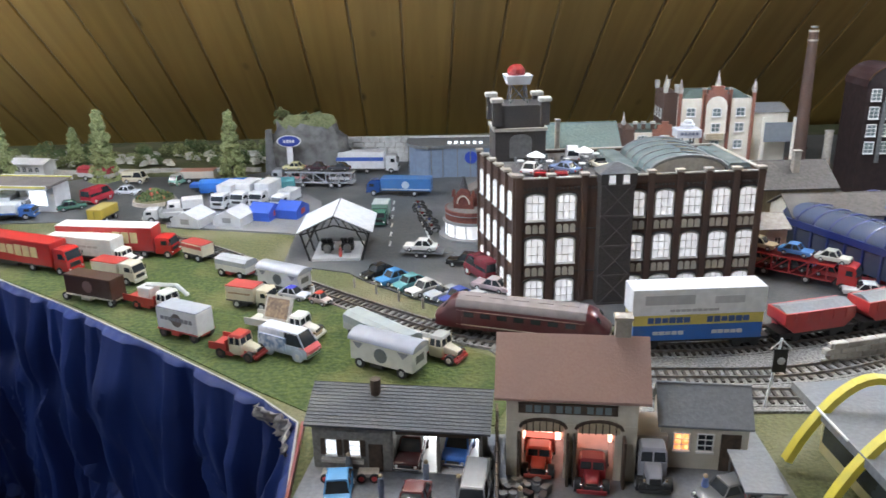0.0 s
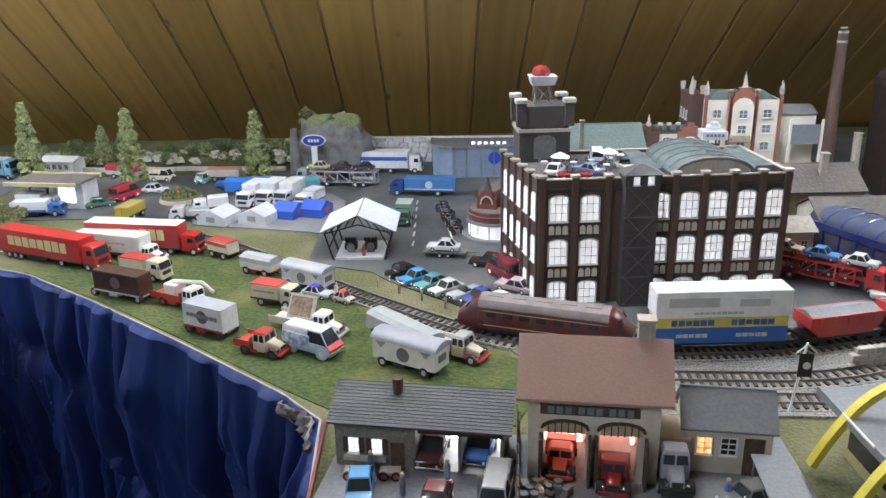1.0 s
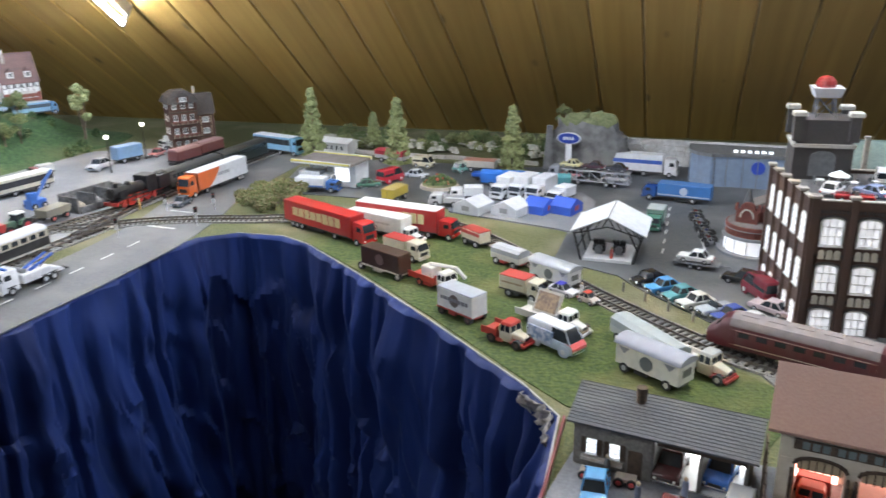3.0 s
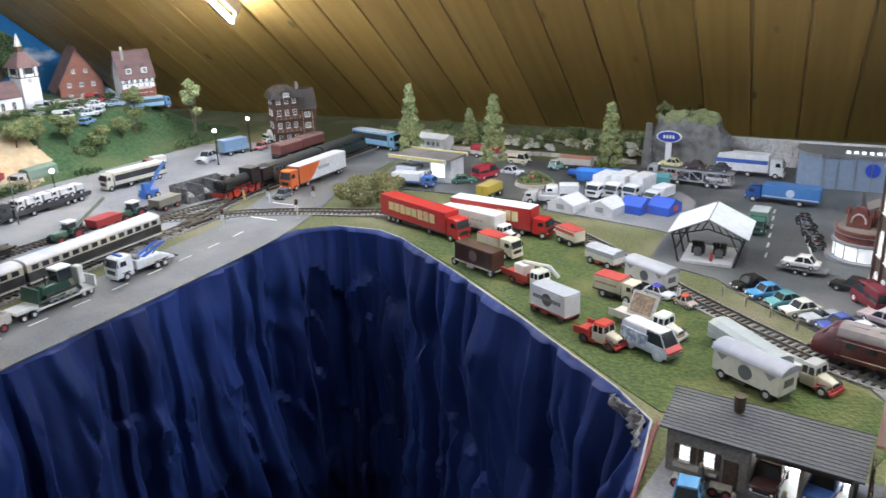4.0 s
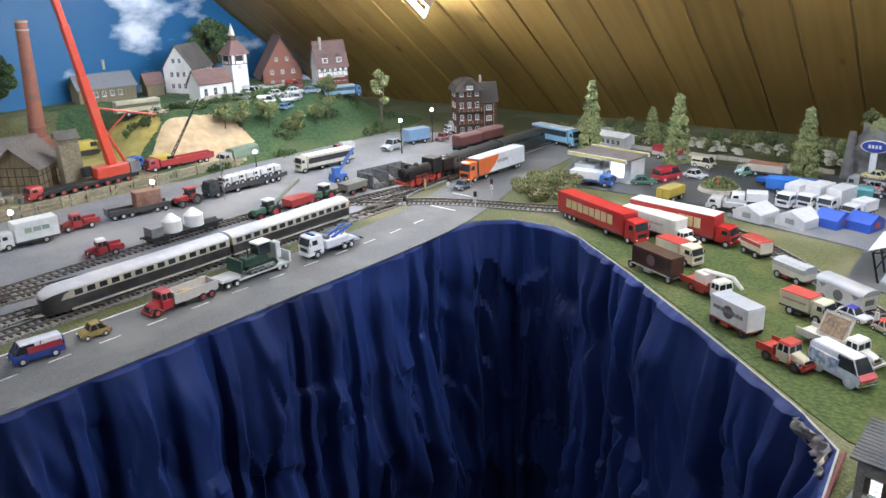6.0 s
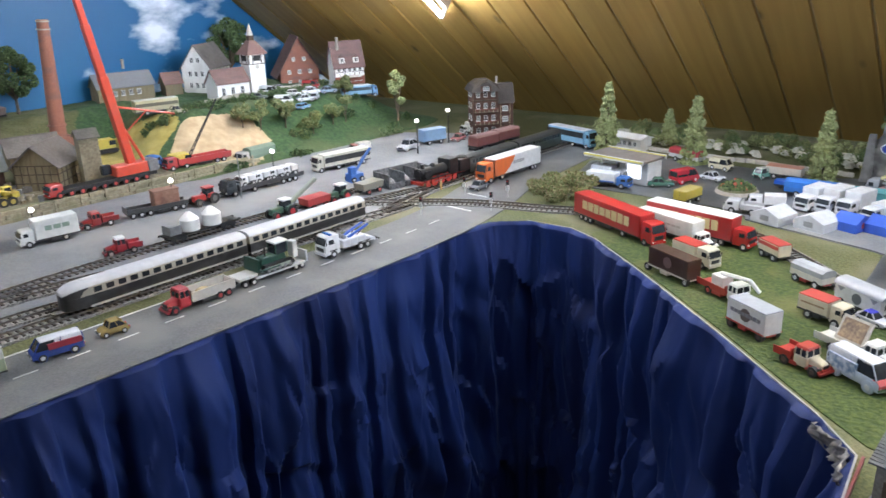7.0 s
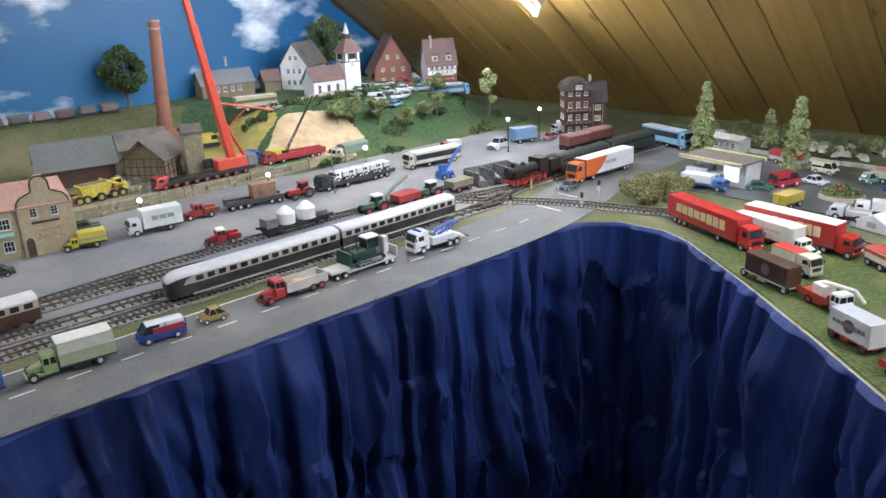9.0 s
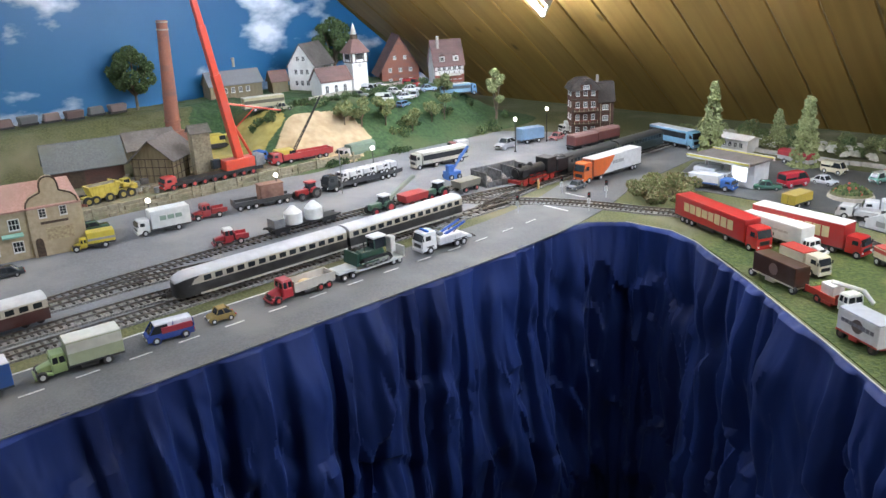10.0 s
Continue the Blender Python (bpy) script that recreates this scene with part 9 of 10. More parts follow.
def dozer(m):
    t = thing("bulldozer", "dark green bulldozer with white cab roof", "bulldozer", m=m)
    g = paint((0.010, 0.05, 0.032), 0.4)
    part("hull", Mesh().box((0.004, 0, 0.013), (0.042, 0.014, 0.010), g, b=0.0015, top=(0.85, 0.9)), t)
    for s in (1, -1):
        part("crawler", Mesh().prism([(-0.024, 0.004), (-0.018, 0), (0.02, 0), (0.026, 0.004), (0.022, 0.010), (-0.02, 0.010)], 0.006, M_BLACK, y0=s * 0.0105), t, "black crawler band")
    for s in (1, -1):
        part("track_frame", Mesh().box((0.001, s * 0.0138, 0.0052), (0.034, 0.0008, 0.0042), paint((0.30, 0.34, 0.28), 0.6)), t)
        for k in range(5):
            part("roller", Mesh().cyl((-0.016 + k * 0.0085, s * 0.0125, 0.0035), (-0.016 + k * 0.0085, s * 0.0146, 0.0035), 0.0024, M_METAL, n=9), t)
        part("blade_arm", Mesh().cyl((0.0, s * 0.0145, 0.006), (0.034, s * 0.0135, 0.006), 0.0012, g, n=6), t)
    part("exhaust", Mesh().cyl((0.014, 0.003, 0.018), (0.014, 0.003, 0.03), 0.0009, M_BLACK, n=6), t)
    c = part("cab", Mesh().box((-0.008, 0, 0.024), (0.018, 0.016, 0.013), M_GLASS_DARK), t)
    for sx in (1, -1):
        for s in (1, -1):
            part("cab_post", Mesh().box((-0.008 + sx * 0.0088, s * 0.0078, 0.024), (0.0014, 0.0014, 0.0135), g), c)
    part("cab_roof", Mesh().box((-0.008, 0, 0.0315), (0.021, 0.018, 0.002), paint((0.7, 0.7, 0.68)), b=0.0005), c)
    part("blade", Mesh().box((0.034, 0, 0.008), (0.003, 0.030, 0.015), g, pose(0, 0, 0, 0, -8, 0)), t)
    part("ripper", Mesh().box((-0.031, 0, 0.016), (0.008, 0.012, 0.02), paint((0.6, 0.6, 0.58)), b=0.001), t)


LL = along((-0.850, 0.601), (-0.850, 0.718), -0.0125, GR)
low_loader(LL)
dozer(LL @ pose(-0.006, 0, 0.0101) @ Matrix.Diagonal((1.1, 1.1, 1.18, 1)))
def recovery_truck(m):
    t = thing("recovery_truck", "white recovery truck with grey deck and blue crane arms", "truck", m=m)
    p, blue = paint((0.66, 0.67, 0.69), 0.3), paint((0.03, 0.10, 0.42), 0.35)
    part("chassis", Mesh().box((-0.004, 0, 0.0075), (0.088, 0.013, 0.004), M_BLACK), t)
    modern_cab(t, 0.047, 0.026, 0.028, 0.034, (0.68, 0.69, 0.7))
    part("light_bar", Mesh().box((0.034, 0, 0.0352), (0.004, 0.02, 0.0022), paint((0.05, 0.15, 0.5), 0.2), b=0.0005), t)
    bd = part("equipment_body", Mesh().box((-0.006, 0, 0.016), (0.044, 0.028, 0.012), p, b=0.0008), t, "white equipment lockers")
    for k in (-0.019, -0.005, 0.009):
        for s in (1, -1):
            part("locker_door", Mesh().box((k, s * 0.0142, 0.016), (0.012, 0.0006, 0.0085), paint((0.56, 0.57, 0.6), 0.3), b=0.0002), bd)
    part("winch", Mesh().cyl((0.008, -0.008, 0.0245), (0.008, 0.008, 0.0245), 0.0035, M_METAL, n=10), bd)
    part("rear_deck", Mesh().prism([(-0.028, 0.01), (-0.028, 0.019), (-0.047, 0.012), (-0.047, 0.009)], 0.026, p), t)
    for s in (1, -1):
        part("crane_arm", Mesh().cyl((0.0, s * 0.006, 0.022), (-0.038, s * 0.007, 0.0345), 0.0024, blue, 0.0018, n=7), t, "blue crane arm")
        part("stay", Mesh().cyl((-0.016, s * 0.007, 0.0225), (-0.03, s * 0.007, 0.0315), 0.0011, M_CHROME, n=6), t)
    part("tow_bar", Mesh().cyl((-0.044, 0, 0.01), (-0.058, 0, 0.007), 0.0019, M_BLACK, n=6).cyl((-0.057, -0.008, 0.007), (-0.057, 0.008, 0.007), 0.0013, M_BLACK, n=6), t)
    for x in (0.033, -0.017, -0.03):
        for s in (1, -1):
            wheel(t, x, s * 0.0118, 0.0058, 0.005, (0.5, 0.5, 0.52))
            part("mudguard", Mesh().box((x, s * 0.0122, 0.0122), (0.013, 0.005, 0.0014), M_BLACK, b=0.0004), t)


recovery_truck(along((-0.846, 0.745), (-0.838, 0.84), -0.0125, GR))
car("sand gold rounded microcar on the road", (0.30, 0.22, 0.08), along((-0.852, 0.407), (-0.848, 0.441), -0.009, GR), 0.035, 0.018, 0.0175, "bug")
vb = car("blue and red van with white roof on the road", (0.03, 0.06, 0.25), along((-0.850, 0.328), (-0.842, 0.384), -0.0105, GR), 0.056, 0.021, 0.023, "van", roof=(0.62, 0.64, 0.68))
part("side_panel", Mesh().box((-0.008, 0, 0.0155), (0.036, 0.0212, 0.007), paint((0.32, 0.03, 0.05))), vb, "red side panel")
truck("pale green lorry with cream white box roof", along((-0.852, 0.207), (-0.842, 0.299), -0.0125, GR), 0.093, 0.028, 0.037, "bonnet", (0.27, 0.36, 0.15), (0.24, 0.33, 0.13), boxc=(0.36, 0.40, 0.26), roofc=(0.66, 0.66, 0.6), stripe=((0.6, 0.6, 0.52), 0.75, 0.4), capH=0.026, axles=[0.04, -0.028])
truck("dark blue lorry with white roof", along((-0.852, 0.10), (-0.848, 0.185), -0.0125, GR), 0.085, 0.028, 0.036, "modern", (0.03, 0.08, 0.25), boxc=(0.03, 0.09, 0.28), roofc=(0.66, 0.67, 0.7), capH=0.028)
ol = truck("orange lorry with white curved box trailer", along((-0.918, 1.213), (-0.915, 1.392), -0.0145, GR), 0.178, 0.029, 0.043, "modern", (0.62, 0.13, 0.03), boxc=(0.66, 0.66, 0.67), capH=0.04, letters=(4, (0.35, 0.35, 0.36), 0.12, 0.2), axles=[0.075, 0.04, -0.06, -0.07])
part("orange_panel", Mesh().prism([(0.0625, 0.0095), (0.0625, 0.0428), (-0.002, 0.0428), (0.004, 0.033), (0.016, 0.021), (0.034, 0.0095)], 0.0298, paint((0.62, 0.13, 0.03))), ol, "orange curved front of the trailer")
car("dark silver car waiting at the crossing", (0.12, 0.13, 0.15), pose(-0.912, 1.18, GR, 0, 0, 275), 0.042, 0.02, 0.016)
truck("light blue coach with dark windows", along((-0.925, 1.60), (-1.035, 1.625), 0.0, GR), 0.135, 0.029, 0.04, "modern", (0.2, 0.4, 0.55), boxc=(0.22, 0.42, 0.58), roofc=(0.6, 0.65, 0.7), stripe=((0.02, 0.025, 0.03), 0.66, 0.4), capH=0.04, capL=0.016, category="coach")


def tractor(m, c, rim=(0.5, 0.04, 0.05), roofc=(0.7, 0.7, 0.7)):
    t = thing("tractor", "farm tractor with large wheels and pale cab roof", "tractor", "tractors", m)
    p = paint(c, 0.35)
    part("bonnet", Mesh().box((0.012, 0, 0.014), (0.026, 0.011, 0.010), p, b=0.0015), t)
    cb = part("cab", Mesh().box((-0.008, 0, 0.022), (0.016, 0.016, 0.015), M_GLASS_DARK, top=(0.9, 0.9)), t)
    part("cab_roof", Mesh().box((-0.008, 0, 0.0305), (0.019, 0.018, 0.0025), paint(roofc), b=0.0006), cb)
    part("chassis", Mesh().box((0, 0, 0.009), (0.042, 0.009, 0.006), M_BLACK), t)
    for s in (1, -1):
        part("mudguard", Mesh().prism([(-0.021, 0.015), (-0.012, 0.022), (-0.003, 0.0195), (0, 0.013)], 0.006, p, y0=s * 0.0115), t)
        wheel(t, -0.012, s * 0.012, 0.0105, 0.007, rim)
        wheel(t, 0.019, s * 0.011, 0.0075, 0.006, rim)


def farm_trailer(label, m, c, L=0.05):
    t = thing("farm_trailer", label, "trailer", "farm trailers", m)
    part("bin", Mesh().box((0, 0, 0.016), (L, 0.026, 0.013), paint(c), top=(1.06, 1.1)), t)
    part("drawbar", Mesh().cyl((L / 2, 0, 0.008), (L / 2 + 0.018, 0, 0.008), 0.001, M_BLACK, n=5), t)
    for x in (-L * 0.3, L * 0.25):
        for s in (1, -1):
            wheel(t, x, s * 0.012, 0.0055, 0.004, (0.5, 0.1, 0.08))


TG = (0.06, 0.13, 0.09)
tractor(pose(-1.075, 0.842, G2, 0, 0, 270), TG)
farm_trailer("red farm trailer behind a green tractor", pose(-1.07, 0.912, G2, 0, 0, 270), (0.4, 0.05, 0.05))
tractor(pose(-1.07, 0.965, G2, 0, 0, 270), TG)
farm_trailer("olive grey farm trailer", pose(-1.065, 1.04, G2, 0, 0, 270), (0.2, 0.19, 0.15))
lb = thing("loader_arm", "grey green loading conveyor leaning over the tractors", "conveyor", m=pose(-1.09, 0.91, G2, 0, 0, 80))
part("boom", Mesh().box((0, 0, 0.03), (0.085, 0.008, 0.005), paint((0.3, 0.34, 0.28)), pose(0, 0, 0, 0, -32, 0)), lb)
part("leg", Mesh().cyl((-0.03, 0, 0), (-0.02, 0, 0.022), 0.0015, M_METAL, n=5), lb)
truck("dark red off-road truck with white roof", along((-1.122, 0.545), (-1.108, 0.602), -0.0105, G2), 0.056, 0.024, 0.018, "bonnet", (0.32, 0.025, 0.035), (0.3, 0.02, 0.03), (0.68, 0.68, 0.66), load="flat", boxc=(0.32, 0.025, 0.035), capH=0.027, rim=(0.4, 0.35, 0.33))
truck("bright yellow delivery van", along((-1.278, 0.378), (-1.264, 0.444), -0.011, G2), 0.066, 0.024, 0.027, "bonnet", (0.62, 0.5, 0.06), boxc=(0.62, 0.5, 0.06), capH=0.02, nose=0.024, category="van", stripe=((0.3, 0.3, 0.32), 0.45, 0.2))
truck("white box lorry with green leaf pictures", along((-1.272, 0.484), (-1.262, 0.572), -0.0125, G2), 0.09, 0.028, 0.04, "modern", (0.70, 0.71, 0.70), boxc=(0.72, 0.73, 0.71), capH=0.028, capL=0.021, letters=(3, (0.25, 0.35, 0.28), 0.3, 0.25))
truck("dark red crew cab lorry", along((-1.285, 0.588), (-1.277, 0.648), -0.012, G2), 0.062, 0.026, 0.02, "bonnet", (0.32, 0.03, 0.03), load="flat", boxc=(0.3, 0.03, 0.03), capH=0.027)
cx = truck("black heavy lorry chassis carrying an old excavator body", along((-1.282, 0.665), (-1.262, 0.775), -0.0125, G2), 0.11, 0.027, 0.018, "none", load="flat", boxc=(0.05, 0.05, 0.05), axles=[-0.045, -0.03, 0.015, 0.03, 0.045])
ex = thing("excavator_cabin", "rusty brown excavator house on a lorry", "excavator", m=along((-1.282, 0.665), (-1.262, 0.775), -0.0125, G2 + 0.0115) @ pose(-0.018, 0, 0))
part("house", Mesh().box((0, 0, 0.014), (0.045, 0.025, 0.028), mixed("rusty_paint", (0.24, 0.12, 0.085), (0.34, 0.2, 0.15), 120, 0.85, 0, 0.2, (0.16, 0.08, 0.06), 50), b=0.001), ex)
part("side_opening", Mesh().box((-0.012, -0.0126, 0.014), (0.012, 0.001, 0.018), M_BLACK), ex)
part("window", Mesh().box((0.01, -0.0122, 0.017), (0.01, 0.001, 0.008), WD), ex)
part("roof", Mesh().box((0, 0, 0.029), (0.047, 0.026, 0.002), paint((0.25, 0.13, 0.09), 0.8), b=0.0006), ex)
tractor(pose(-1.262, 0.808, G2, 0, 0, 272), (0.4, 0.03, 0.03), (0.1, 0.1, 0.1), (0.42, 0.04, 0.04))
truck("black lorry hauling white vehicles on a flat trailer", along((-1.255, 0.85), (-1.257, 1.04), -0.0135, G2), 0.185, 0.028, 0.02, "modern", (0.03, 0.035, 0.04), load="flat", boxc=(0.05, 0.05, 0.055), capH=0.032, axles=[0.075, 0.03, -0.04, -0.055, -0.07])
for i in range(4):
    truck("small white off-road truck carried on a flat trailer", pose(-1.269, 0.905 + i * 0.034, G2 + 0.0118, 0, 0, 270), 0.034, 0.024, 0.02, "modern", (0.7, 0.7, 0.7), boxc=(0.66, 0.66, 0.66), capH=0.022, capL=0.016, group="white loaded trucks", axles=[-0.01, 0.01])
truck("cream and black city bus", along((-1.262, 1.08), (-1.245, 1.215), -0.014, G2), 0.135, 0.029, 0.034, "modern", (0.62, 0.6, 0.5), boxc=(0.62, 0.6, 0.5), roofc=(0.68, 0.67, 0.6), stripe=((0.025, 0.025, 0.03), 0.6, 0.45), capH=0.034, capL=0.014, category="bus")
car("silver streamlined caravan in the yard", (0.45, 0.46, 0.48), pose(-1.265, 1.355, G2, 0, 0, 275), 0.058, 0.026, 0.025, "bug")
truck("pale blue box trailer", along((-1.26, 1.405), (-1.243, 1.465), -0.013, G2), 0.062, 0.028, 0.036, "none", boxc=(0.2, 0.33, 0.5), roofc=(0.3, 0.42, 0.56), category="trailer")
car("red and white rally car", (0.5, 0.2, 0.2), pose(-1.235, 1.50, G2, 0, 0, 280), 0.045, 0.02, 0.017)
truck("white camper van on the yard", along((-1.258, 1.55), (-1.24, 1.59), -0.012, G2), 0.045, 0.025, 0.03, "modern", (0.7, 0.69, 0.66), boxc=(0.72, 0.71, 0.68), capH=0.024, capL=0.012, category="van")
truck("small red and white van near the yard", along((-1.335, 1.245), (-1.32, 1.29), -0.012, 0.002), 0.045, 0.023, 0.023, "modern", (0.45, 0.2, 0.2), boxc=(0.6, 0.58, 0.55), capH=0.022, capL=0.013, category="van")
truck("long red tipper lorry on the quarry road", along((-1.475, 0.86), (-1.46, 1.0), -0.0125, 0.021), 0.145, 0.028, 0.026, "modern", (0.4, 0.04, 0.04), load="tipper", boxc=(0.38, 0.04, 0.04), capH=0.027, axles=[0.06, 0.03, -0.04, -0.055])
truck("dull green tarpaulin lorry on the quarry road", pose(-1.475, 1.075, 0.002, 0, 0, 275), 0.10, 0.028, 0.034, "modern", (0.45, 0.42, 0.4), load="tilt", boxc=(0.12, 0.17, 0.13), roofc=(0.16, 0.22, 0.17), capH=0.028)


def grey_bins():
    t = thing("storage_bins", "dark grey concrete storage bays with gravel beside the track", "storage bay", m=pose(-1.062, 1.135, G2, 0, 0, 82))
    cm = mixed("old_concrete", (0.10, 0.10, 0.105), (0.19, 0.19, 0.195), 160, 0.9, 0, 0.4, (0.07, 0.07, 0.07), 30)
    for x in (-0.056, -0.02, 0.016, 0.052):
        part("divider", Mesh().box((x, 0, 0.014), (0.003, 0.05, 0.028), cm, b=0.0005), t)
    part("back_panel", Mesh().box((-0.002, 0.0255, 0.015), (0.111, 0.003, 0.03), cm, b=0.0005), t)
    for x in (-0.038, -0.002, 0.034):
        part("low_front", Mesh().box((x, -0.0255, 0.006), (0.033, 0.0024, 0.012), cm), t)
        part("gravel_heap", Mesh().ball((x, 0.006, 0.002), 0.0155, M_BALLAST if x < 0.03 else M_DIRT, nu=12, nv=6, sz=0.9), t)


grey_bins()


def blue_loader(m):
    t = thing("blue_loading_crane", "bright blue loading crane with raised arm", "crane", m=m)
    b = paint((0.05, 0.16, 0.5), 0.4)
    part("base", Mesh().box((0, 0, 0.006), (0.022, 0.018, 0.012), b, b=0.001), t)
    part("operator_cab", Mesh().box((-0.006, -0.004, 0.017), (0.01, 0.009, 0.011), b, b=0.0006), t)
    for s in (1, -1):
        for x in (-0.007, 0.007):
            wheel(t, x, s * 0.009, 0.004, 0.003)
    part("arm", Mesh().cyl((0, 0, 0.012), (0.03, 0, 0.045), 0.002, b, n=6).cyl((0.03, 0, 0.045), (0.012, 0, 0.03), 0.0012, b, n=5), t)


blue_loader(pose(-1.155, 1.085, G2, 0, 0, 80) @ Matrix.Diagonal((1.35, 1.35, 1.35, 1)))


# mobile crane
def mobile_crane():
    m = along((-1.452, 0.61), (-1.452, 0.825), -0.016, 0.021)
    t = thing("mobile_crane", "large orange red mobile crane with raised boom", "crane", m=m)
    o = paint((0.62, 0.075, 0.04), 0.3)
    L = 0.215
    part("carrier", Mesh().box((-0.01, 0, 0.012), (L * 0.9, 0.03, 0.007), M_BLACK, b=0.0008), t)
    modern_cab(t, L / 2, 0.026, 0.03, 0.027, (0.5, 0.06, 0.05))
    for i in range(9):
        for s in (1, -1):
            wheel(t, 0.09 - i * 0.0215, s * 0.013, 0.0065, 0.006, (0.5, 0.06, 0.05))
    s = part("superstructure", Mesh().box((-0.058, 0, 0.027), (0.07, 0.03, 0.02), o, b=0.002), t, "orange red slewing superstructure")
    part("counterweight", Mesh().box((-0.1, 0, 0.027), (0.022, 0.034, 0.022), M_METAL, b=0.001), s)
    part("crane_cab", Mesh().box((-0.015, -0.012, 0.03), (0.018, 0.012, 0.018), WD, b=0.001), s)
    tip = Vector((-0.0105, 0, 0.35))
    a = Vector((-0.062, 0, 0.033))
    d = tip - a
    for k0, k1, w in ((0.0, 0.55, 0.016), (0.5, 0.85, 0.0135), (0.8, 1.2, 0.011)):
        p, q = a + d * k0, a + d * k1
        mm = Matrix.Translation((p + q) / 2) @ d.to_track_quat("Z", "Y").to_matrix().to_4x4()
        part("boom_section", Mesh().box((0, 0, 0), (w, w, (q - p).length), o, mm, b=0.001), t, "orange red telescopic boom section")
    part("luffing_ram", Mesh().cyl((-0.09, 0, 0.036), tuple(a + d * 0.32), 0.003, o, n=8), t)
    f = part("fly_jib", Mesh().cyl(tuple(a + d * 0.37), (-0.17, 0.0, 0.118), 0.0022, o, n=6).cyl(tuple(a + d * 0.18), (-0.11, 0, 0.132), 0.0013, o, n=5), t, "red folded jib")
    P = a + d * 0.36
    for i in range(8):
        part("lettering", Mesh().box((0, -0.0074, (i - 4) * 0.007), (0.006, 0.0006, 0.0045), paint((0.7, 0.7, 0.68)), Matrix.Translation(P) @ d.to_track_quat("Z", "Y").to_matrix().to_4x4() @ Matrix.Rotation(math.pi / 2, 4, "Z")), t)


mobile_crane()


def digger(m, label, c, boom):
    t = thing("excavator", label, "excavator", "excavators", m)
    p = paint(c, 0.5)
    for s in (1, -1):
        part("crawler", Mesh().prism([(-0.026, 0.005), (-0.02, 0), (0.02, 0), (0.026, 0.005), (0.02, 0.010), (-0.02, 0.010)], 0.008, M_BLACK, y0=s * 0.012), t, "dark crawler band")
    part("house", Mesh().box((-0.004, 0, 0.021), (0.046, 0.03, 0.02), p, b=0.002, top=(0.85, 0.9)), t)
    part("cab_window", Mesh().box((0.012, -0.0148, 0.023), (0.014, 0.002, 0.01), WD), t)
    if boom:
        b = Mesh()
        for s in (1, -1):
            b.cyl((0.018, s * 0.006, 0.02), (0.018 + boom[0], s * 0.002, boom[1]), 0.0012, M_BLACK, n=5)
        for i in range(12):
            k, k2 = i / 12, (i + 1) / 12
            s = 1 if i % 2 else -1
            b.cyl((0.018 + boom[0] * k, s * 0.006 * (1 - k), 0.02 + (boom[1] - 0.02) * k), (0.018 + boom[0] * k2, -s * 0.006 * (1 - k2), 0.02 + (boom[1] - 0.02) * k2), 0.0007, M_BLACK, n=4)
        part("lattice_boom", b, t, "black lattice boom")
    else:
        part("arm", Mesh().cyl((0.02, 0, 0.025), (0.055, 0, 0.03), 0.003, p, n=6).cyl((0.055, 0, 0.03), (0.06, 0, 0.008), 0.0025, p, n=6), t)


def scraper(m):
    t = thing("earth_scraper", "weathered yellow earth-moving scraper on black wheels", "scraper", m=m)
    y = mixed("worn_yellow", (0.52, 0.40, 0.05), (0.62, 0.49, 0.09), 140, 0.5, 0, 0.0, (0.34, 0.25, 0.06), 40)
    part("frame", Mesh().box((0, 0, 0.012), (0.09, 0.022, 0.005), y, b=0.0008), t)
    b = part("bowl", Mesh().prism([(-0.03, 0.012), (0.016, 0.012), (0.026, 0.034), (-0.036, 0.034)], 0.028, y), t, "yellow open bowl")
    part("bowl_load", Mesh().box((-0.005, 0, 0.0335), (0.054, 0.022, 0.002), M_DIRT, b=0.0006), b)
    for s in (1, -1):
        part("push_arm", Mesh().cyl((0.014, s * 0.015, 0.036), (0.05, s * 0.013, 0.022), 0.0022, y, n=6), t)
        for k in range(5):
            part("bowl_rib", Mesh().box((-0.028 + k * 0.011, s * 0.0145, 0.023), (0.0016, 0.001, 0.02), y), b)
        for x in (-0.04, -0.026, 0.0, 0.026, 0.042):
            wheel(t, x, s * 0.0135, 0.0088, 0.006, (0.42, 0.32, 0.06))
    c = part("cab", Mesh().box((0.042, 0.004, 0.026), (0.016, 0.014, 0.016), y, b=0.0008), t)
    part("cab_window", Mesh().box((0.042, -0.0034, 0.029), (0.011, 0.0008, 0.007), WD), c)
    part("engine_cover", Mesh().box((0.052, 0, 0.0185), (0.014, 0.02, 0.01), y, b=0.001), t)


scraper(pose(-1.492, 0.512, 0.0205, 0, 0, 95))
digger(pose(-1.5, 0.905, 0.018, 0, 0, 78), "yellow and blue rope excavator with lattice boom", (0.5, 0.38, 0.05), (0.075, 0.135))
truck("blue lorry beside the quarry", pose(-1.535, 0.84, 0.02, 0, 0, 95), 0.075, 0.028, 0.03, "modern", (0.05, 0.16, 0.5), load="tipper", boxc=(0.04, 0.12, 0.42), capH=0.028)
car("dull green van at the works yard edge", (0.07, 0.11, 0.06), pose(-1.375, 0.445, 0.002, 0, 0, 80), 0.05, 0.02, 0.018, "wagon")
car("dark grey saloon in front of the station", (0.04, 0.045, 0.05), pose(-1.245, 0.27, G2, 0, 0, 262), 0.055, 0.021, 0.016)


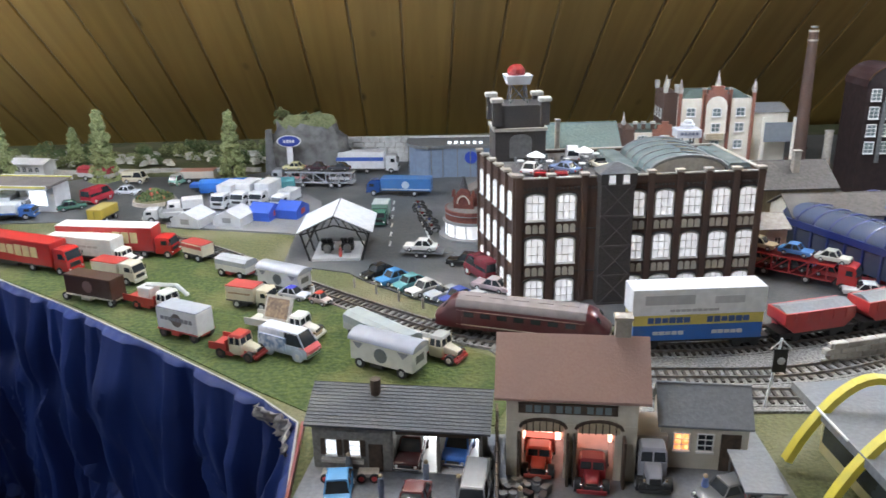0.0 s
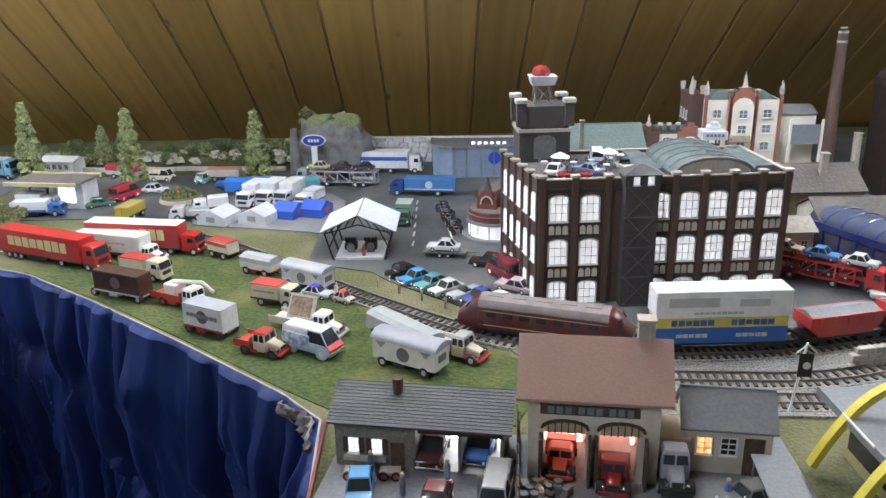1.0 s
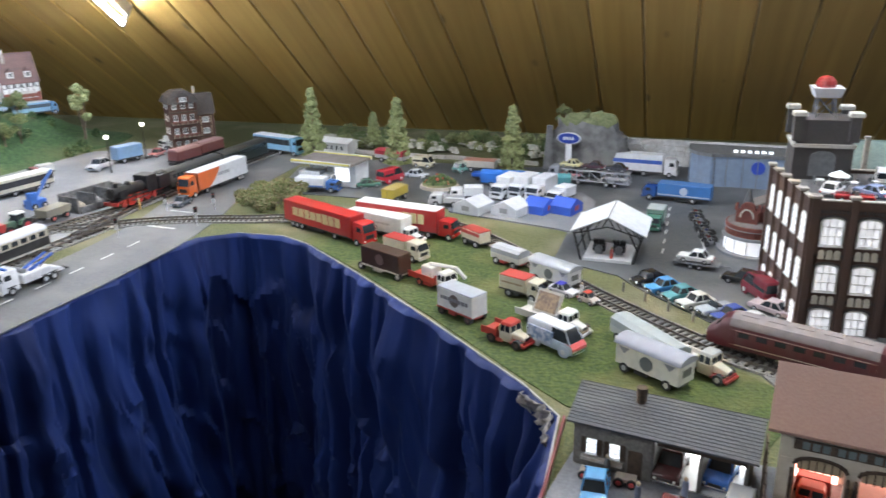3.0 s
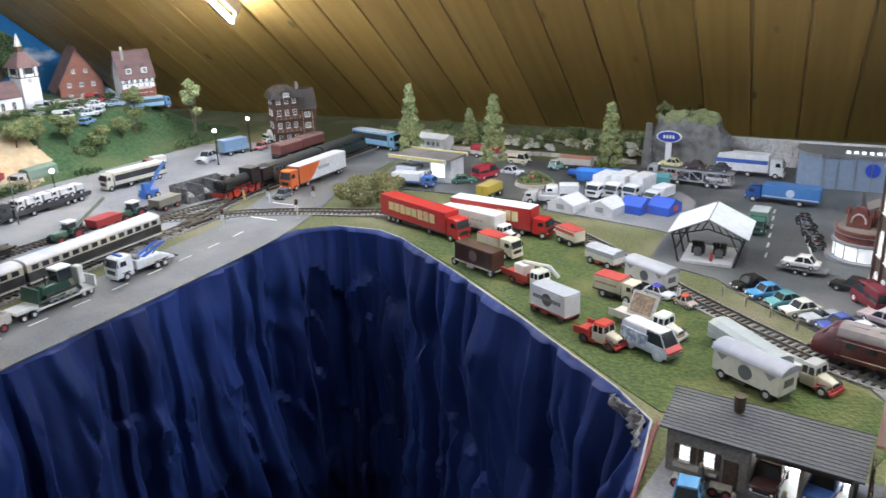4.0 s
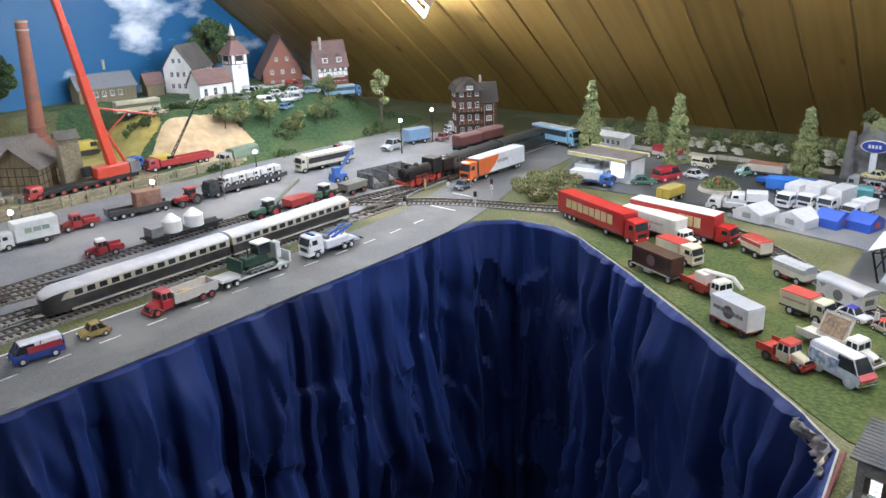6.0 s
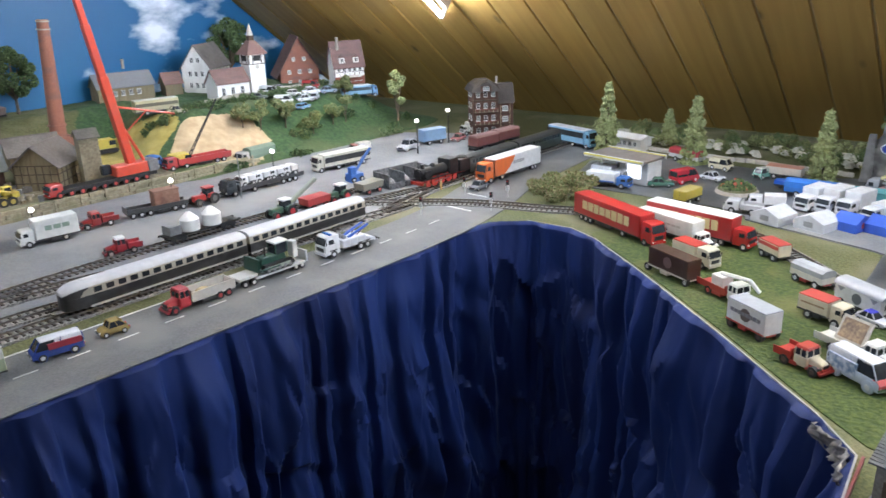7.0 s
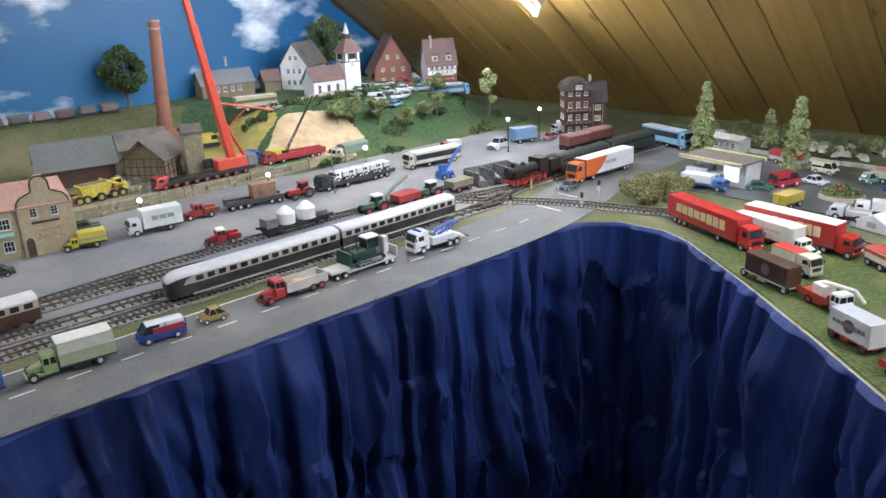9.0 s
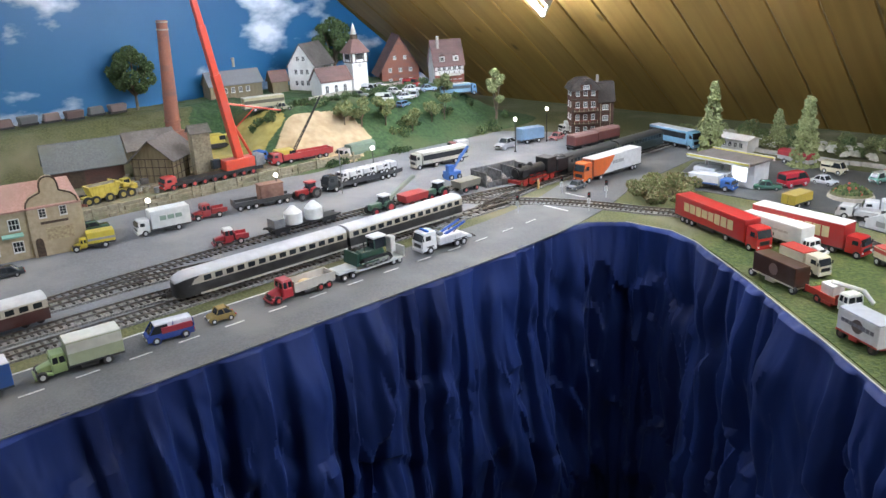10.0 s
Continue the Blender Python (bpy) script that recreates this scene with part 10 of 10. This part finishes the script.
# piles of timber, crates and machinery round the works
rc = random.Random(33)
for i in range(46):
    x, y = rc.uniform(-1.56, -1.465), rc.uniform(0.40, 0.60)
    if i > 30:
        x, y = rc.uniform(-1.62, -1.50), rc.uniform(0.58, 0.80)
    if ((x + 1.50) ** 2 + (y - 0.515) ** 2) < 0.0012:
        continue
    s = thing("works_clutter", "small weathered crate or machine part in the works yard", "clutter", "works clutter", pose(x, y, hill_z(x, y) - 0.001, 0, 0, rc.uniform(0, 180)))
    mt = (M_OLD_WOOD, M_CAP, M_METAL, M_OLD_ROOF, M_PALE_TIMBER, M_RED_BRICK)[rc.randrange(6)]
    if i % 3 == 0:
        part("drum", Mesh().cyl((0, 0, 0), (0, 0, 0.012), 0.005, mt, n=10), s)
    elif i % 3 == 1:
        part("crate", Mesh().box((0, 0, 0.006), (rc.uniform(0.01, 0.022), 0.010, 0.012), mt, b=0.0008), s)
    else:
        for k in range(4):
            part("beam", Mesh().box((0, (k % 2) * 0.004 - 0.002, 0.0015 + (k // 2) * 0.003), (0.035, 0.003, 0.0026), mt, pose(0, 0, 0, 0, 0, rc.uniform(-6, 6))), s)
# village traffic and greenery on the hill
for x, y, c, lab in ((-1.625, 1.37, (0.62, 0.62, 0.62), "white car on the village street"), (-1.615, 1.42, (0.25, 0.35, 0.45), "blue grey car on the village street"), (-1.60, 1.33, (0.55, 0.58, 0.6), "silver car on the village street"), (-1.655, 1.0, (0.45, 0.42, 0.28), "cream car on the hill road"), (-1.69, 1.45, (0.4, 0.05, 0.05), "red car by the inn")):
    car(lab, c, on_hill(x, y, 70, 0.001), 0.045, 0.02, 0.018, group="village cars")
truck("long blue village bus", on_hill(-1.585, 1.50, 62, -0.002), 0.10, 0.028, 0.032, "modern", (0.15, 0.3, 0.5), boxc=(0.2, 0.36, 0.5), roofc=(0.5, 0.55, 0.58), stripe=((0.04, 0.06, 0.08), 0.65, 0.35), capH=0.03, capL=0.014, category="bus")
truck("beige open bus on the hill road", on_hill(-1.72, 0.985, 78, 0.0), 0.10, 0.028, 0.034, "none", boxc=(0.42, 0.38, 0.24), roofc=(0.5, 0.47, 0.36), stripe=((0.1, 0.09, 0.06), 0.6, 0.3), category="bus")
digger(on_hill(-1.74, 0.86, 80, 0.0), "yellow digger on the clay bank", (0.5, 0.4, 0.06), None)
leafy(pose(-1.96, 0.77, 0.105), 0.16, 0.056, 41, [LEAF[2], LEAF[2], LEAF[0]], "broad dark green leafy tree on the ridge", 0.26, 0.085, 1700)
leafy(pose(-1.99, 1.38, 0.10), 0.19, 0.06, 42, [LEAF[2], LEAF[0]], "broad dark tree behind the church", 0.3, 0.085, 1500)
leafy(pose(-1.44, 1.50, 0.035), 0.13, 0.024, 43, [M_OLIVE, M_CONIFER], "slim pale green tree on the hill's shoulder", 0.12, 0.22, 520)
rr = random.Random(77)
for i in range(7):
    y = 1.10 + 0.06 * i + rr.uniform(-0.015, 0.015)
    x = -1.545 + rr.uniform(-0.05, 0.05)
    leafy(on_hill(x, y), rr.uniform(0.055, 0.09), rr.uniform(0.018, 0.028), 200 + i, [M_OLIVE, LEAF[1]], "small olive tree on the green slope", 0.3, 0.24, 200)
for i in range(44):
    y = rr.uniform(0.9, 1.6)
    x = rr.uniform(-1.68, -1.43)
    if ((x + 1.545) / 0.095) ** 2 + ((y - 1.02) / 0.13) ** 2 < 1:
        continue
    bush(on_hill(x, y, 0, 0.0), rr.uniform(0.012, 0.026), rr.uniform(0.012, 0.024), 300 + i, [LEAF[0], M_HILL] if i % 3 else [LEAF[1], M_HILL], "low green bush on the slope", 110, 0.16)
for i in range(26):
    y = 0.92 + i * 0.018
    bush(on_hill(-1.655 + rr.uniform(-0.015, 0.01), y, 0, 0.0), 0.016, 0.018, 400 + i, [LEAF[2], LEAF[0]], "clipped hedge bush below the church", 100, 0.17)
w = thing("churchyard_wall", "grey churchyard wall along the hill crest", "wall")
for i in range(20):
    y = 1.10 + i * 0.0165
    part("wall_block", Mesh().box((-1.685, y, hill_z(-1.685, y) + 0.006), (0.005, 0.016, 0.018), M_CAP, b=0.0008), w)

# ---------------------------------------------------------------- lamps, signals, figures, small clutter
def street_lamp(m, H):
    t = thing("street_lamp", "dark lamp post with a glowing white globe", "street lamp", "street lamps", m)
    part("pole", Mesh().cyl((0, 0, 0), (0, 0, H), 0.0013, M_BLACK, 0.0009, n=7), t)
    part("globe", Mesh().ball((0, 0, H + 0.003), 0.0042, M_LAMP_BALL, nu=14, nv=9), t, "glowing white globe", smooth=180)
    part("base", Mesh().cyl((0, 0, 0), (0, 0, 0.004), 0.0026, M_BLACK, 0.0016, n=8), t)
    part("collar", Mesh().cyl((0, 0, H - 0.003), (0, 0, H - 0.0005), 0.0012, M_BLACK, 0.0024, n=8), t)


for x, y, h in ((-1.22, 1.62, 0.075), (-1.24, 1.47, 0.075), (-1.22, 1.34, 0.072), (-1.285, 0.985, 0.06), (-1.28, 0.755, 0.05), (-1.305, 0.52, 0.048), (-1.30, 0.36, 0.048)):
    street_lamp(pose(x, y, G2), h)


def signal(m, H):
    t = thing("crossing_signal", "small black crossing signal on a pole", "signal", "crossing signals", m)
    part("pole", Mesh().cyl((0, 0, 0), (0, 0, H), 0.0009, paint((0.5, 0.5, 0.5)), n=6), t)
    part("head", Mesh().box((0, 0, H), (0.005, 0.004, 0.009), M_BLACK, b=0.0006), t)
    part("plate", Mesh().box((0, -0.0022, H - 0.011), (0.006, 0.0008, 0.008), paint((0.72, 0.72, 0.7))), t)
    part("red_lamp", Mesh().ball((0.0, -0.0022, H + 0.0015), 0.001, paint((0.6, 0.03, 0.03), 0.2), nu=6, nv=4), t)


for x, y in ((-0.887, 0.995), (-0.805, 1.085), (-0.912, 1.14), (-0.832, 1.168)):
    signal(pose(x, y, 0.0, 0, 0, 20), 0.03)
cp = thing("catenary_mast", "slim grey mast in the goods yard", "mast", m=pose(-1.235, 0.87, G2))
part("pole", Mesh().cyl((0, 0, 0), (0, 0, 0.085), 0.0011, M_METAL, n=6), cp)


def figure(m, c):
    t = Mesh().cyl((0, 0, 0), (0, 0, 0.011), 0.0022, paint(c, 0.7), 0.0026, n=7)
    t.cyl((0, 0, 0.011), (0, 0, 0.0165), 0.0028, paint(tuple(v * 0.8 + 0.05 for v in c), 0.7), 0.002, n=7)
    t.ball((0, 0, 0.0185), 0.0019, M_OCHRE, nu=7, nv=5)
    tagged(part("figurine", t, m=m, smooth=60), "tiny painted plastic figurine standing on the layout", "figurine", "figurines")


for x, y, c in ((-0.966, 1.135, (0.6, 0.4, 0.15)), (-0.150, 0.985, (0.7, 0.7, 0.68)), (-0.138, 1.128, (0.5, 0.08, 0.06)), (0.005, 0.618, (0.25, 0.3, 0.4)), (-0.028, 0.6, (0.12, 0.14, 0.2)), (0.03, 0.6, (0.15, 0.15, 0.16)), (0.212, 0.64, (0.6, 0.55, 0.35)), (0.212, 0.6, (0.12, 0.2, 0.5)), (-0.056, 0.628, (0.1, 0.1, 0.1)), (-1.12, 0.72, (0.2, 0.2, 0.4)), (0.075, 0.585, (0.2, 0.2, 0.2)), (0.24, 0.592, (0.3, 0.1, 0.1))):
    figure(pose(x, y, 0.0018), c)

# workshop yard
car("bright blue bubble car in the workshop yard", (0.1, 0.28, 0.5), pose(-0.06, 0.598, 0.0018, 0, 0, 275), 0.05, 0.021, 0.02, "bug", group="workshop cars")
car("dark maroon vintage car in the lit bay", (0.06, 0.015, 0.015), pose(-0.008, 0.652, 0.0018, 0, 0, 262), 0.05, 0.021, 0.02, "saloon", group="workshop cars")
car("bright blue off-road car in the lit bay", (0.04, 0.15, 0.5), pose(0.03, 0.655, 0.0018, 0, 0, 258), 0.046, 0.021, 0.021, "wagon", group="workshop cars")
car("maroon car in the yard", (0.12, 0.02, 0.02), pose(-0.003, 0.585, 0.0018, 0, 0, 262), 0.05, 0.021, 0.017, group="workshop cars")
car("grey unpainted van in the yard", (0.25, 0.25, 0.25), pose(0.042, 0.592, 0.0018, 0, 0, 262), 0.05, 0.023, 0.024, "van", group="workshop cars")
truck("red fire engine backing out of the bay", pose(0.094, 0.645, 0.0018, 0, 0, 262), 0.052, 0.024, 0.016, "bonnet", (0.6, 0.10, 0.06), (0.55, 0.08, 0.05), load="flat", boxc=(0.5, 0.07, 0.05), capH=0.021, nose=0.028, group="fire engines")
truck("red fire engine standing before the bay", pose(0.133, 0.628, 0.0018, 0, 0, 262), 0.058, 0.025, 0.022, "bonnet", (0.32, 0.03, 0.035), (0.28, 0.025, 0.03), boxc=(0.62, 0.5, 0.48), capH=0.023, nose=0.029, group="fire engines")
truck("grey and black vintage bonneted bus", pose(0.179, 0.635, 0.0018, 0, 0, 265), 0.07, 0.026, 0.03, "bonnet", (0.42, 0.42, 0.46), (0.02, 0.02, 0.02), boxc=(0.4, 0.33, 0.27), capH=0.03)
car("grey vintage car under the carport", (0.14, 0.14, 0.14), pose(0.228, 0.597, 0.0018, 0, 0, 200), 0.048, 0.02, 0.017, "bug", group="workshop cars")
tg = thing("boundary_fence", "dark board fence between the yards", "fence")
for i in range(16):
    part("board", Mesh().box((0.062 - 0.0012 * i * 0.5, 0.685 - i * 0.0145, 0.014), (0.002, 0.0138, 0.028), M_DARK_WOOD, b=0.0004), tg)
rr = random.Random(15)
for i in range(26):
    x, y = rr.uniform(0.062, 0.098), rr.uniform(0.565, 0.618)
    k = i % 3
    s = thing("scrap_piece", "small piece of grey workshop scrap", "scrap", "scrap heap", pose(x, y, 0.0018, 0, 0, rr.uniform(0, 180)))
    mat = (M_METAL, M_CAP, M_BLACK)[rr.randrange(3)]
    if k == 0:
        part("ring", Mesh().cyl((0, 0, 0), (0, 0, 0.003), 0.004, mat, n=12).cyl((0, 0, 0.003), (0, 0, 0.0034), 0.0025, M_STONE, n=10), s)
    elif k == 1:
        part("crate", Mesh().box((0, 0, 0.0035), (0.009, 0.006, 0.007), mat, b=0.0007), s)
    else:
        part("drum", Mesh().cyl((0, 0, 0), (0, 0, 0.009), 0.0033, mat, n=10), s)
for x in (-0.068, -0.04):
    s = thing("handcart", "small cart with red wheels against the shed", "cart", "handcarts", pose(x, 0.622, 0.0018))
    part("tray", Mesh().box((0, 0, 0.006), (0.016, 0.009, 0.003), M_CAP), s)
    for k in (-0.005, 0.005):
        wheel(s, k, -0.005, 0.004, 0.0016, (0.5, 0.05, 0.05))
pc = thing("platform_carts", "low grey loading dock beside the yard", "dock", m=pose(-1.305, 0.9, 0.002))
part("slab", Mesh().box((0, 0, 0.003), (0.05, 0.22, 0.006), M_PAVE, b=0.0006), pc)

# parked vehicles round the church green
for x, y, a, c, kd in ((-1.68, 1.277, 20, (0.62, 0.63, 0.64), "van"), (-1.71, 1.335, 75, (0.3, 0.31, 0.33), "saloon"), (-1.60, 1.262, 40, (0.68, 0.69, 0.7), "van"), (-1.573, 1.30, 110, (0.15, 0.3, 0.5), "wagon"), (-1.632, 1.318, 0, (0.6, 0.6, 0.58), "saloon"), (-1.653, 1.225, 60, (0.2, 0.22, 0.2), "wagon"), (-1.60, 1.36, 130, (0.5, 0.52, 0.55), "saloon"), (-1.66, 1.40, 30, (0.4, 0.05, 0.05), "van")):
    nm = {"van": "delivery van", "saloon": "saloon car", "wagon": "estate car"}[kd]
    hue = "white" if min(c) > 0.5 else "red" if c[0] > 0.35 and c[1] < 0.1 else "blue" if c[2] > 0.4 else "grey"
    car(hue + " " + nm + " parked on the village green", c, pose(x, y, hill_z(x, y) + 0.0015, 0, 0, a), 0.044, 0.019, 0.022 if kd == "van" else 0.015, kd, group="village cars")
